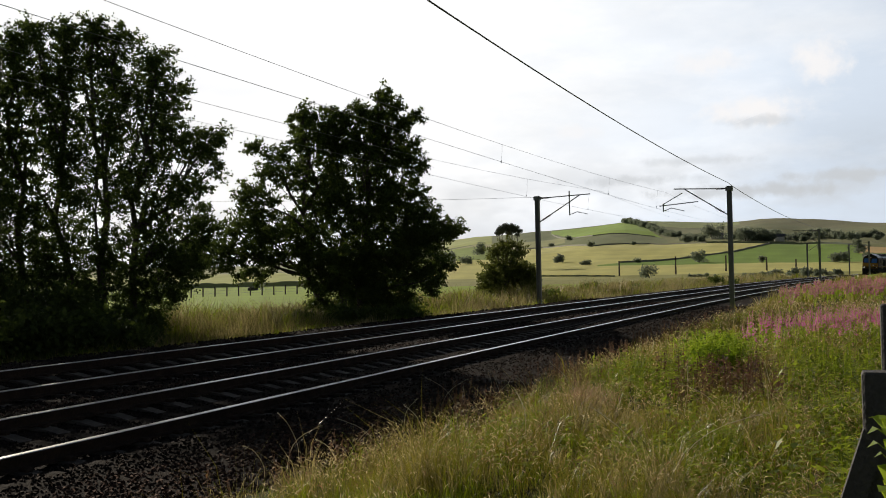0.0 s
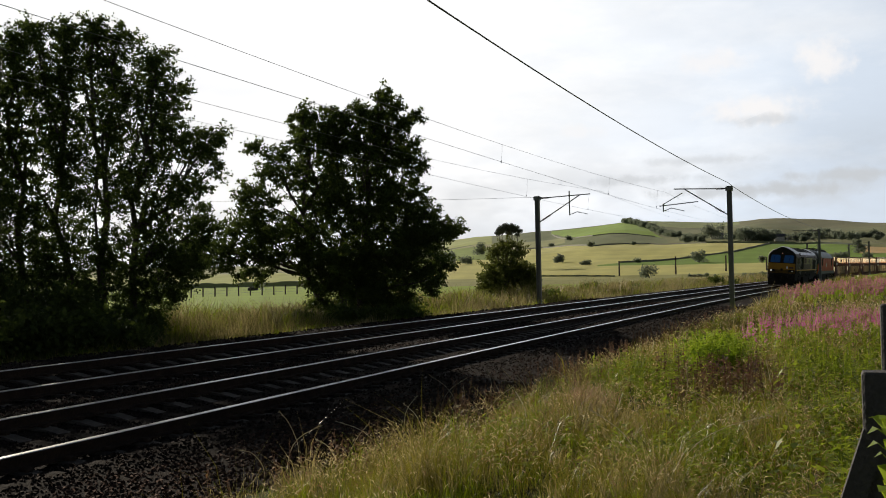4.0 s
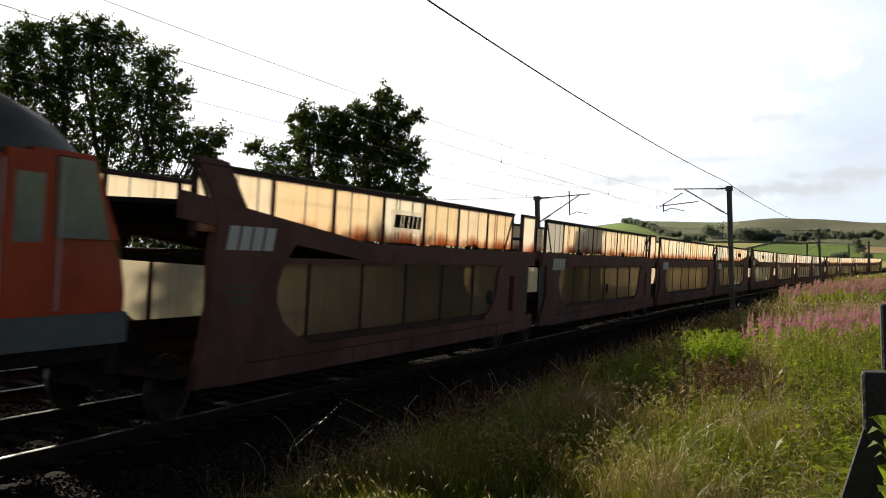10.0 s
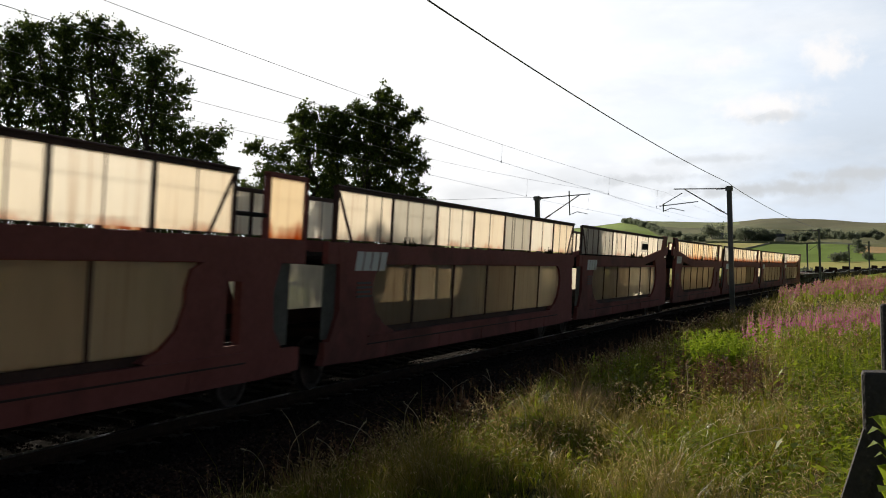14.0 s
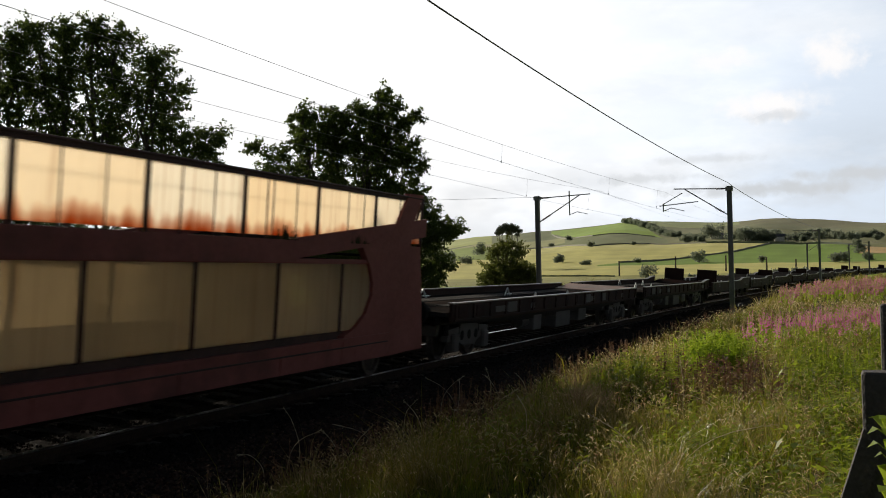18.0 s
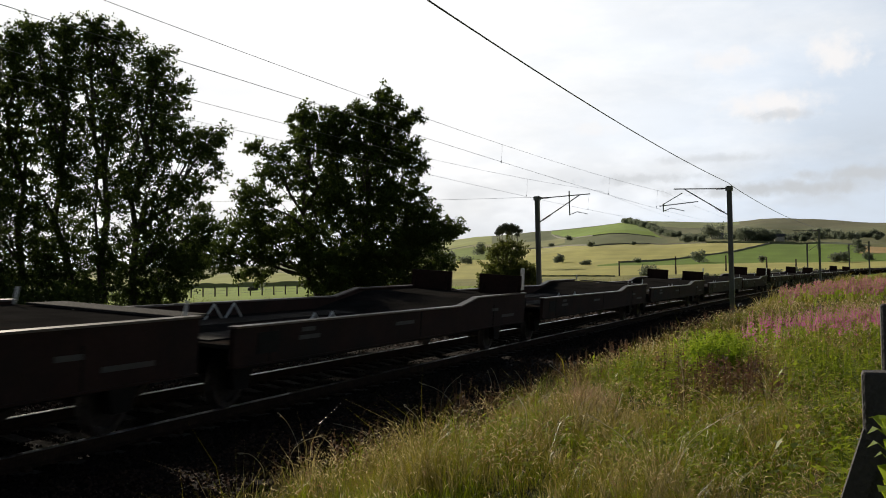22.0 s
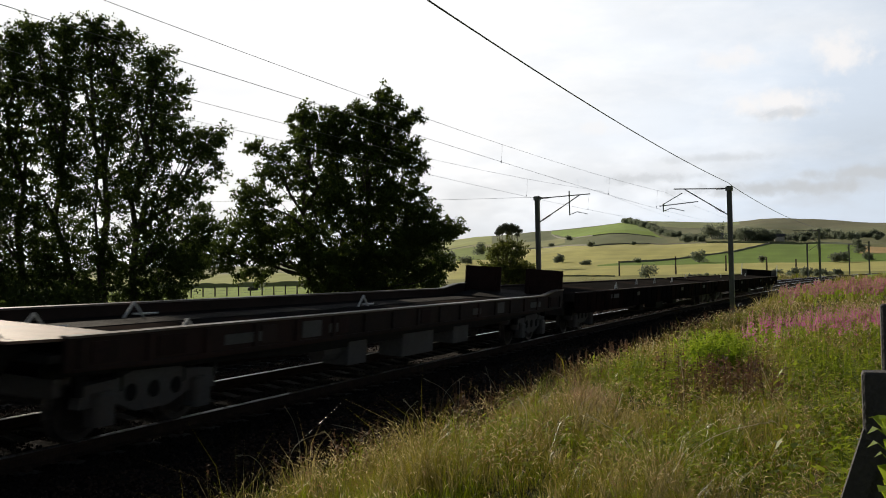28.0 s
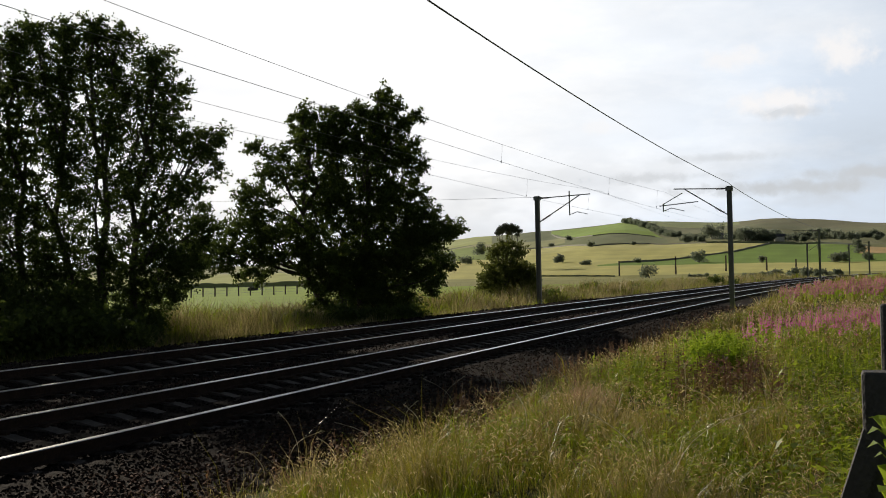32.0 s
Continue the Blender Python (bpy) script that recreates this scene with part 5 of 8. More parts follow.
        # upper sheets and posts
        xs0, xs1 = 0.35, L - (2.0 if panel_rear else 0.3)
        yt = SIDE - 0.03
        for k in range(posts):
            xa, xb = xs0 + (xs1 - xs0) * k / posts, xs0 + (xs1 - xs0) * (k + 1) / posts
            part("upper_sheet", Shape().box(0.012, xb - xa - 0.012, *sorted((yt * sy, (yt - 0.008) * sy)), 0, top - 2.34 - 0.06), M["new_sheet"] if (k == 0 and not horn_front and seed % 2) or (pale and rnd.random() < 0.1) else M["pale_sheet" if pale else "sheet"], ob, at=pose(xa, 0, 2.345))
            for f in ((0.5,), (0.32, 0.66), (0.28, 0.36, 0.68), (0.5, 0.78))[rnd.randrange(4)]:
                xr = xa + (xb - xa) * f
                part("thin_rib", Shape().box(xr - 0.009, xr + 0.009, *sorted(((yt + 0.008) * sy, (yt - 0.012) * sy)), 2.3, top - 0.04), M["carrier_steel"], ob)
            part("post", Shape().box(xa - 0.028, xa + 0.028, *sorted(((yt + 0.02) * sy, (yt - 0.05) * sy)), 2.28, top), M["carrier_steel"], ob)
        part("post", Shape().box(xs1 - 0.035, xs1 + 0.035, *sorted(((yt + 0.02) * sy, (yt - 0.05) * sy)), 2.28, top), M["carrier_steel"], ob)
        part("top_rail", Shape().box(xs0 - 0.06, xs1 + 0.06, *sorted(((yt + 0.025) * sy, (yt - 0.05) * sy)), top - 0.06, top), M["carrier_steel"], ob)
        part("top_tube", Shape().tube((xs0 - 0.06, (yt + 0.02) * sy, top), (xs1 + 0.06, (yt + 0.02) * sy, top), 0.022, None, 8), M["carrier_steel"], ob)
        for k in range(rnd.randrange(3)):
            moss(ob, rnd.uniform(xs0 + 1, xs1 - 1.5), (yt + 0.022) * sy, 2.3, rnd)
        for d, x0 in ((1, xs0), (-1, xs1)):
            part("brace", Shape().tube((x0 + d * 0.05, yt * sy, top - 0.1), (x0 + d * 0.55, yt * sy, 2.3), 0.028, None, 6), M["carrier_steel"], ob)
        if stva and sy < 0:
            # lettering and data as plain pale bars
            zl = 2.14 if horn_front else 1.88
            for k in range(4):
                part("lettering_bar", Shape().slab([(1.0 + 0.29 * k, zl), (1.23 + 0.29 * k, zl), (1.3 + 0.29 * k, zl + 0.3), (1.07 + 0.29 * k, zl + 0.3)], -SIDE - 0.016, -SIDE - 0.004), M["white_paint"], ob)
            for k in range(4):
                part("data_bar", Shape().box(1.1, 1.65 - 0.06 * (k % 2), -SIDE - 0.016, -SIDE - 0.004, 1.46 + 0.07 * k, 1.495 + 0.07 * k), M["pale_box"], ob)
        if wincar and sy < 0:
            sx = 6.6 if horn_front else 9.4
            bd = part("sign_board", Shape().box(sx - 0.66, sx + 0.66, -SIDE + 0.012, -SIDE + 0.022, 2.52, 2.9), M["board"], ob, "pale grey name board")
            for xa, w in ((-0.56, 0.24), (-0.27, 0.06), (-0.16, 0.17), (0.06, 0.14), (0.25, 0.15), (0.45, 0.12)):
                part("lettering_bar", Shape().slab([(sx + xa, 2.6), (sx + xa + w, 2.6), (sx + xa + w + 0.05, 2.82), (sx + xa + 0.05, 2.82)], -SIDE + 0.002, -SIDE + 0.012), M["black_void"], bd)
        if rnd.random() < 0.25 and sy < 0:
            x = rnd.uniform(3, L - 3)
            part("round_badge", Shape().tube((x, -SIDE + 0.02, 1.3), (x, -SIDE + 0.035, 1.3), 0.16, None, 14), M["dark_frame"], ob)
    part("lower_deck", Shape().box(0.2, L - 0.2, -SIDE + 0.1, SIDE - 0.1, 0.62, 0.7), M["deck"], ob, "worn steel loading deck")
    rise = 0.62
    dk = Shape().slab([(0.2, 2.02 + (rise if horn_front else 0)), (5.2, 2.02), (L - 5.2, 2.02), (L - 0.2, 2.02 + (rise if horn_rear else 0)), (L - 0.2, 2.08 + (rise if horn_rear else 0)), (L - 5.2, 2.08), (5.2, 2.08), (0.2, 2.08 + (rise if horn_front else 0))], -SIDE + 0.1, SIDE - 0.1)
    part("upper_deck", dk, M["deck"], ob, "worn perforated upper deck")
    for k in range(1, 8):
        x = L * k / 8
        part("crossbeam", Shape().box(x - 0.05, x + 0.05, -SIDE + 0.1, SIDE - 0.1, 1.9, 2.02), M["dark_frame"], ob)
    part("underframe", Shape().box(0.3, L - 0.3, -0.5, 0.5, 0.42, 0.62), M["dark_frame"], ob)
    for x in (0.9, L - 0.9):
        wheelset(ob, x, 0.4)
    if panel_rear:
        for sy in (-1, 1):
            part("gangway_panel", Shape().box(0, 0.98, *sorted((1.36 * sy, 1.35 * sy)), 0, 0.84), M["sheet"], ob, at=pose(L - 1.13, 0, 2.31))
            for a, b, c, d in ((L - 1.18, L - 1.12, 2.25, 3.16), (L - 0.15, L - 0.09, 2.25, 3.16), (L - 1.18, L - 0.09, 3.12, 3.18)):
                part("gangway_frame", Shape().box(a, b, *sorted((1.38 * sy, 1.3 * sy)), c, d), wb, ob)
            part("handrail", Shape().tube((L - 2.0, 1.35 * sy, 2.6), (L - 1.15, 1.35 * sy, 2.6), 0.03, None, 6), M["dark_frame"], ob)
        part("gangway_plate", Shape().box(L - 0.15, L + 0.55, -1.1, 1.1, 2.1, 2.16), M["deck"], ob)
    else:
        part("gangway_plate", Shape().box(L - 0.15, L + 0.35, -1.0, 1.0, 2.06, 2.1), M["deck"], ob)
    return ob


def top_line(L, z0, z1, run, ends):
    """Outline of a side's upper edge that steps up towards the rear, and if ends == 2 towards the front too."""
    pts = [(L - 0.15, z1), (L - run, z1 - 0.02), (L - run - 1.0, z0)]
    return pts + ([(run + 1.0, z0), (run, z1 - 0.02), (0.15, z1)] if ends == 2 else [(0.15, z0)])


def side_flat(length, seed, material, plates=False, lead=False, front=False):
    """A low car flat with solid side girders that step up towards the rear."""
    ob = thing("low_side_wagon", "low empty car flat with dusty side girders" if material == "wagon_grey" else "low empty car flat with rusty brown side girders", "railway wagon", "low side wagons")
    L = length
    wm = M[material]
    rnd = random.Random(seed)
    edge = top_line(L, 1.16, 1.33, 3.6, 1)
    for sy in (-1, 1):
        y0, y1 = sorted((SIDE * sy, (SIDE - 0.07) * sy))
        part("side_girder", Shape().slab([(0.15, 0.68), (L - 0.15, 0.68)] + edge, y0, y1), wm, ob)
        part("top_flange", Shape().slab(edge[::-1] + [(x, z + 0.025) for x, z in edge], *sorted(((SIDE + 0.03) * sy, (SIDE - 0.1) * sy))), M["flange_steel"], ob, "worn bare metal edge")
        part("bottom_flange", Shape().box(0.15, L - 0.15, *sorted(((SIDE + 0.025) * sy, (SIDE - 0.1) * sy)), 0.655, 0.68), wm, ob)
        for k in range(3):
            x = L * (0.08 + 0.38 * k) + rnd.uniform(-0.5, 0.5)
            part("side_seam", Shape().box(x - 0.014, x + 0.014, *sorted(((SIDE + 0.008) * sy, SIDE * sy)), 0.69, 1.14), M["dark_frame"], ob)
        if sy < 0:
            for x, w, z in ((L * 0.14, 0.62, 0.92), (L * 0.145, 0.4, 1.03), (L * 0.4, 0.8, 0.95), (L - 2.6, 0.42, 1.0), (L - 1.9, 0.9, 0.84)):
                part("data_bar", Shape().box(x, x + w, -SIDE - 0.008, -SIDE - 0.001, z, z + 0.06), M["bogie_grey"], ob)
            part("black_plate", Shape().box(0.7, 1.25, -SIDE - 0.009, -SIDE - 0.001, 0.8, 1.08), M["dark_frame"], ob)
    dk = Shape().slab([(0.1, 0.9), (L - 5.5, 0.9), (L - 3.2, 1.22), (L - 0.1, 1.25), (L - 0.1, 1.29), (L - 3.2, 1.27), (L - 5.5, 0.95), (0.1, 0.95)], -SIDE + 0.07, SIDE - 0.07)
    part("deck", dk, M["deck"], ob, "grey worn steel loading deck")
    for y in (-0.62, 0.62):
        part("wheel_track", Shape().box(0.3, L - 5.7, y - 0.3, y + 0.3, 0.951, 0.968), M["deck_worn"], ob, "worn bright wheel track")
    for k in range(2):
        x = rnd.uniform(2, L - 6)
        for sy in (-1, 1):
            part("wheel_chock", Shape().tube((x, 0.9 * sy, 0.96), (x + 0.25, 0.9 * sy, 1.2), 0.018, None, 5).tube((x + 0.5, 0.9 * sy, 0.96), (x + 0.25, 0.9 * sy, 1.2), 0.018, None, 5), M["white_paint"], ob, "pale tubular wheel chock")
    part("underframe", Shape().box(0.3, L - 0.3, -0.5, 0.5, 0.45, 0.66), M["dark_frame"], ob)
    for x in (1.0, L - 1.0):
        wheelset(ob, x, 0.38)
        for sy in (-1, 1):
            part("axle_guard", Shape().slab([(x - 0.3, 0.66), (x + 0.3, 0.66), (x + 0.16, 0.28), (x - 0.16, 0.28)], *sorted((0.9 * sy, 1.02 * sy))), M["dark_frame"], ob)
    part("brake_rod", Shape().tube((1.3, -0.75, 0.5), (L - 1.3, -0.75, 0.5), 0.025, None, 5), M["dark_frame"], ob)
    if lead or front:
        buffers(ob, 0.1, -1)
    if lead:
        end_plates(ob, 1.35, 1.18, "plate_red", 0.62)
    if plates:
        if seed != 87:
            end_plates(ob, L - 0.5, 1.32, "plate_red", 0.42)
        part("hoop", Shape().tube((L - 0.2, -1.3, 1.4), (L - 0.2, -1.3, 1.9), 0.025, None, 6).tube((L - 0.2, -1.3, 1.9), (L - 0.05, -1.3, 1.9), 0.025, None, 6).tube((L - 0.05, -1.3, 1.9), (L - 0.05, -1.3, 1.4), 0.025, None, 6), M["white_paint"], ob, "pale bent tube hoop")
        buffers(ob, L - 0.1, 1)
    else:
        part("gangway_plate", Shape().box(L - 0.2, L + 0.5, -1.1, 1.1, 1.3, 1.33), M["deck_worn"], ob, "bright worn crossing plate")
        for sy in (-1, 1):
            part("end_pin", Shape().tube((L - 0.25, 1.25 * sy, 1.3), (L - 0.2, 1.25 * sy, 1.52), 0.02, None, 5), M["white_paint"], ob)
    return ob


def end_plates(ob, x, z0, material, h):
    for sy in (-1, 1):
        part("end_plate", Shape().box(x, x + 0.05, *sorted((0.35 * sy, 1.38 * sy)), z0 - 0.35, z0 + h, 0.0), M[material], ob, "upright rusty end plate")
        for y in (0.45, 1.28):
            part("plate_stay", Shape().slab([(x - 0.25, z0 - 0.3), (x, z0 - 0.3), (x, z0 + h * 0.7)], *sorted((y * sy, (y + 0.03) * sy))), M[material], ob)


def bogie_flat(length, seed, material, plates=False, poles=False, flush=False, zb=0.84):
    """A flat wagon on bogies with low side boards."""
    ob = thing("bogie_flat_wagon", "empty flat wagon with low battered brown side boards" if not flush else "empty black flat wagon with rusty edges", "railway wagon", "bogie flat wagons")
    L = length
    wm = M[material]
    rnd = random.Random(seed)
    edge = [(L - 0.3, 1.22), (0.4, 1.22)] if flush else ([(L - 0.3, 1.34), (L - 1.1, 1.33), (L - 2.2, 1.22), (0.4, 1.22)] if plates or seed == 61 else [(L - 0.3, 1.22), (0.4, 1.22)])
    for sy in (-1, 1):
        y0, y1 = sorted((SIDE * sy, (SIDE - 0.06) * sy))
        part("side_board", Shape().slab([(0.4, zb + 0.04), (2.0, zb), (L - 2.0, zb), (L - 0.3, zb + 0.04)] + edge, y0, y1), wm, ob)
        part("top_flange", Shape().slab(edge[::-1] + [(x, z + 0.025) for x, z in edge], *sorted(((SIDE + 0.025) * sy, (SIDE - 0.1) * sy))), M["plate_red"] if flush else M["flange_steel"], ob, "worn edge")
        part("bottom_flange", Shape().box(0.5, L - 0.4, *sorted(((SIDE + 0.03) * sy, (SIDE - 0.08) * sy)), zb + 0.04, zb + 0.07), wm, ob)
        n = int(L / 1.1)
        for k in range(n + 1):
            x = 0.6 + (L - 1.2) * k / n
            part("stanchion", Shape().box(x - 0.05, x + 0.05, *sorted(((SIDE + 0.03) * sy, SIDE * sy)), zb + 0.07, 1.2), wm, ob)
            if not flush and sy < 0 and k < n and rnd.random() < 0.6:
                w = rnd.uniform(0.3, 0.7)
                part("side_patch", Shape().box(x + 0.15, x + 0.15 + w, -SIDE - 0.014, -SIDE - 0.002, zb + 0.1, 1.17), M[rnd.choice(("pale_box", "flat_brown", "plate_red", "wagon_grey"))], ob, "patched side board")
        part("solebar", Shape().slab([(0.4, 0.8), (L * 0.3, 0.66), (L * 0.7, 0.66), (L - 0.4, 0.8), (L - 0.4, 1.0), (0.4, 1.0)], *sorted((1.05 * sy, 1.15 * sy))), M["dark_frame"], ob)
        if sy < 0:
            for x, w in ((L * 0.16, 1.1), (L * 0.3, 0.5), (L * 0.62, 0.5), (L * 0.83, 0.9)):
                part("data_bar", Shape().box(x, x + w, -SIDE - 0.012, -SIDE - 0.001, 0.97, 1.1), M["bogie_grey"], ob)
    zd = 1.2 if flush else 1.06
    part("deck", Shape().box(0.2, L - 0.2, -SIDE + 0.06, SIDE - 0.06, 0.98, zd), M["deck"], ob, "dark worn steel loading deck")
    for y in (() if flush else (-0.62, 0.62)):
        part("wheel_track", Shape().box(2.2, L - 2.2, y - 0.28, y + 0.28, zd, zd + 0.012), M["deck_worn"], ob, "worn bright wheel track")
    part("deck_ramp", Shape().slab([(L - 1.7, zd + 0.006), (L + 0.25, 1.2), (L + 0.25, 1.23), (L - 1.7, zd + 0.03)], -1.2, 1.2), M["ramp_rust"] if seed == 60 else (M["wagon_black"] if flush or seed == 61 else M["deck_worn"]), ob, "worn chequered crossing plate")
    if seed == 65:
        part("deck_ramp", Shape().slab([(-0.3, 1.2), (1.6, 1.16), (1.6, 1.19), (-0.3, 1.23)], -1.3, 1.3), M["ramp_rust"], ob, "pinkish worn chequered crossing plate")
    for k in range(4):
        x = rnd.uniform(1.5, L - 2.5)
        y = rnd.choice((-1.05, 1.05, -0.3, 0.35))
        part("wheel_chock", Shape().tube((x, y, zd), (x + 0.22, y, zd + 0.22), 0.018, None, 5).tube((x + 0.45, y, zd), (x + 0.22, y, zd + 0.22), 0.018, None, 5).tube((x + 0.22, y, zd + 0.05), (x + 0.9, y + 0.1, zd + 0.03), 0.018, None, 5), M["white_paint"], ob, "pale tubular wheel chock")
    part("brake_cylinder", Shape().tube((L * 0.4, -0.9, 0.58), (L * 0.33, -0.9, 0.58), 0.15, None, 10), M["bogie_grey"], ob)
    for xa, w, z in ((L * 0.36, 0.7, 0.36), (L * 0.47, 1.5, 0.33), (L * 0.6, 0.9, 0.4)):
        part("equipment_box", Shape().box(xa, xa + w, -1.16, -0.7, z, 0.74, 0.02), M["pale_box"] if not flush else M["dark_frame"], ob, "pale weathered equipment box")
    for c in (2.2, L - 2.2):
        bo = bogie(ob, [c - 0.9, c + 0.9], 0.42, M["bogie_grey"], "wagon")
        for d in (-0.42, 0.0, 0.42):
            part("frame_opening", Shape().tube((c + d, -1.128, 0.52), (c + d, -1.121, 0.52), 0.1, None, 12), M["black_void"], bo)
    buffers(ob, 0.35, -1)
    if seed == 62:
        end_plates(ob, 0.45, 1.25, "plate_red", 0.62)
    if plates:
        if poles:
            part("end_bulkhead", Shape().box(L - 0.75, L - 0.7, -0.95, 0.95, 1.15, 1.68, 0.0), M["wagon_black"], ob, "dark upright end bulkhead")
            for sy in (-1, 1):
                part("end_plate", Shape().box(L - 0.8, L - 0.74, *sorted((0.95 * sy, 1.36 * sy)), 1.1, 1.7, 0.0), M["bogie_grey"], ob, "pale grey end plate")
        else:
            end_plates(ob, L - 0.35, 1.25, "plate_red", 0.6)
        buffers(ob, L - 0.3, 1)
    if poles:
        for sy in (-1, 1):
            part("end_pole", Shape().tube((L - 0.9, 1.37 * sy, 0.9), (L - 0.9, 1.37 * sy, 2.12), 0.03, None, 6), M["white_paint"], ob, "thin upright end pole")
        part("tail_lamp", Shape().box(L - 0.1, L, -0.2, -0.05, 1.25, 1.45, 0.02), M["cab_yellow"], ob)
    return ob


def place(ob, start, length, wheels=()):
    MOVING.append((ob, start, length))


def build_train():
    ob, L = diesel()
    place(ob, 0.0, L)
    ob, L = electric()
    place(ob, 21.35, L)
    # car carriers: three sets of four units
    units = ((40.5, 55.2, 1, 0, 1), (55.7, 71.1, 0, 0, 1), (71.6, 86.7, 0, 0, 0), (87.2, 101.7, 0, 1, 0),
             (102.7, 117.7, 1, 0, 1), (118.2, 133.7, 0, 0, 1), (134.2, 149.0, 0, 0, 0), (149.4, 163.6, 0, 1, 0),
             (164.7, 179.7, 1, 0, 1), (180.2, 197.9, 0, 0, 1), (198.4, 213.2, 0, 0, 0), (213.7, 228.2, 0, 1, 0))
    for k, (a, b, hf, hr, pr) in enumerate(units):
        ob = carrier(b - a, hf, hr, 40 + k, posts=7 if b - a < 14.9 else 8, wincar=k in (0, 3, 4, 7), panel_rear=pr == 1, brown="wagon_red" if k >= 4 else "wagon_brown", pale=4 <= k < 8)
        place(ob, a, b - a)
    for k, (a, b, pl) in enumerate(((229.3, 248.2, 0), (248.9, 265.6, 0), (384.4, 402.6, 0), (403.3, 421.0, 1), (422.0, 443.2, 0), (443.6, 463.4, 1))):
        place(bogie_flat(b - a, 60 + k, ("flat_brown", "flat_dark")[k >= 2], plates=pl), a, b - a)
    for k, (a, b, pl) in enumerate(((266.7, 282.5, 0), (283.1, 296.3, 1), (297.6, 311.3, 0), (311.8, 324.7, 1), (326.0, 339.8, 0), (340.4, 354.1, 1), (355.4, 368.7, 0), (369.2, 382.9, 1))):
        place(side_flat(b - a, 80 + k, ("wagon_grey", "flat_brown")[k in (2, 3, 4, 5, 7)], plates=pl, lead=k == 0, front=k in (2, 4, 6)), a, b - a)
    place(bogie_flat(28.9, 90, "wagon_black", flush=True, zb=0.62), 464.3, 28.9)
    place(bogie_flat(31.6, 91, "wagon_black", plates=True, poles=True, flush=True, zb=0.62), 493.8, 31.6)


build_train()


# ---------------------------------------------------------------- trees and bushes
RNG = np.random.default_rng(7)


def polar(h, r):
    """World point on the ground at a heading (degrees from +x) and a distance from the origin."""
    x, y = r * math.cos(radians(h)), r * math.sin(radians(h))
    return Vector((x, y, float(ground_z(x, y))))


def leaves(centres, radii, count, size, rng, squash=0.8, shell=0.5, clump=7, spread=0.35):
    """Leaf blades in clumps inside ellipsoid lobes. centres (n,3), radii (n,)."""
    w = radii ** 2
    k = rng.choice(len(radii), max(1, count // clump), p=w / w.sum())
    d = rng.normal(size=(len(k), 3))
    d /= np.linalg.norm(d, axis=1)[:, None]
    rad = 0.93 * radii[k] * (shell + (1 - shell) * rng.random(len(k)) ** 0.6) * (0.82 + 0.36 * rng.random(len(k)))
    p = centres[k] + d * rad[:, None] * np.array([1, 1, squash])
    # each clump is a spray of leaves along an outward, rising twig
    tw = d * 0.8 + rng.normal(size=d.shape) * 0.45 + np.array([0, 0, 0.35])
    tw /= np.linalg.norm(tw, axis=1)[:, None]
    along = np.repeat(tw * (spread * (0.7 + 1.8 * rng.random(len(k))))[:, None], clump, 0) * rng.random(len(k) * clump)[:, None]
    p = np.repeat(p, clump, 0) + along + rng.normal(size=(len(k) * clump, 3)) * spread * 0.4
    return blade_leaves(p, size, rng)


def blade_leaves(p, size, rng):
    """One small pointed leaf at every given place."""
    n = len(p)
    a = rng.normal(size=(n, 3))
    a /= np.linalg.norm(a, axis=1)[:, None]
    a[:, 2] -= 0.35
    a /= np.linalg.norm(a, axis=1)[:, None]
    b = np.cross(a, rng.normal(size=(n, 3)))
    b /= np.linalg.norm(b, axis=1)[:, None]
    s = size * (0.6 + 0.8 * rng.random(n))[:, None]
    v = np.stack([p, p + a * s * 0.5 + b * s * 0.32, p + a * s, p + a * s * 0.5 - b * s * 0.32], 1).reshape(-1, 3)
    f = np.arange(4 * n).reshape(-1, 4)
    return v, f


def limb(shape, p, q, r0, r1, rng, bend=0.12, n=4, sides=6):
    """A bent tapering branch."""
    p, q = Vector(p), Vector(q)
    pts = [p]
    L = (q - p).length
    for k in range(1, n):
        f = k / n
        pts.append(p.lerp(q, f) + Vector(rng.normal(size=3) * bend * L * 0.4 * math.sin(math.pi * f)) + Vector((0, 0, bend * L * math.sin(math.pi * f) * 0.5)))
    pts.append(q)
    rings = []
    for i, c in enumerate(pts):
        d = (pts[min(i + 1, n)] - pts[max(i - 1, 0)]).normalized()
        a = d.orthogonal().normalized()
        e = d.cross(a)
        r = r0 + (r1 - r0) * i / n
        rings.append([c + a * (r * math.cos(2 * math.pi * k / sides)) + e * (r * math.sin(2 * math.pi * k / sides)) for k in range(sides)])
    shape.sweep(rings)
    return pts


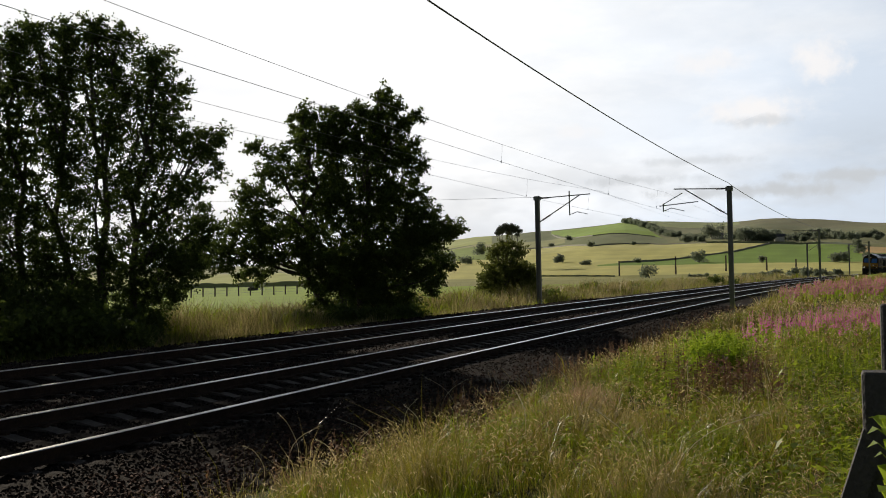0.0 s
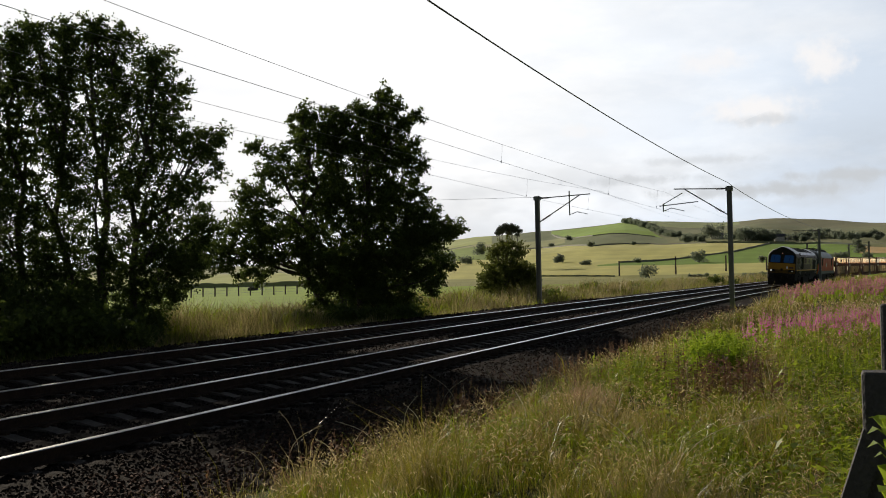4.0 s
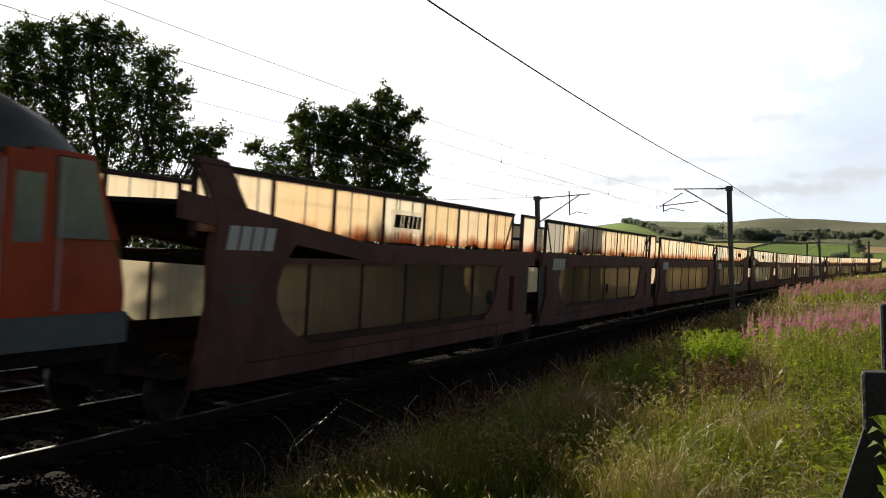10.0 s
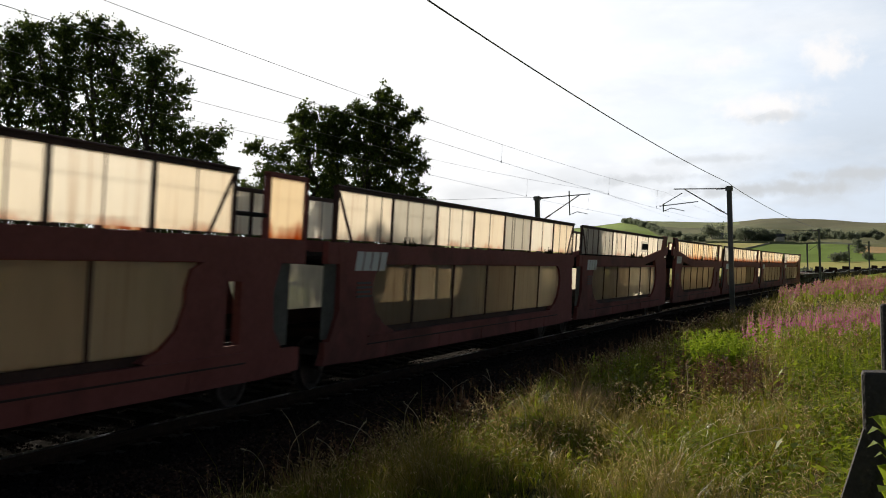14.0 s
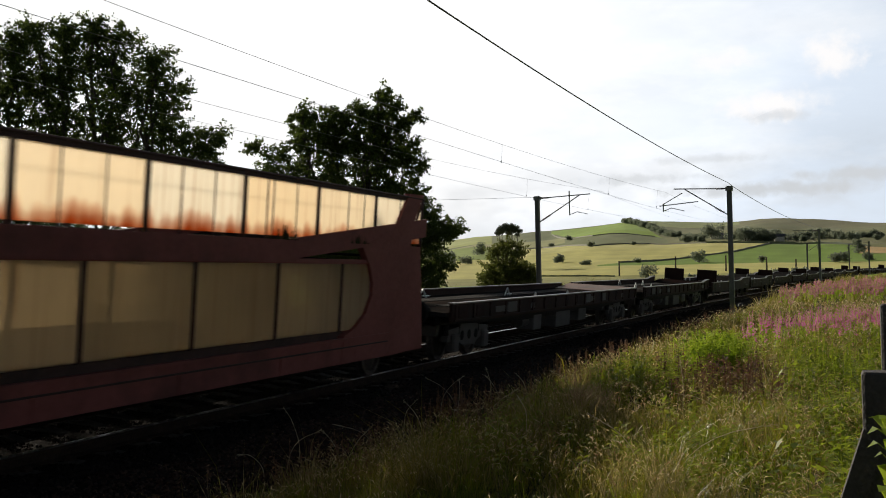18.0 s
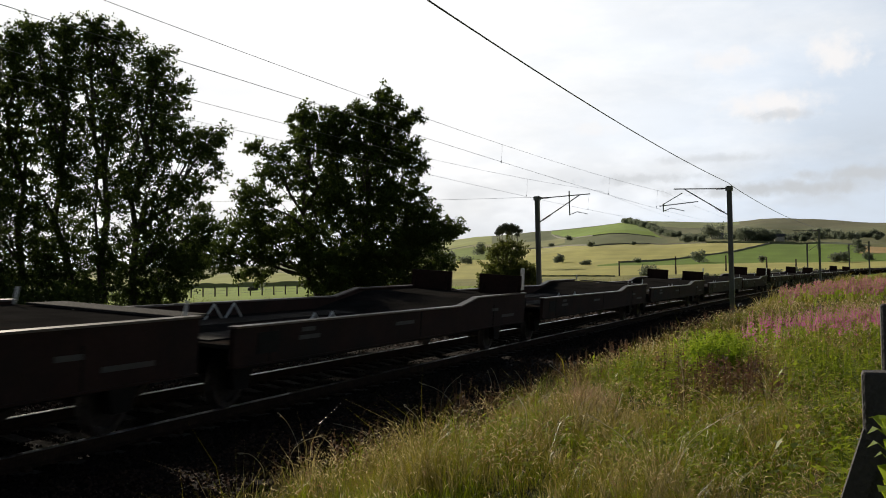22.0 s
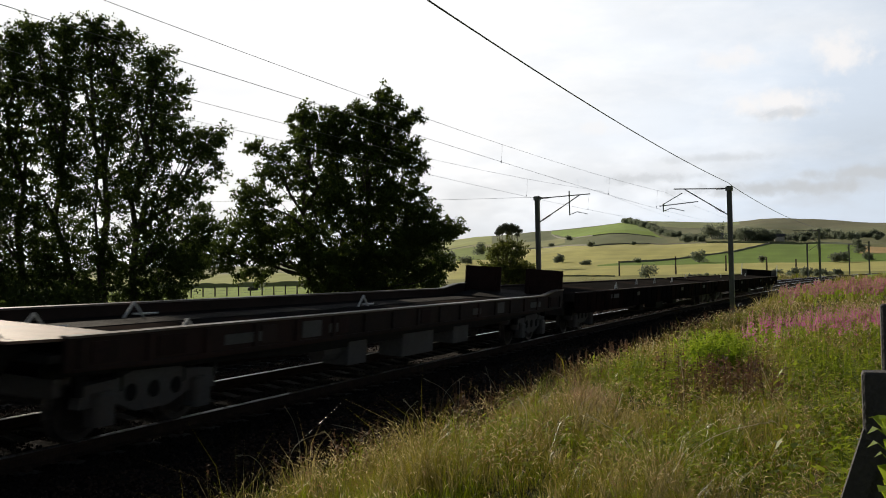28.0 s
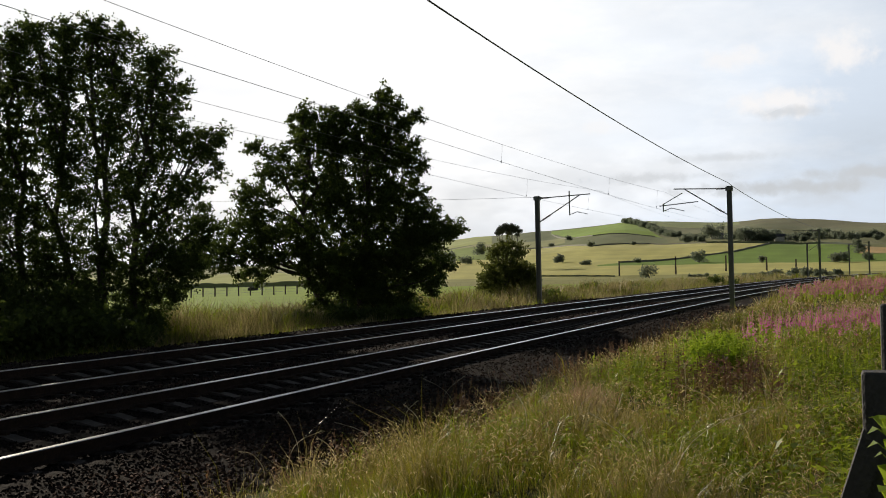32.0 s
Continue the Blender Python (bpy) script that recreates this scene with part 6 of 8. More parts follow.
def tree(name, base, h_view, lobes, stems, leaf_mat, count, size, seed, label, category="tree", clump=7, spread=0.3, shell=0.45, twigs=9, trunk_r=0.14, depth=0.8, fine=0, bough=0.6):
    """lobes: (across, depth, up, radius) in metres round the base, across the line of sight; stems: (across, depth) feet."""
    rng = np.random.default_rng(seed)
    ob = thing(name, label, category)
    ob.location = base
    ob.rotation_euler = (0, 0, radians(h_view) - math.pi / 2)   # local x across (to the right), y away
    lob = np.array(lobes, float)
    c, rad = lob[:, :3], lob[:, 3]
    if fine:
        # every mass of the crown carries flat sprays of leaves, most of them on its outside
        tilt = np.stack([np.zeros(len(c)), rad * depth, -0.16 * rad], 1)
        c2 = np.concatenate([c, c + tilt, c + tilt * np.array([1, -1, 1])])
        r2 = np.concatenate([rad * 1.06, rad, rad])
        many = np.maximum(5, (4.5 * (r2 / bough) ** 1.7).astype(int))
        j = np.repeat(np.arange(len(r2)), many)
        d = rng.normal(size=(len(j), 3))
        d /= np.linalg.norm(d, axis=1)[:, None]
        sub = c2[j] + d * (r2[j] * (0.3 + 0.7 * rng.random(len(j)) ** 0.5))[:, None]
        rho = bough * (0.5 + 0.75 * rng.random(len(j)))
        # a spray reaches outwards and droops, or stands up where it crowns the tree
        arm = d * np.array([1, 1, 0.55]) + rng.normal(size=d.shape) * 0.35 + np.array([0, 0, 0.12])
        arm /= np.linalg.norm(arm, axis=1)[:, None]
        per = max(8, int(count / len(j)))
        q = np.repeat(np.arange(len(j)), per)
        t = rng.random(len(q))
        pos = sub[q] + arm[q] * (rho[q] * (1.9 * t - 0.6))[:, None]
        pos += rng.normal(size=pos.shape) * (rho[q] * 0.44 * (1.1 - 0.75 * t))[:, None] * np.array([1, 1, 0.5])
        v, f = blade_leaves(pos, size, rng)
    else:
        # some depth to the crown: each lobe repeated nearer and farther
        c2 = np.concatenate([c, c + np.stack([rng.normal(size=len(c)) * 0.2, rad * depth, -0.1 * rad], 1), c - np.stack([rng.normal(size=len(c)) * 0.2, rad * depth, 0.1 * rad], 1)])
        r2 = np.concatenate([rad, rad * 0.8, rad * 0.8])
        v, f = leaves(c2, r2, count, size, rng, 0.85, shell, clump, spread)
    keep = v.reshape(-1, 4, 3)[:, :, 2].min(1) > 0.05
    f = f[keep]
    part("crown", mesh_np("crown", v, f, [leaf_mat]), None, ob)
    for k, (sx, sy) in enumerate(stems):
        near = sorted(range(len(lob)), key=lambda i: abs(lob[i][0] - sx) + 0.15 * rng.random())
        mine = [i for i in range(len(lob)) if min(range(len(stems)), key=lambda j: abs(stems[j][0] * 1.5 - lob[i][0])) == k] or [near[0]]
        top = max((lob[i] for i in mine), key=lambda l: l[2])
        sh = Shape()
        pts = limb(sh, (sx, sy, -0.2), (top[0] * 0.8 + sx * 0.2, top[1], top[2] + top[3] * 0.3), trunk_r, 0.025, rng, 0.06, 8, 8)
        part("trunk", sh, M["bark"], ob, "dark bare trunk", smooth=True)
        for i in mine:
            if twigs < 2:
                continue
            br = Shape()
            l = lob[i]
            start = min(pts, key=lambda p: abs(p.z - l[2] * 0.6))
            bp = limb(br, start, (l[0], l[1], l[2]), trunk_r * 0.45, 0.02, rng, 0.1, 4, 5)
            for _ in range(twigs):
                d = rng.normal(size=3)
                d /= np.linalg.norm(d)
                e = Vector((l[0], l[1], l[2])) + Vector(d * l[3] * 0.95)
                limb(br, bp[rng.integers(2, 5)], e, 0.018, 0.006, rng, 0.12, 3, 4)
            part("branch", br, M["bark"], ob)
    return ob


def px_lobes(rows, u0, m, v0):
    """Crown lobes drawn up on a plan: columns across, up and radius in plan units of m metres."""
    return [((u - u0) * m, (hash((u, v)) % 7 - 3) * 0.12, 2.0 + (v0 - v) * m, r * m) for u, v, r in rows]


ASH = [(70, 105, 62), (150, 88, 50), (225, 120, 52), (285, 160, 42), (30, 190, 85), (140, 190, 78), (235, 220, 66), (308, 245, 44), (352, 255, 28), (378, 238, 14), (55, 310, 82), (165, 315, 64), (255, 330, 58), (328, 340, 36), (372, 300, 14), (20, 425, 85), (112, 435, 66), (220, 440, 62), (300, 425, 56), (350, 405, 32), (-70, 180, 100), (-80, 330, 110), (-70, 470, 90), (60, 515, 60), (180, 510, 55), (275, 490, 52), (322, 468, 36), (250, 535, 40), (120, 540, 50), (0, 540, 60), (203, 66, 27), (158, 44, 22), (272, 104, 26), (110, 50, 20), (60, 62, 24), (22, 78, 26)]
SYC = [(556, 245, 40), (535, 208, 20), (588, 195, 14), (604, 238, 36), (645, 245, 42), (634, 196, 12), (676, 205, 28), (684, 172, 12), (702, 190, 10), (722, 218, 13), (742, 203, 6), (695, 262, 42), (735, 290, 22), (565, 322, 52), (492, 292, 28), (455, 264, 12), (640, 335, 70), (715, 350, 42), (745, 398, 38), (460, 352, 34), (440, 408, 38), (505, 418, 50), (592, 430, 64), (682, 432, 60), (772, 415, 34), (808, 408, 18), (720, 462, 44), (780, 472, 20), (452, 462, 34), (620, 488, 48), (392, 446, 30), (565, 478, 38), (690, 500, 42), (755, 500, 24), (640, 515, 36), (345, 450, 26)]
tree("ash_tree", polar(37.9, 34.0), 37.9, px_lobes(ASH, 170, 0.0174, 500), [(-0.9, 0.2), (0.1, 0), (0.9, -0.3), (-2.2, 0.5)], M["leaf_ash"], 235000, 0.084, 3, "tall dense ash tree with several dark trunks", fine=1, bough=0.25, depth=0.55)
tree("sycamore_tree", polar(25.8, 42.0), 25.8, px_lobes(SYC, 590, 0.0225, 492), [(-0.6, 0.1), (0.3, 0), (0.9, 0.2)], M["leaf_syc"], 165000, 0.105, 4, "broad dark sycamore tree with ragged wind-swept top", fine=1, bough=0.29, depth=0.6)
# two unseen trees left of the view, added to cast shade on the tracks
OAK = [(0, 0, 4, 2.2), (1.6, 0, 5.5, 2.0), (-1.5, 0, 6.0, 2.2), (0.2, 0, 8.3, 1.9), (2.2, 0, 3.0, 1.5), (-2.4, 0, 3.2, 1.8), (0.8, 0, 7.0, 2.0), (-0.8, 0, 2.2, 1.8)]
tree("shade_ash", polar(51.8, 31.0), 51.8, OAK, [(-0.5, 0), (0.6, 0)], M["leaf_ash"], 9000, 0.27, 6, "dense ash tree out of view, added to shade the track", spread=0.24, clump=8, shell=0.3)
tree("shade_ash", polar(59.0, 29.0), 59.0, OAK, [(-0.4, 0), (0.7, 0)], M["leaf_ash"], 8000, 0.28, 8, "dense ash tree out of view, added to shade the track", spread=0.24, clump=8, shell=0.3)
HAW = [(898, 462, 32), (872, 478, 24), (922, 476, 26), (895, 502, 32), (880, 436, 13), (900, 424, 10), (920, 438, 13), (938, 484, 14), (858, 492, 14), (928, 505, 20), (868, 508, 18)]
tree("hawthorn_bush", polar(16.5, 64.0), 16.5, px_lobes(HAW, 895, 0.0335, 480), [(0.0, 0)], M["leaf_thorn"], 26000, 0.12, 5, "round green hawthorn bush beside the mast", "bush", fine=1, bough=0.34, depth=0.6)


def bush(name, h, r, w, ht, count, seed, label, mat="leaf_ash", size=0.14):
    rng = np.random.default_rng(seed)
    lobes = [(rng.uniform(-w, w) * 0.7, rng.uniform(-0.5, 0.5), ht * rng.uniform(0.25, 0.7), ht * rng.uniform(0.3, 0.45)) for _ in range(6)]
    return tree(name, polar(h, r), h, lobes, [(0.0, 0)], M[mat], count, size, seed, label, "bush", spread=0.16, shell=0.3, twigs=4, trunk_r=0.05, depth=0.6)


k = 0
for h, r, w, ht in ((42.5, 25, 1.6, 1.3), (40.8, 26, 1.6, 1.3), (39.2, 27, 1.6, 1.2), (37.6, 28.5, 1.4, 1.0), (44.5, 27, 2.5, 2.2), (41.0, 30, 2.2, 2.2), (38.5, 31, 2.0, 1.8), (36.4, 28.5, 0.9, 0.8),
                    (27.2, 38, 1.2, 0.7), (25.8, 38.5, 1.5, 0.8), (24.3, 39, 1.5, 0.8), (22.8, 40, 1.3, 0.7), (25.0, 42, 2.2, 1.2), (23.2, 43, 1.8, 1.1)):
    bush("bramble_bush", h, r, w, ht, 4200, 100 + k, "low dark bramble bush under the trees", "leaf_ash" if k % 2 else "leaf_syc")
    k += 1
for h, r, w, ht in ((14.3, 66, 1.2, 0.8), (5.0, 118, 1.6, 1.7), (11.4, 84, 1.6, 1.1), (9.6, 92, 1.3, 0.9)):
    bush("scrub_bush", h, r, w, ht, 1800, 140 + k, "grey-green scrub bush on the verge", "leaf_syc", 0.16)
    k += 1


# far trees, bushes and hedges on the fields and hill
def far_tree(h, r, w, ht, seed, label, trunk=0.05):
    rng = np.random.default_rng(seed)
    n = 8
    lobes = [(rng.uniform(-w, w) * 0.36, rng.uniform(-w, w) * 0.2, ht * rng.uniform(trunk + 0.1, 0.75), min(w * 0.31, ht * 0.34) * rng.uniform(0.75, 1.15)) for _ in range(n)]
    s = max(0.35, r * 0.0013)
    return tree("field_tree", polar(h, r), h, lobes, [(0.0, 0)], M["leaf_hazed"], int(min(1300, 260 + 16 * (w * ht) / (s * s))), s, seed, label, "tree", clump=5, spread=s * 0.5, shell=0.35, twigs=1, trunk_r=max(0.2, r * 0.0004), depth=0.5)


def u2h(u):
    return 19.855 - math.degrees(math.atan((u - 784) / 1855.94))


k = 300
for u, r, w, ht, lab in ((985, 530, 7.5, 4.8, "dark hedgerow tree in the hay field"), (1035, 476, 4.6, 2.6, "low dark bush in the hay field"), (1236, 474, 8.0, 5.6, "round dark tree beside a field wall"), (1148, 330, 5.0, 4.8, "pointed dark thorn bush by the railway field"),
                         (1129, 482, 3.4, 2.3, "small thin field tree"), (1010, 1120, 8.5, 5, "lone dark tree on the green hillside"), (1047, 740, 3.8, 3.6, "small tree on a field wall"), (1122, 775, 3.4, 2.2, "small bush on a field wall"), (1348, 452, 1.8, 3.2, "slim young field tree"),
                         (976, 900, 4, 3.5, "small tree on a field wall"), (1478, 450, 5.5, 5.0, "dark clump tree beyond the line"), (1496, 455, 5.5, 4.4, "dark clump tree beyond the line"), (1519, 560, 7.0, 8.5, "tall dark tree beyond the line"), (1536, 470, 4.5, 3.6, "dark clump tree beyond the line"),
                         (815, 560, 15, 5.0, "dark hedgerow tree behind the sycamore"), (845, 720, 9, 9, "dark hedgerow tree by the fields"), (790, 640, 11, 6, "dark hedgerow tree behind the sycamore")):
    far_tree(u2h(u), r, w, ht, k, lab)
    k += 1
# a domed clump of pines that stands up against the sky on bare trunks
PINE = [(-3.6, 0, 17.6, 2.2), (-1.6, 0, 18.6, 2.4), (0.8, 0, 18.6, 2.4), (3.0, 0, 18.0, 2.0), (4.8, 0, 17.0, 1.2), (-4.8, 0, 16.4, 1.4), (0.5, 0, 16.8, 1.9), (3.8, 0, 15.4, 0.9)]
tree("pine_clump", polar(16.25, 470.0), 16.25, PINE, [(-2.6, 0), (-0.9, 0.6), (1.1, 0), (3.2, 0.4)], M["leaf_pine"], 9000, 0.5, 77, "tall domed clump of dark pines above the bush", spread=0.3, shell=0.25, twigs=2, trunk_r=0.3, depth=0.6)
rr = random.Random(5)
VILLAGE = ((1208, 1250, 8, 4.6, 6.5), (1258, 1272, 2, 11, 12.5), (1282, 1300, 3, 4.5, 6), (1306, 1348, 8, 7.5, 10.5), (1300, 1350, 6, 4, 5.5), (1352, 1372, 4, 6.5, 9), (1376, 1412, 7, 4, 6), (1412, 1440, 5, 4.5, 7), (1442, 1462, 4, 6.5, 9), (1464, 1560, 16, 4, 6.5))
for ua, ub, n, ha, hb in VILLAGE:          # trees round the village
    for i in range(n):
        u = ua + (ub - ua) * (i + 0.5) / n + rr.uniform(-2, 2)
        ht = rr.uniform(ha, hb)
        far_tree(u2h(u), rr.uniform(790, 900), ht * rr.uniform(0.9, 1.4), ht, k, "grey-green village tree among houses")
        k += 1
for i in range(26):          # wood strip down the hill
    f = i / 25
    far_tree(9.95 - 2.55 * f + rr.uniform(-0.1, 0.1), 1690 - 560 * f + rr.uniform(-20, 20), 13, 8 - 1.5 * f, k, "dark tree of a narrow hill wood", 0.1)
    k += 1


def wall_run(a, b, h0, n, mat, label, name="field_wall", wid=0.7):
    """A low wall or hedge over the ground between two (heading, distance) places."""
    rng = np.random.default_rng(int(a[1]))
    rings = []
    pa, pb = polar(*a), polar(*b)
    for i in range(n + 1):
        x, y = pa.x + (pb.x - pa.x) * i / n, pa.y + (pb.y - pa.y) * i / n
        z = float(ground_z(x, y))
        hh = h0 * (0.8 + 0.4 * rng.random())
        d = (pb - pa).normalized()
        ox, oy = -d.y * wid, d.x * wid
        rings.append([(x - ox, y - oy, z - 0.3), (x + ox, y + oy, z - 0.3), (x + ox * 0.6, y + oy * 0.6, z + hh), (x - ox * 0.6, y - oy * 0.6, z + hh)])
    return tagged(part(name, Shape().sweep(rings), M[mat]), label, "wall" if mat == "dry_wall" else "hedge")


def wall_line(places, h0, mat, label, name="field_wall"):
    for p, q in zip(places[:-1], places[1:]):
        wall_run(p, q, h0, 14, mat, label, name, 0.45)


wall_line([(10.3, 485), (8.7, 500), (6.35, 545), (4.3, 595), (3.0, 680), (2.5, 740)], 0.75, "dry_wall", "dry-stone wall climbing between two fields")
wall_line([(h, float(hay_wall(h))) for h in (15.2, 14.4, 13.0, 11.7, 10.2, 8.7, 7.2, 5.75)], 0.9, "dry_wall", "dry-stone wall along the top of the hay field")
wall_line([(h, float(hay_wall(h))) for h in (5.75, 4.3, 2.9, 1.5, 0.1, -1.2, -2.3)], 1.2, "leaf_hazed", "clipped dark hedge along the top of the green field", "field_hedge")
wall_line([(14.5, 376), (12.6, 370), (10.6, 362)], 0.5, "leaf_hazed", "low dark hedge along the lower edge of the hay", "field_hedge")
wall_line([(13.9, 1600), (13.2, 1300), (12.7, 1180)], 1.3, "dry_wall", "dry-stone wall up the hillside")
wall_line([(12.6, 1240), (11.7, 1117), (10.0, 1128), (8.4, 1120)], 0.9, "dry_wall", "dry-stone wall under the green hill field")
wall_run((36, 300), (20, 310), 1.2, 60, "leaf_hazed", "low dark hedge behind the pasture", "field_hedge")
for h, r, w, ht in ((2.75, 292, 2.6, 1.5), (2.0, 285, 3.2, 2.0), (1.3, 280, 3.6, 2.4), (0.6, 275, 3.4, 2.2), (-0.1, 270, 3.0, 2.0), (3.6, 300, 2.4, 1.0), (6.3, 330, 3.0, 0.9), (5.7, 336, 3.2, 1.0), (-0.8, 262, 3.0, 1.8)):
    bush("gorse_bush", h, r, w, ht, 900, k, "dark rough gorse clump along the field edge", "leaf_hazed", 0.4)
    k += 1


def house(h, r, w, d, ht, turn, label):
    p = polar(h, r)
    ob = thing("house", label, "house")
    ob.matrix_basis = Matrix.Translation(p) @ Matrix.Rotation(radians(turn), 4, "Z")
    part("wall", Shape().box(-w / 2, w / 2, -d / 2, d / 2, -1, ht).slab([(-w / 2, ht), (w / 2, ht), (w / 2, ht + 0.01), (-w / 2, ht + 0.01)], -d / 2, d / 2), M["house_white"], ob)
    e = 0.4
    part("roof", Shape().add([(-w / 2 - e, -d / 2 - e, ht - 0.2), (w / 2 + e, -d / 2 - e, ht - 0.2), (w / 2 + e, 0, ht + d * 0.4), (-w / 2 - e, 0, ht + d * 0.4), (-w / 2 - e, d / 2 + e, ht - 0.2), (w / 2 + e, d / 2 + e, ht - 0.2)], [(0, 1, 2, 3), (3, 2, 5, 4), (0, 3, 4), (1, 5, 2), (0, 4, 5, 1)]), M["slate"], ob, "grey slate roof")
    part("chimney", Shape().box(w / 2 - 1.2, w / 2 - 0.4, -0.4, 0.4, ht + d * 0.2, ht + d * 0.4 + 1.2), M["dry_wall"], ob)
    for x in (-w / 4, w / 4):
        part("window", Shape().box(x - 0.5, x + 0.5, -d / 2 - 0.04, -d / 2 + 0.02, ht * 0.35, ht * 0.75), M["glass"], ob)


house(u2h(1270), 860, 9, 5, 2.6, 100, "long farmhouse with a dark slate roof")
house(u2h(1322), 800, 6, 5, 3.5, 80, "small white cottage among the village trees")
house(u2h(1380), 810, 7, 5, 3.5, 95, "stone house among the village trees")


def pole(h, r, ht, label):
    ob = thing("wooden_pole", label, "pole", "field poles")
    ob.location = polar(h, r)
    part("shaft", Shape().tube((0, 0, -0.3), (0, 0, ht), 0.3 * r / 370, 0.24 * r / 370, 6), M["bark"], ob)
    part("cap", Shape().tube((0, 0, ht), (0, 0, ht + 0.15), 0.26 * r / 370, 0.1, 6), M["bark"], ob)


for u, r, ht in ((1095, 365, 5.0), (1195, 370, 6.0), (1284, 385, 5.5), (1356, 385, 4.5), (1408, 380, 4.0)):
    pole(u2h(u), r, ht, "weathered wooden pole standing in the field")


# pasture fence and cattle
def pasture():
    fe = thing("pasture_fence", "weathered post and wire fence round the pasture", "fence")
    pts = []
    for i in range(16):
        h = 36.5 - i * 0.62
        pts.append(polar(h, 132 + 0.8 * i))
    for i, p in enumerate(pts):
        part("fence_post", Shape().tube(p + Vector((0, 0, -0.2)), p + Vector((0.02 * (i % 3), 0, 1.15 + 0.12 * (i % 2))), 0.1, 0.09, 6), M["bark"], fe)
    for z in (0.4, 0.75, 1.05):
        sh = Shape()
        for a, b in zip(pts[:-1], pts[1:]):
            sh.tube(a + Vector((0, 0, z)), b + Vector((0, 0, z)), 0.012, None, 4)
        part("fence_wire", sh, M["wire"], fe)
    for u, r, mat, lying in ((447, 205, "hide_black", True), (463, 200, "hide_white", False)):
        cow = thing("cow", "black cow lying in the pasture" if lying else "pale cow standing in the pasture", "cow")
        cow.matrix_basis = Matrix.Translation(polar(u2h(u), r)) @ Matrix.Rotation(radians(-55 if lying else 20), 4, "Z")
        z0 = -0.15 if lying else 0.6
        body = Shape().sweep([[(x, w * math.cos(a), z0 + hh + hh * math.sin(a)) for a in np.linspace(0, 6.283, 9)[:-1]] for x, w, hh in ((-1.05, 0.15, 0.3), (-0.9, 0.32, 0.38), (-0.4, 0.38, 0.42), (0.3, 0.38, 0.42), (0.7, 0.3, 0.38), (0.95, 0.18, 0.36))])
        part("body", body, M[mat], cow, smooth=True)
        part("head", Shape().sweep([[(x, w * math.cos(a), z + w * math.sin(a)) for a in np.linspace(0, 6.283, 7)[:-1]] for x, w, z in ((0.9, 0.18, z0 + 0.75), (1.25, 0.17, z0 + 0.8), (1.6, 0.1, z0 + 0.55))]), M[mat], cow, smooth=True)
        for x in (-0.75, 0.6):
            for y in (-0.2, 0.2):
                part("leg", Shape().tube((x, y, z0 + 0.3), (x, y, 0.0), 0.09, 0.06, 6), M[mat], cow)


pasture()


# ---------------------------------------------------------------- grass and flowers
def blades(px, py, height, width, lean, rng, bend=0.5, wind=(-0.55, -0.25)):
    """Bent tapering blades, three triangles each, at the given places."""
    n = len(px)
    pz = ground_z(px, py) - 0.02
    az = rng.random(n) * 2 * math.pi
    dx, dy = np.cos(az), np.sin(az)
    ln = lean * (0.3 + rng.random(n))
    ox = dx * ln * height + wind[0] * height * bend * rng.random(n)
    oy = dy * ln * height + wind[1] * height * bend * rng.random(n)
    fa = rng.random(n) * math.pi
    wx, wy = np.cos(fa) * width / 2, np.sin(fa) * width / 2
    b0 = np.stack([px - wx, py - wy, pz], 1)
    b1 = np.stack([px + wx, py + wy, pz], 1)
    mx_, my_ = px + ox * 0.35, py + oy * 0.35
    m0 = np.stack([mx_ - wx * 0.8, my_ - wy * 0.8, pz + height * 0.6], 1)
    m1 = np.stack([mx_ + wx * 0.8, my_ + wy * 0.8, pz + height * 0.6], 1)
    tp = np.stack([px + ox, py + oy, pz + height * (0.95 - 0.15 * rng.random(n))], 1)
    v = np.stack([b0, b1, m0, m1, tp], 1).reshape(-1, 3)
    i = np.arange(n)[:, None] * 5
    f = np.concatenate([i + [0, 1, 3], i + [0, 3, 2], i + [2, 3, 4]], 0)
    return v, f


def scatter(n, r0, r1, h0, h1, lat0, lat1, rng, power=1.0, tuft=0.0, k=1):
    """Places on the ground seen from the camera's corner of the meadow, denser close by."""
    u = rng.random(n * 3)
    if power == 0:
        r = r0 * (r1 / r0) ** u
    else:
        r = (r0 ** power + u * (r1 ** power - r0 ** power)) ** (1 / power)
    h = np.radians(h0 + (h1 - h0) * rng.random(n * 3))
    x, y = r * np.cos(h), r * np.sin(h)
    lat = (y - line_y(x)) * np.cos(np.arctan(line_dy(x)))
    edge = 0.5 * np.sin(x * 0.9 + 1) + 0.3 * np.sin(x * 2.3)
    ok = (lat > lat0 + 0.25 * edge) & (lat < lat1 + 0.25 * edge)
    x, y = x[ok][:n], y[ok][:n]
    if k > 1:
        x = np.repeat(x, k) + rng.normal(size=len(x) * k) * tuft
        y = np.repeat(y, k) + rng.normal(size=len(y) * k) * tuft
    return x, y


def patchy(x, y, s, seed):
    """A slow random field, 0..1."""
    rng = np.random.default_rng(seed)
    t = np.zeros_like(x)
    for _ in range(5):
        a, b, c = rng.normal(size=2) / s, rng.random() * 6.28, 0
        t += np.sin(x * a[0] * 3 + y * a[1] * 3 + b)
    return 0.5 + t / 5.5


def grass_object(name, x, y, height, width, lean, mat, label, rng, bend=0.5, category="grass"):
    v, f = blades(x, y, height, width, lean, rng, bend)
    ob = new(name, mesh_np(name, v, f, [M[mat]]))
    return tagged(ob, label, category, kind="stuff")


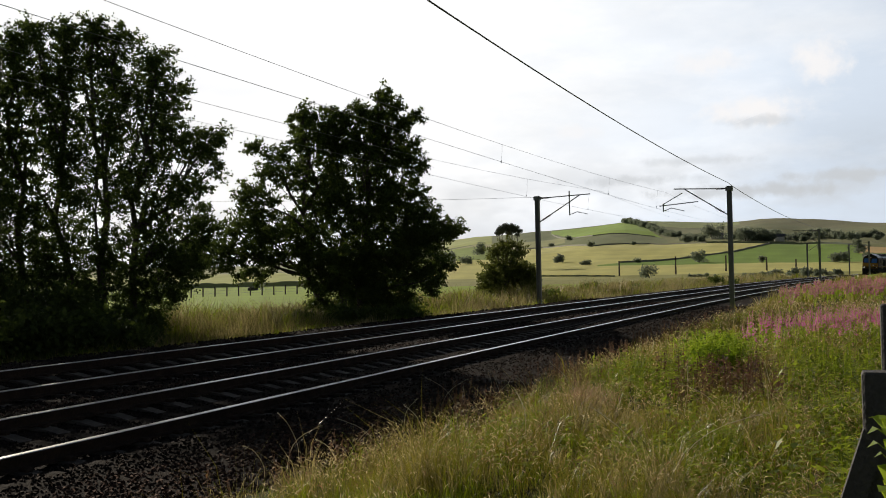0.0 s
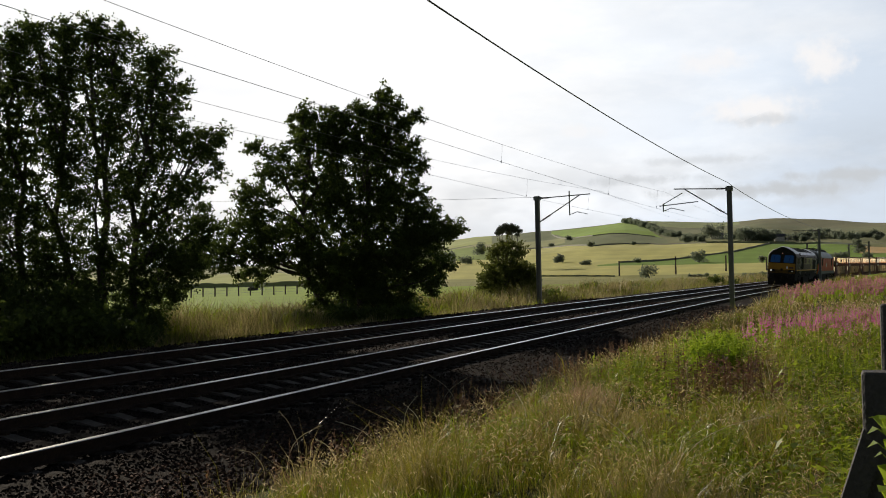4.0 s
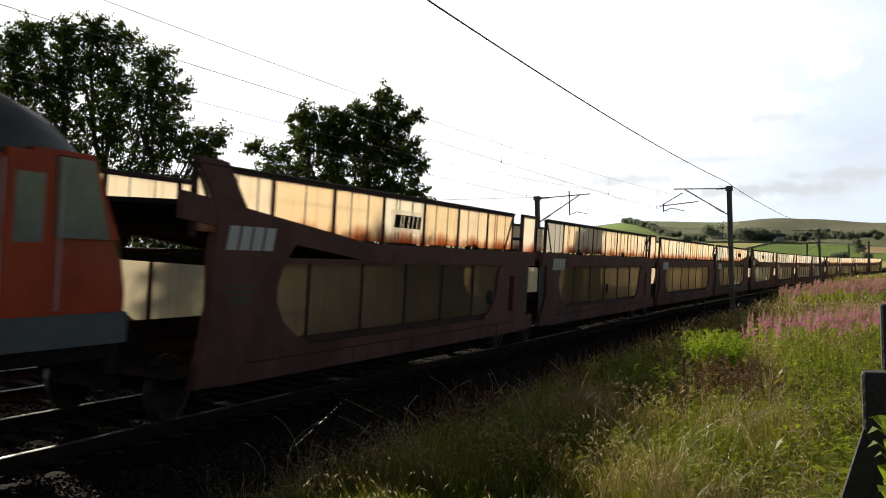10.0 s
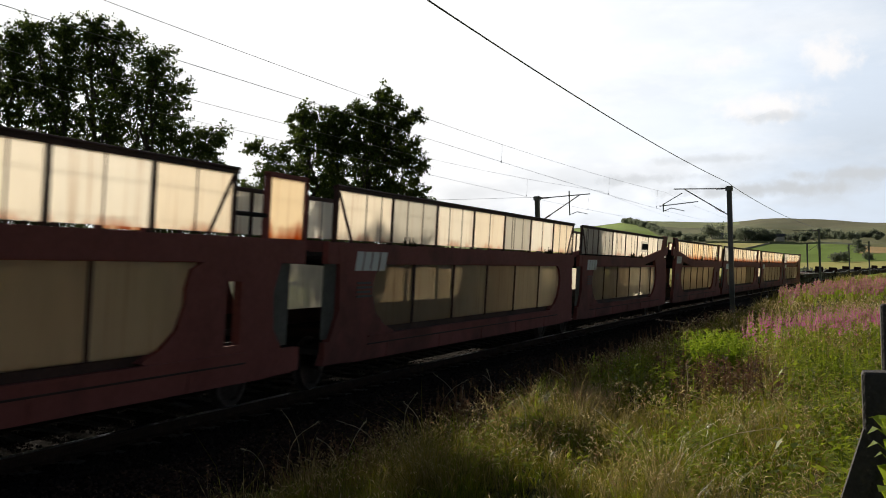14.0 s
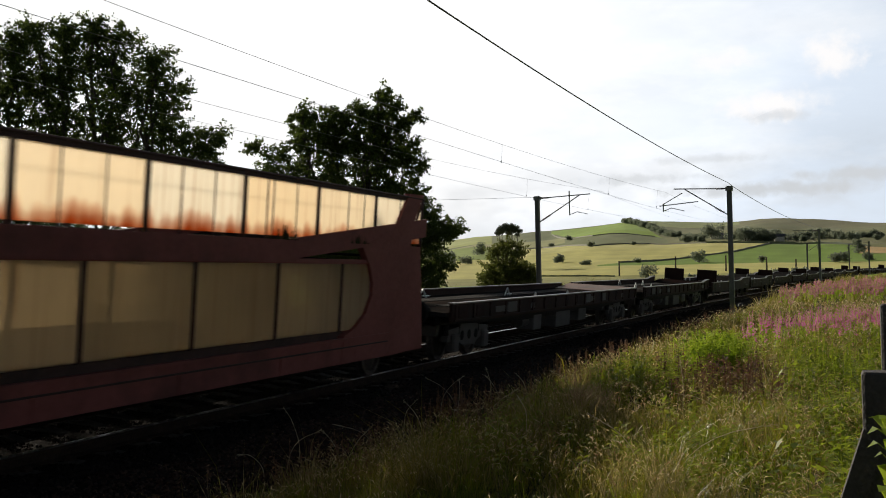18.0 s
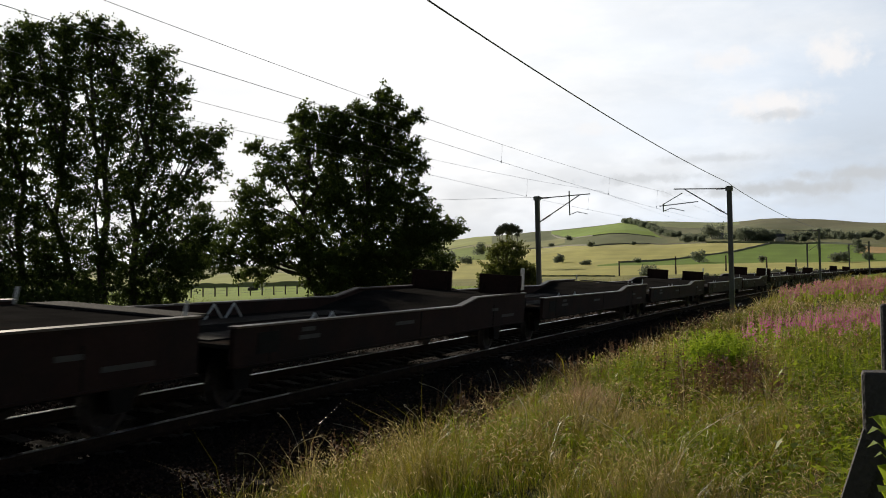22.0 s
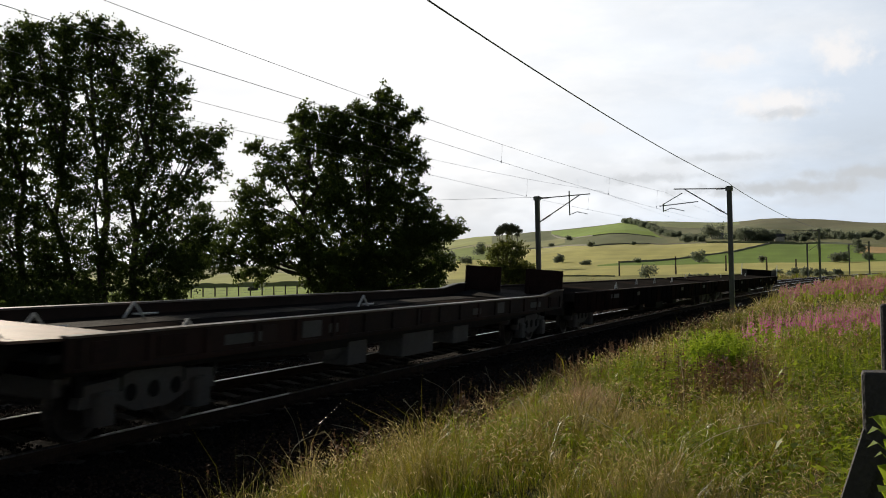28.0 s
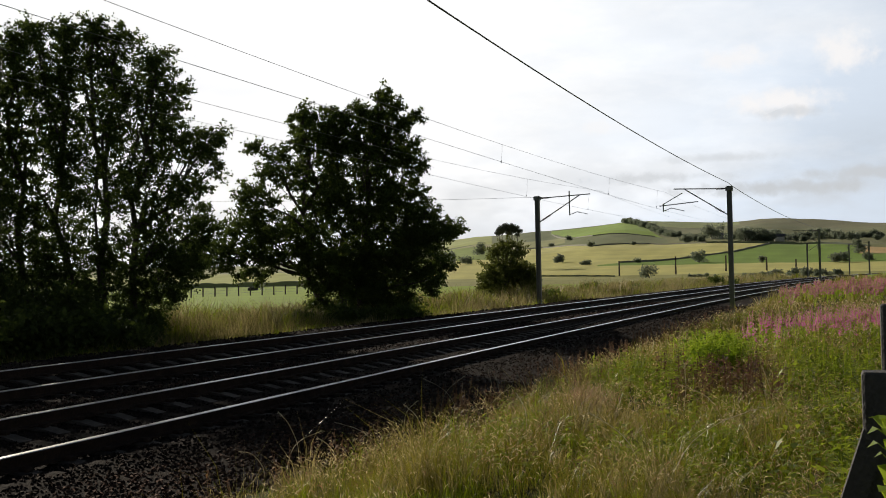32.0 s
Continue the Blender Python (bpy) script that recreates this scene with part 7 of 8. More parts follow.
def seed_stalks(name, x, y, height, mat, label, rng):
    """Thin curved stems, each with a nodding spindle of seeds; one object of stuff."""
    n = len(x)
    r = np.hypot(x, y)
    az = rng.random(n) * 6.283
    side = np.stack([np.cos(az), np.sin(az), np.zeros(n)], 1)
    lean = (0.12 + 0.5 * rng.random(n) ** 1.5)[:, None] * height[:, None]
    base = np.stack([x, y, ground_z(x, y) - 0.02], 1)
    up = np.array([0, 0, 1.0]) * height[:, None]
    steps = 5
    pts = [base + side * lean * (k / steps) ** 2.2 + up * (k / steps) * (1 - 0.1 * (k / steps) ** 2) for k in range(steps + 1)]
    wa = rng.random(n) * 3.1416
    w = np.stack([np.cos(wa), np.sin(wa), np.zeros(n)], 1) * np.maximum(0.0004, 0.00006 * r)[:, None]
    V = np.stack([q for p in pts for q in (p - w, p + w)], 1)
    m = 2 * (steps + 1)
    i = np.arange(n)[:, None] * m
    F = np.concatenate([i + [2 * k, 2 * k + 1, 2 * k + 3, 2 * k + 2] for k in range(steps)], 0)
    tip = pts[-1]
    d = tip - pts[-2]
    d /= np.linalg.norm(d, axis=1)[:, None]
    e = d * 0.75 + side * 0.45 + np.array([0, 0, -0.3])
    ln = (0.022 + 0.042 * rng.random(n) ** 1.5)[:, None] * np.maximum(1, r / 14)[:, None]
    hw = (np.maximum(0.0024, 0.00034 * r) * (0.6 + 0.7 * rng.random(n)))[:, None]
    a = np.cross(d, rng.normal(size=d.shape))
    a /= np.linalg.norm(a, axis=1)[:, None]
    b = np.cross(a, d)
    H = [np.stack([tip, tip + d * ln * 0.45 + c * hw, tip + d * ln * 0.55 + e * ln * 0.5, tip + d * ln * 0.45 - c * hw], 1) for c in (a, b)]
    hv = np.stack(H, 1).reshape(-1, 3)
    hf = np.arange(8 * n).reshape(-1, 4) + n * m
    tagged(new(name, mesh_np(name, np.concatenate([V.reshape(-1, 3), hv]), np.concatenate([F, hf]), [M["blade"], M[mat]], np.concatenate([np.zeros(len(F)), np.ones(len(hf))]))), label, "grass", kind="stuff")


def drift(x, y):
    """Where the seeding grass stands thick, 0..1."""
    return smooth(0.36, 0.7, 0.65 * patchy(x, y, 1.5, 25) + 0.35 * patchy(x, y, 0.5, 26))


def meadow():
    rng = np.random.default_rng(21)
    x, y = scatter(23000, 5.3, 90, -5, 44, -12, -4.1, rng, 0.2, 0.06, 11)
    r = np.hypot(x, y)
    g = patchy(x, y, 1.6, 1)
    d = patchy(x, y, 0.7, 2)
    low = smooth(-3.4, -4.5, (y - line_y(x)))
    tuft = np.repeat(0.4 + 1.1 * rng.random(len(x) // 11) ** 2.0, 11)
    ht = (0.055 + 0.13 * g + 0.15 * d) * (0.4 + 0.6 * low) * tuft * (0.35 + 1.3 * patchy(x, y, 0.45, 14) ** 1.5) * (0.7 + 0.5 * drift(x, y)) * (0.6 + 0.6 * rng.random(len(x)))
    wd = np.maximum(0.003, 0.0005 * r) * (0.6 + 0.8 * rng.random(len(x)))
    clump = np.repeat(rng.random(len(x) // 11), 11)
    kind = 0.5 * rng.random(len(x)) + 0.5 * clump + 0.5 * (d - 0.5) + 0.9 * (drift(x, y) - 0.45) + 0.7 * (patchy(x, y, 0.35, 9) - 0.5) + 0.34 * smooth(7.5, 10.5, r)
    for nm, mat, m, lab in (("meadow_grass", "blade_green", kind < 0.68, "fresh green meadow grass on the railway bank"), ("mixed_grass", "blade", (kind >= 0.68) & (kind < 1.22), "yellow-green uncut summer grass on the bank"), ("dry_grass", "blade_dry", kind >= 1.22, "dry straw-coloured grass among the green")):
        grass_object(nm, x[m], y[m], ht[m], wd[m], 0.75, mat, lab, rng, 0.25)
    # shorter sward all round the camera's standpoint
    x, y = scatter(3000, 0.9, 9, -180, 180, -16, -3.9, rng, 1.2, 0.07, 9)
    far = (np.hypot(x, y) < 5.3) | (np.degrees(np.arctan2(y, x)) > 44) | (np.degrees(np.arctan2(y, x)) < -5)
    grass_object("sward", x[far], y[far], 0.08 + 0.12 * rng.random(far.sum()), np.full(far.sum(), 0.007), 0.7, "blade_green", "trodden green grass round the standpoint", rng, 0.3)
    # tall seeding stalks with nodding heads, straw-coloured and rusty
    for nm, mt, n, seed, lab in (("seeding_grass", "seed_pale", 8500, 5, "tall pale grass stalks with nodding seed heads"), ("rusty_grass", "seed_rust", 3000, 6, "reddish-brown flowering grass stalks on the bank")):
        g2 = np.random.default_rng(seed)
        x, y = scatter(n, 5.4, 34, -5, 42, -12, -4.05, g2, 0.3, 0.2, 3)
        keep = g2.random(len(x)) < 0.04 + 0.9 * drift(x, y) * (0.3 + 0.9 * patchy(x, y, 0.4, 23 + seed))
        x, y = x[keep], y[keep]
        low = 0.75 + 0.25 * smooth(-3.6, -4.6, y - line_y(x))
        seed_stalks(nm, x, y, (0.2 + 0.26 * g2.random(len(x)) ** 1.4) * low, mt, lab, g2)
    # sparse weeds in the ballast toe
    x, y = scatter(240, 7, 40, 0, 44, -4.0, -2.9, rng, 0.4, 0.08, 5)
    grass_object("ballast_weeds", x, y, 0.08 + 0.2 * rng.random(len(x)), np.maximum(0.004, 0.0005 * np.hypot(x, y)), 0.5, "blade_dry", "thin dry weeds along the ballast edge", rng)
    # taller tufts along the ballast edge and scattered over the bank
    x, y = scatter(300, 7.5, 40, 3, 40, -5.0, -3.95, rng, 0.5, 0.06, 20)
    t = np.repeat(0.6 + 0.7 * rng.random(len(x) // 20), 20)
    m = np.repeat(rng.random(len(x) // 20) < 0.55, 20)
    ht = (0.2 + 0.2 * rng.random(len(x))) * t
    wd = np.maximum(0.005, 0.0007 * np.hypot(x, y))
    grass_object("edge_tufts", x[m], y[m], ht[m], wd[m], 0.45, "blade_green", "tall green grass tufts along the ballast edge", rng, 0.5)
    grass_object("brown_edge_tufts", x[~m], y[~m], ht[~m], wd[~m], 0.45, "verge_blade", "brown seeding grass tufts along the ballast edge", rng, 0.6)
    x, y = scatter(240, 6.2, 20, -4, 26, -12, -5.2, rng, 0.5, 0.06, 22)
    m = np.repeat(rng.random(len(x) // 22) < 0.5, 22)
    ht = (0.14 + 0.17 * rng.random(len(x))) * np.repeat(0.6 + 0.6 * rng.random(len(x) // 22), 22)
    wd = np.maximum(0.004, 0.00055 * np.hypot(x, y))
    grass_object("bank_tufts", x[m], y[m], ht[m], wd[m], 0.5, "blade_green", "dark green grass tufts standing above the sward", rng, 0.4)
    grass_object("golden_tufts", x[~m], y[~m], ht[~m], wd[~m], 0.5, "blade_dry", "golden dry grass tufts on the bank", rng, 0.5)
    # reddish tuft
    x, y = scatter(9, 11.17, 11.77, 11.5, 13.5, -12, -3, rng, 1, 0.09, 40)
    grass_object("reddish_grass", x, y, 0.26 + 0.2 * rng.random(len(x)), np.full(len(x), 0.006), 0.35, "blade_pink", "pinkish-brown flowering grass tuft", rng)
    # far verge: soft rank grass that leans with the wind, and paler seeding tufts
    x, y = scatter(15000, 19, 190, 0, 46, 6.6, 17, rng, 0.5, 0.28, 9)
    r = np.hypot(x, y)
    lat = (y - line_y(x)) * np.cos(np.arctan(line_dy(x)))
    grow = (1.6 + 0.15 * smooth(40, 60, r)) * (0.45 + 0.55 * smooth(6.8, 9.5, lat))
    ht = (0.34 + 0.5 * patchy(x, y, 3, 4)) * (0.5 + 0.7 * rng.random(len(x))) * grow
    pick = rng.random(len(x)) + 0.9 * (patchy(x, y, 2.2, 6) - 0.5) + 0.16 * smooth(40, 60, r)
    for nm, mt, m, lab in (("verge_grass", "blade_green", pick < 0.26, "rank green grass on the far verge"), ("rough_verge_grass", "verge_blade", (pick >= 0.26) & (pick < 0.66), "rough olive-brown grass on the far verge"), ("pale_verge_grass", "blade_tan", pick >= 0.66, "pale seeding grass leaning with the wind on the far verge")):
        grass_object(nm, x[m], y[m], ht[m], np.maximum(0.006, 0.00052 * r[m]), 0.5, mt, lab, rng, 0.9)


meadow()


def leafy_stems(name, n, r0, r1, h0, h1, ht0, ht1, seed, label, flower=None, leaf=0.09, mat="broadleaf", nleaf=12, lat0=-14.0, lat1=-3.4, slim=0.2, drift=None):
    """Upright stems with narrow leaves, and with spikes of flowers on top."""
    rng = np.random.default_rng(seed)
    x, y = scatter(n, r0, r1, h0, h1, lat0, lat1, rng, 1.0, 0.12, 3)
    if drift:
        # a band that runs aslant from drift[0] to drift[1] metres away and thins out towards its tail
        u = (np.degrees(np.arctan2(y, x)) - h0) / (h1 - h0)
        off = np.abs(np.hypot(x, y) - (drift[0] + (drift[1] - drift[0]) * u)) / drift[2]
        keep = rng.random(len(x)) < (1.1 - off) * (1 - 0.8 * u) * (0.25 + 1.3 * patchy(x, y, 0.9, seed))
        x, y = x[keep], y[keep]
    n = len(x)
    z = ground_z(x, y)
    ht = ht0 + (ht1 - ht0) * rng.random(n)
    r = np.hypot(x, y)
    tilt = rng.normal(size=(n, 2)) * 0.08 + np.array([-0.06, -0.03])
    V, F, nv = [], [], 0
    w = np.maximum(0.006, 0.0007 * r)
    base = np.stack([x, y, z], 1)
    top = base + np.stack([tilt[:, 0] * ht, tilt[:, 1] * ht, ht], 1)
    # stems
    sx = np.stack([w, np.zeros(n), np.zeros(n)], 1)
    sy = np.stack([np.zeros(n), w, np.zeros(n)], 1)
    for ax in (sx, sy):
        v = np.stack([base - ax / 2, base + ax / 2, top + ax / 4, top - ax / 4], 1).reshape(-1, 3)
        V.append(v)
        F.append(np.arange(4 * n).reshape(-1, 4) + nv)
        nv += len(v)
    # leaves up the stem
    k = nleaf
    f = np.tile(np.linspace(0.2, 0.95 if flower is None else 0.66, k), n)
    p = np.repeat(base, k, 0) + (np.repeat(top, k, 0) - np.repeat(base, k, 0)) * f[:, None]
    az = rng.random(n * k) * 6.283
    L = (leaf * (0.7 + 0.6 * rng.random(n * k)) * (1.15 - 0.5 * f))[:, None]
    d = np.stack([np.cos(az), np.sin(az), 0.35 * rng.normal(size=n * k) + 0.1], 1)
    s = np.stack([-np.sin(az), np.cos(az), np.zeros(n * k)], 1)
    v = np.stack([p, p + d * L * 0.45 + s * L * slim, p + d * L - np.array([0, 0, 0.02]), p + d * L * 0.45 - s * L * slim], 1).reshape(-1, 3)
    V.append(v)
    F.append(np.arange(4 * n * k).reshape(-1, 4) + nv)
    tagged(new(name, mesh_np(name, np.concatenate(V), np.concatenate(F), [M[mat]])), label, "plant", kind="stuff")
    if flower:
        k = 20
        f = np.tile(np.linspace(0.68, 1.05, k), n)
        p = np.repeat(base, k, 0) + (np.repeat(top, k, 0) - np.repeat(base, k, 0)) * f[:, None]
        az = rng.random(n * k) * 6.283
        L = (0.027 * (0.8 + 0.5 * rng.random(n * k)) * (1.5 - 1.0 * (f - 0.68) / 0.37))[:, None] * np.repeat(np.maximum(1, r / 24), k)[:, None]
        d = np.stack([np.cos(az), np.sin(az), 0.3 * rng.normal(size=n * k)], 1)
        s = np.cross(d, rng.normal(size=d.shape))
        s /= np.linalg.norm(s, axis=1)[:, None]
        v = np.stack([p, p + d * L * 0.6 + s * L * 0.5, p + d * L, p + d * L * 0.6 - s * L * 0.5], 1).reshape(-1, 3)
        tagged(new(name + "_flowers", mesh_np(name + "_flowers", v, np.arange(4 * n * k).reshape(-1, 4), [M[flower]])), "pink flower spikes of willowherb on the bank", "flower", kind="stuff")


leafy_stems("willowherb", 800, 17, 30, -4.4, 4.2, 0.42, 0.66, 31, "pink-flowered willowherb stems on the grassy bank", "petal", drift=(24.0, 19.0, 3.2))
leafy_stems("willowherb_stand", 800, 33, 64, -4.6, 2.4, 0.3, 0.6, 32, "distant stand of pink willowherb on the bank", "petal_rose", nleaf=6, drift=(50.0, 40.0, 9.0))
leafy_stems("nettle_patch", 80, 14.9, 16.6, 4.3, 6.9, 0.36, 0.66, 33, "bright green nettles growing on the bank", None, 0.13)
leafy_stems("bank_weeds", 90, 12.5, 17.8, -4.5, 2.6, 0.3, 0.62, 34, "leafy green weeds among the bank grass", None, 0.1, "weed_leaf")
leafy_stems("rank_weeds", 26, 12.0, 15.6, 6.8, 11.2, 0.3, 0.55, 37, "rank dark green weeds on the bank edge", None, 0.1, "weed_leaf")
leafy_stems("post_weeds", 70, 6.9, 11.0, -5.0, 1.2, 0.22, 0.5, 41, "dark broad-leaved weeds below the fence post", None, 0.11, "weed_leaf", 12, -14.0, -5.0, 0.26)
leafy_stems("thistle_weeds", 40, 6.4, 12.5, 0.0, 19.0, 0.16, 0.36, 36, "dark leafy weeds scattered in the grass", None, 0.11, "weed_leaf")
leafy_stems("dock_stems", 220, 9.0, 34.0, 2.0, 34.0, 0.2, 0.55, 38, "rust-brown dock stems along the ballast edge", None, 0.05, "dock_rust", 14, -4.9, -3.3, 0.3)
leafy_stems("withered_docks", 26, 11.5, 14.5, 3.0, 7.5, 0.3, 0.6, 39, "rust-brown withered docks on the bank", None, 0.07, "dock_rust", 14, -8.0, -4.5, 0.3)


# fence corner close to the camera
def fence_corner():
    ob = thing("fence_post", "dark weathered timber strainer post with a diagonal strut", "fence post")
    g = float(ground_z(6.0, -0.3))
    ob.location = (6.0, -0.3, g)
    t = 1.07 - g
    part("post", Shape().box(-0.08, 0.08, -0.16, 0.12, -0.3, t, 0.012), M["post_wood"], ob)
    strut = Shape().sweep([[(x - 0.05, y - 0.06, z), (x + 0.05, y - 0.06, z), (x + 0.05, y + 0.06, z), (x - 0.05, y + 0.06, z)] for x, y, z in ((0.0, 0.0, t - 0.12), (-0.12, 0.34, -0.12))])
    part("strut", strut, M["post_wood"], ob)
    part("rail", Shape().box(-0.03, 0.05, -2.2, -0.14, t - 0.3, t - 0.16, 0.01), M["post_wood"], ob)
    ob2 = thing("fence_post", "taller dark timber fence post in the bank grass", "fence post")
    g = float(ground_z(8.0, -0.45))
    ob2.location = (8.0, -0.45, g)
    part("post", Shape().box(-0.07, 0.07, -0.1, 0.075, -0.3, 1.36 - g, 0.015), M["post_wood"], ob2)
    part("wire_staple", Shape().tube((-0.075, -0.02, 1.0 - g), (-0.085, 0.02, 1.0 - g), 0.006, None, 5), M["wire"], ob2)
    # broad leaves of a dock plant against the post
    pl = thing("dock_plant", "broad-leaved green dock plant beside the post", "plant")
    pl.location = (5.5, -0.34, float(ground_z(5.5, -0.34)))
    rng = np.random.default_rng(3)
    for k in range(46):
        az = rng.uniform(0, 6.28)
        z0 = rng.uniform(0.1, 0.92)
        L = rng.uniform(0.13, 0.24)
        d = Vector((0.8 * math.cos(az), 0.8 * math.sin(az), rng.uniform(0.4, 1.1)))
        s = Vector((-math.sin(az), math.cos(az), 0)) * L * 0.25
        p = Vector((0, 0, z0))
        a, b, c = p + d * L * 0.35, p + d * L * 0.75, p + d * L + Vector((0, 0, -0.06))
        part("leaf", Shape().add([p, a + s, a + Vector((0, 0, -0.01)), a - s, b + s * 0.8, b, b - s * 0.8, c], [(0, 1, 2), (0, 2, 3), (1, 4, 5, 2), (3, 2, 5, 6), (4, 7, 5), (5, 7, 6)]), M["broadleaf"], pl)
    part("stem", Shape().tube((0, 0, -0.05), (0.02, 0.0, 1.0), 0.012, 0.006, 6), M["broadleaf"], pl)


fence_corner()


STALKS = []


def stalk(x, y, ht, bend, turn, seed, label):
    """One tall arching grass stalk with a pale seed head; it nods in the wind."""
    rng = np.random.default_rng(seed)
    ob = thing("grass_stalk", label, "grass stalk", "tall grass stalks")
    ob.matrix_basis = Matrix.Translation((x, y, float(ground_z(x, y)))) @ Matrix.Rotation(radians(turn), 4, "Z")
    pts = [Vector((bend * ht * (k / 7) ** 2.2, 0.01 * math.sin(k), ht * (1 - 0.16 * bend * (k / 7) ** 3) * k / 7)) for k in range(8)]
    sh = Shape()
    for a, b in zip(pts[:-1], pts[1:]):
        sh.tube(a, b, 0.0035, 0.003, 4)
    part("stem", sh, M["stalk_pale"], ob)
    hd = Shape()
    d = (pts[-1] - pts[-2]).normalized()
    for k in range(14):
        p = pts[-1] + d * (0.009 * k)
        e = Vector(rng.normal(size=3)) * 0.012 + d * 0.02
        hd.tube(p, p + e, 0.004, 0.001, 4)
    part("seed_head", hd, M["stalk_pale"], ob, "pale feathery seed head")
    STALKS.append((ob, ob.matrix_basis.copy(), rng.uniform(0, 6.28)))


ST = random.Random(77)
for k in range(24):
    # half of them along the ballast edge, half over the bank
    x = ST.uniform(9.3, 15.5) if k % 2 else ST.uniform(7.0, 14.0)
    y = float(line_y(x)) - (ST.uniform(2.9, 3.7) if k % 2 else ST.uniform(4.2, 8.0))
    stalk(x, y, ST.uniform(0.4, 0.62), ST.uniform(0.5, 1.0), ST.uniform(0, 360), 500 + k, "tall arching grass stalk with pale seed head")


# ---------------------------------------------------------------- ballast stones
def stones():
    rng = np.random.default_rng(11)
    ico = np.array([(0.9, 0.1, -0.3), (-0.8, 0.5, -0.2), (-0.3, -0.9, -0.25), (0.1, 0.75, 0.45), (0.55, -0.45, 0.55), (-0.6, -0.25, 0.6), (0, 0, -0.7)])
    tri = np.array([(0, 3, 4), (3, 5, 4), (3, 1, 5), (1, 2, 5), (2, 4, 5), (2, 0, 4), (0, 6, 2), (2, 6, 1), (1, 6, 3), (0, 3, 6)])
    x, y = scatter(42000, 7.5, 60, 2, 46, -3.4, 6.9, rng, 0.2)
    # keep the tops of the sleepers clear
    lat = (y - line_y(x)) * np.cos(np.arctan(line_dy(x)))
    near = np.minimum(np.abs(lat), np.abs(lat - GAP)) < 1.27
    step = (np.interp(x, _tx, _ts) - 2.0 + 0.325) % 0.65 - 0.325
    keep = ~(near & (np.abs(step) < 0.135))
    x, y = x[keep], y[keep]
    n = len(x)
    r = np.hypot(x, y)
    s = (0.013 + 0.018 * rng.random(n)) * np.maximum(1, r / 25)
    lat = (y - line_y(x)) * np.cos(np.arctan(line_dy(x)))
    z = ground_z(x, y) + s * 0.15
    q = rng.normal(size=(n, 4))
    q /= np.linalg.norm(q, axis=1)[:, None]
    w, a, b, c = q.T
    R = np.stack([np.stack([1 - 2 * (b * b + c * c), 2 * (a * b - c * w), 2 * (a * c + b * w)], 1), np.stack([2 * (a * b + c * w), 1 - 2 * (a * a + c * c), 2 * (b * c - a * w)], 1), np.stack([2 * (a * c - b * w), 2 * (b * c + a * w), 1 - 2 * (a * a + b * b)], 1)], 1)
    v = np.einsum("nij,kj->nki", R, ico) * s[:, None, None] + np.stack([x, y, z], 1)[:, None]
    f = tri[None] + (np.arange(n) * len(ico))[:, None, None]
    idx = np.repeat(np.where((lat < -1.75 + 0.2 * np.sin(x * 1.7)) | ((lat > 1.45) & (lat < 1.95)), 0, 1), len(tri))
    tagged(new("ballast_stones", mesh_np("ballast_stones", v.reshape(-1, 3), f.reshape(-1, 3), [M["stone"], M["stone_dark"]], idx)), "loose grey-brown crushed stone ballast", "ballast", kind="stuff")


stones()


# ---------------------------------------------------------------- clouds that drift over the far hill
def cloud_material(name, w, h, shift, density, tone, strength):
    m = bpy.data.materials.new(name)
    m.use_nodes = True
    nt = m.node_tree
    nt.nodes.remove(nt.nodes["Principled BSDF"])
    out = nt.nodes["Material Output"]
    co = nt.nodes.new("ShaderNodeTexCoord")
    nz = nt.nodes.new("ShaderNodeTexNoise")
    nz.inputs["Scale"].default_value = 0.018
    nz.inputs["Detail"].default_value = 6.0
    nz.inputs["Roughness"].default_value = 0.55
    mp = nt.nodes.new("ShaderNodeMapping")
    mp.inputs["Location"].default_value = (shift, shift * 0.7, 0)
    nt.links.new(co.outputs["Object"], mp.inputs["Vector"])
    nt.links.new(mp.outputs["Vector"], nz.inputs["Vector"])
    sc = nt.nodes.new("ShaderNodeVectorMath")
    sc.operation = "MULTIPLY"
    sc.inputs[1].default_value = (2 / w, 2 / h, 0)
    nt.links.new(co.outputs["Object"], sc.inputs[0])
    ln = nt.nodes.new("ShaderNodeVectorMath")
    ln.operation = "LENGTH"
    nt.links.new(sc.outputs["Vector"], ln.inputs[0])
    df = nt.nodes.new("ShaderNodeMath")
    df.operation = "MULTIPLY_ADD"
    df.inputs[1].default_value = -0.62
    nt.links.new(ln.outputs["Value"], df.inputs[0])
    nt.links.new(nz.outputs["Fac"], df.inputs[2])
    mr = nt.nodes.new("ShaderNodeMapRange")
    mr.interpolation_type = "SMOOTHSTEP"
    mr.inputs["From Min"].default_value = -0.06
    mr.inputs["From Max"].default_value = 0.42
    mr.inputs["To Max"].default_value = density
    nt.links.new(df.outputs[0], mr.inputs["Value"])
    em = nt.nodes.new("ShaderNodeEmission")
    em.inputs["Color"].default_value = (*tone, 1)
    em.inputs["Strength"].default_value = strength
    tp = nt.nodes.new("ShaderNodeBsdfTransparent")
    mx = nt.nodes.new("ShaderNodeMixShader")
    nt.links.new(mr.outputs["Result"], mx.inputs["Fac"])
    nt.links.new(tp.outputs[0], mx.inputs[1])
    nt.links.new(em.outputs[0], mx.inputs[2])
    nt.links.new(mx.outputs[0], out.inputs["Surface"])
    return m


CLOUDS = []


def sky_place(h, e, r=2900.0):
    a, b = radians(h), radians(e)
    return Vector((r * math.cos(a) * math.cos(b), r * math.sin(a) * math.cos(b), EYE[2] + r * math.sin(b)))


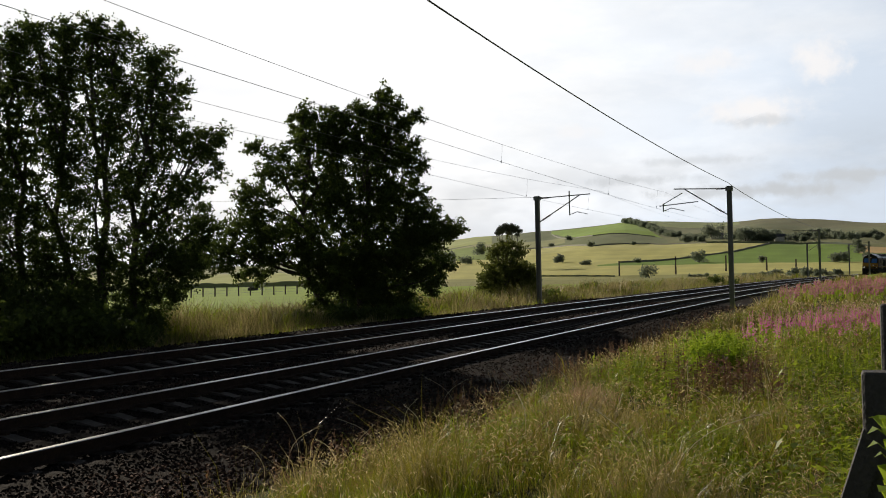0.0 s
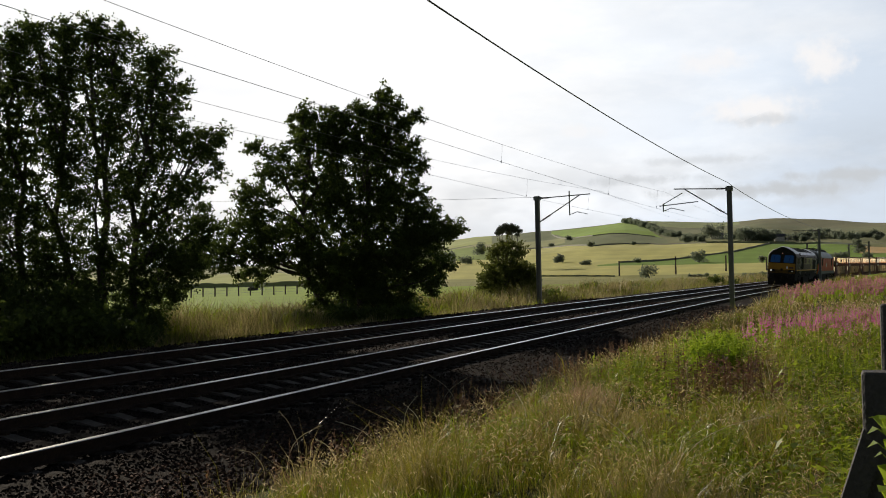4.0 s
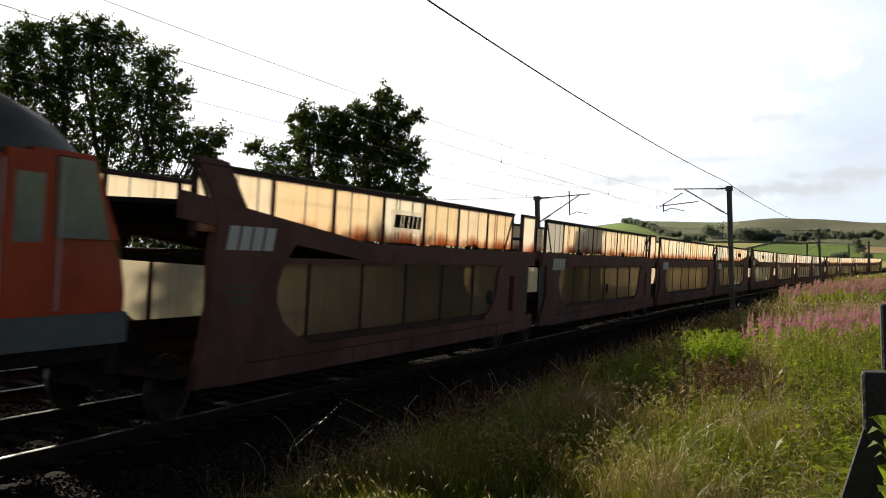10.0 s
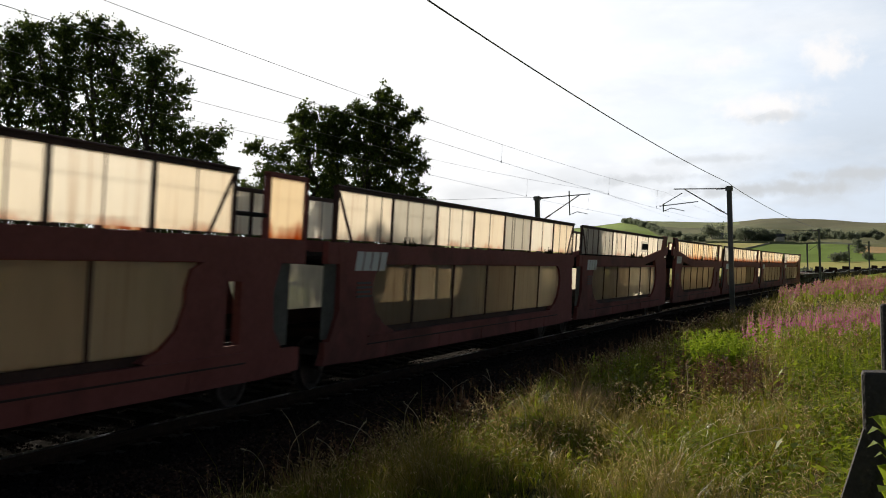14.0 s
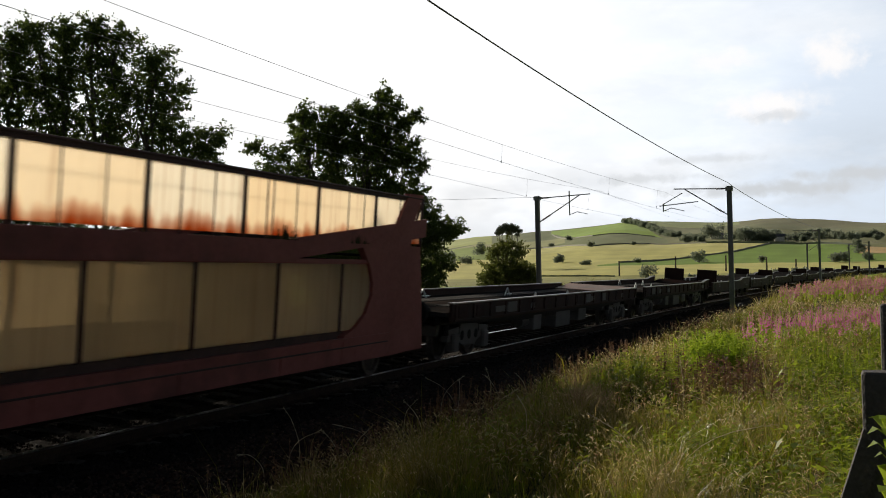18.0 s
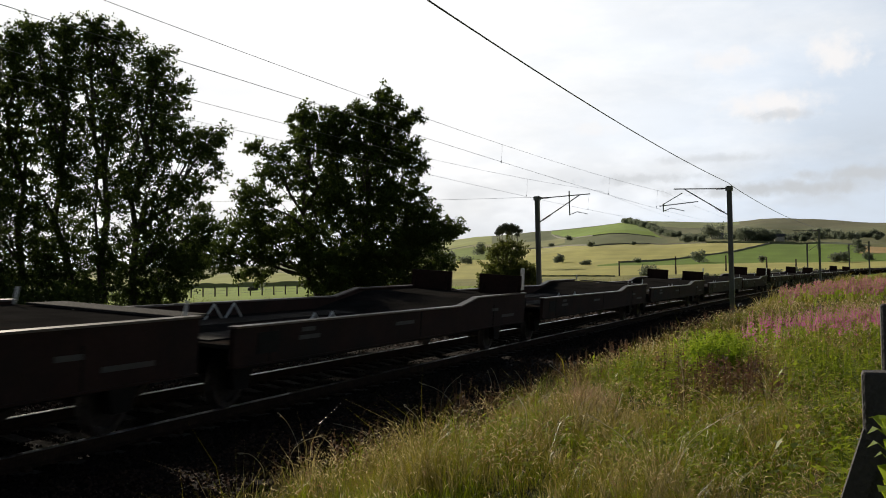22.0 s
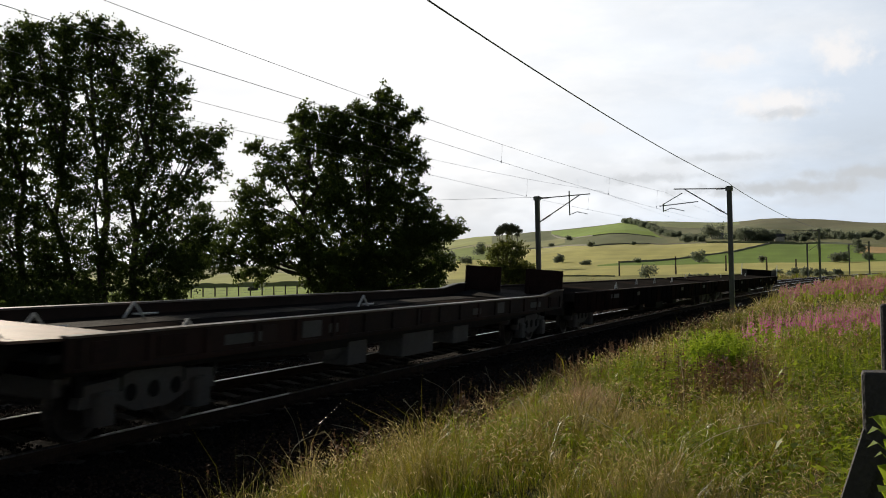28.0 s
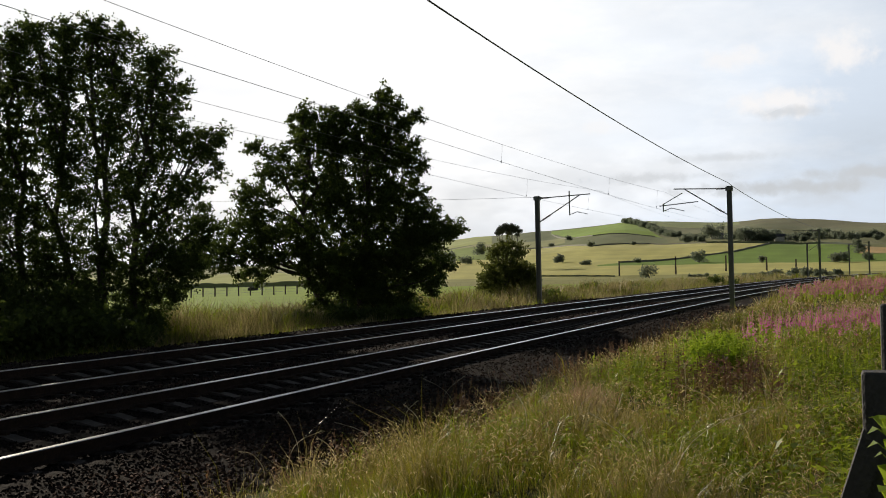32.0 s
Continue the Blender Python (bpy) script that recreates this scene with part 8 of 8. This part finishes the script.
WHITE, GREY = ((1.0, 0.965, 0.945), 1.34), ((0.94, 0.97, 1.0), 0.84)
SKY_CLOUDS = ((-0.15, 10.55, -1.3, 11.0, 190, 170, 0.8, WHITE), (3.1, 8.3, 1.7, 8.65, 360, 110, 0.8, WHITE), (5.4, 10.86, 4.05, 10.97, 280, 100, 0.6, WHITE), (12.6, 7.6, 11.2, 7.8, 240, 60, 0.4, WHITE),
              (2.9, 7.75, 1.5, 8.1, 300, 50, 0.5, GREY), (3.4, 4.1, 2.2, 4.2, 760, 62, 0.85, GREY), (-1.6, 4.7, -2.8, 4.8, 560, 56, 0.75, GREY), (9.5, 4.9, 8.3, 5.0, 520, 46, 0.55, GREY), (6.0, 5.8, 4.8, 5.9, 420, 40, 0.45, GREY))
for k, (h0, e0, h1, e1, w, ht, dens, paint) in enumerate(SKY_CLOUDS):
    me = Shape().add([(-w / 2, -ht / 2, 0), (w / 2, -ht / 2, 0), (w / 2, ht / 2, 0), (-w / 2, ht / 2, 0)], [(0, 1, 2, 3)])
    grey = paint is GREY
    ob = tagged(part("backdrop_cloud", me, cloud_material("cloud_%s" % "abcdefghi"[k], w, ht, 40.0 * k, dens, *paint)), "soft grey bar of cloud low in hazy sky" if grey else "small soft white cloud drifting in hazy sky", "cloud", "drifting clouds", "structure")
    ob.visible_shadow = False
    CLOUDS.append((ob, (h0, e0), (h1, e1)))


# ---------------------------------------------------------------- what moves
def motions():
    for ob, start, length in MOVING:
        rows = []
        for k in range(33):
            t = float(k)
            rows.append((t, car_pose(FRONT8 - SPEED * (t - 8.0) + start, length)))
        walk(ob, rows)
    # wheels roll without slipping
    for ob, x, r in WHEELS:
        step = SPEED / FPS / r
        walk(ob, [(k / FPS, Matrix.Translation((x, 0, r)) @ Matrix.Rotation(-step * k, 4, "Y")) for k in range(0, 32 * FPS + 1)])
    # stalks nod in the breeze, and more in the train's wind
    for ob, m, ph in STALKS:
        rows = []
        for k in range(81):
            t = 0.4 * k
            a = (3.0 + (5.0 if 8.2 < t < 31.4 else 0.0)) * math.sin(1.9 * t + ph) + 2.0 * math.sin(4.3 * t + 2 * ph)
            rows.append((t, m @ pose(0, 0, 0, 0.5 * a, a, 0)))
        walk(ob, rows)
    for ob, a, b in CLOUDS:
        walk(ob, [(t, look(sky_place(*a).lerp(sky_place(*b), t / 32.0), EYE) @ pose(0, 0, 0, 0, 180, 0)) for t in (0.0, 16.0, 32.0)])


motions()
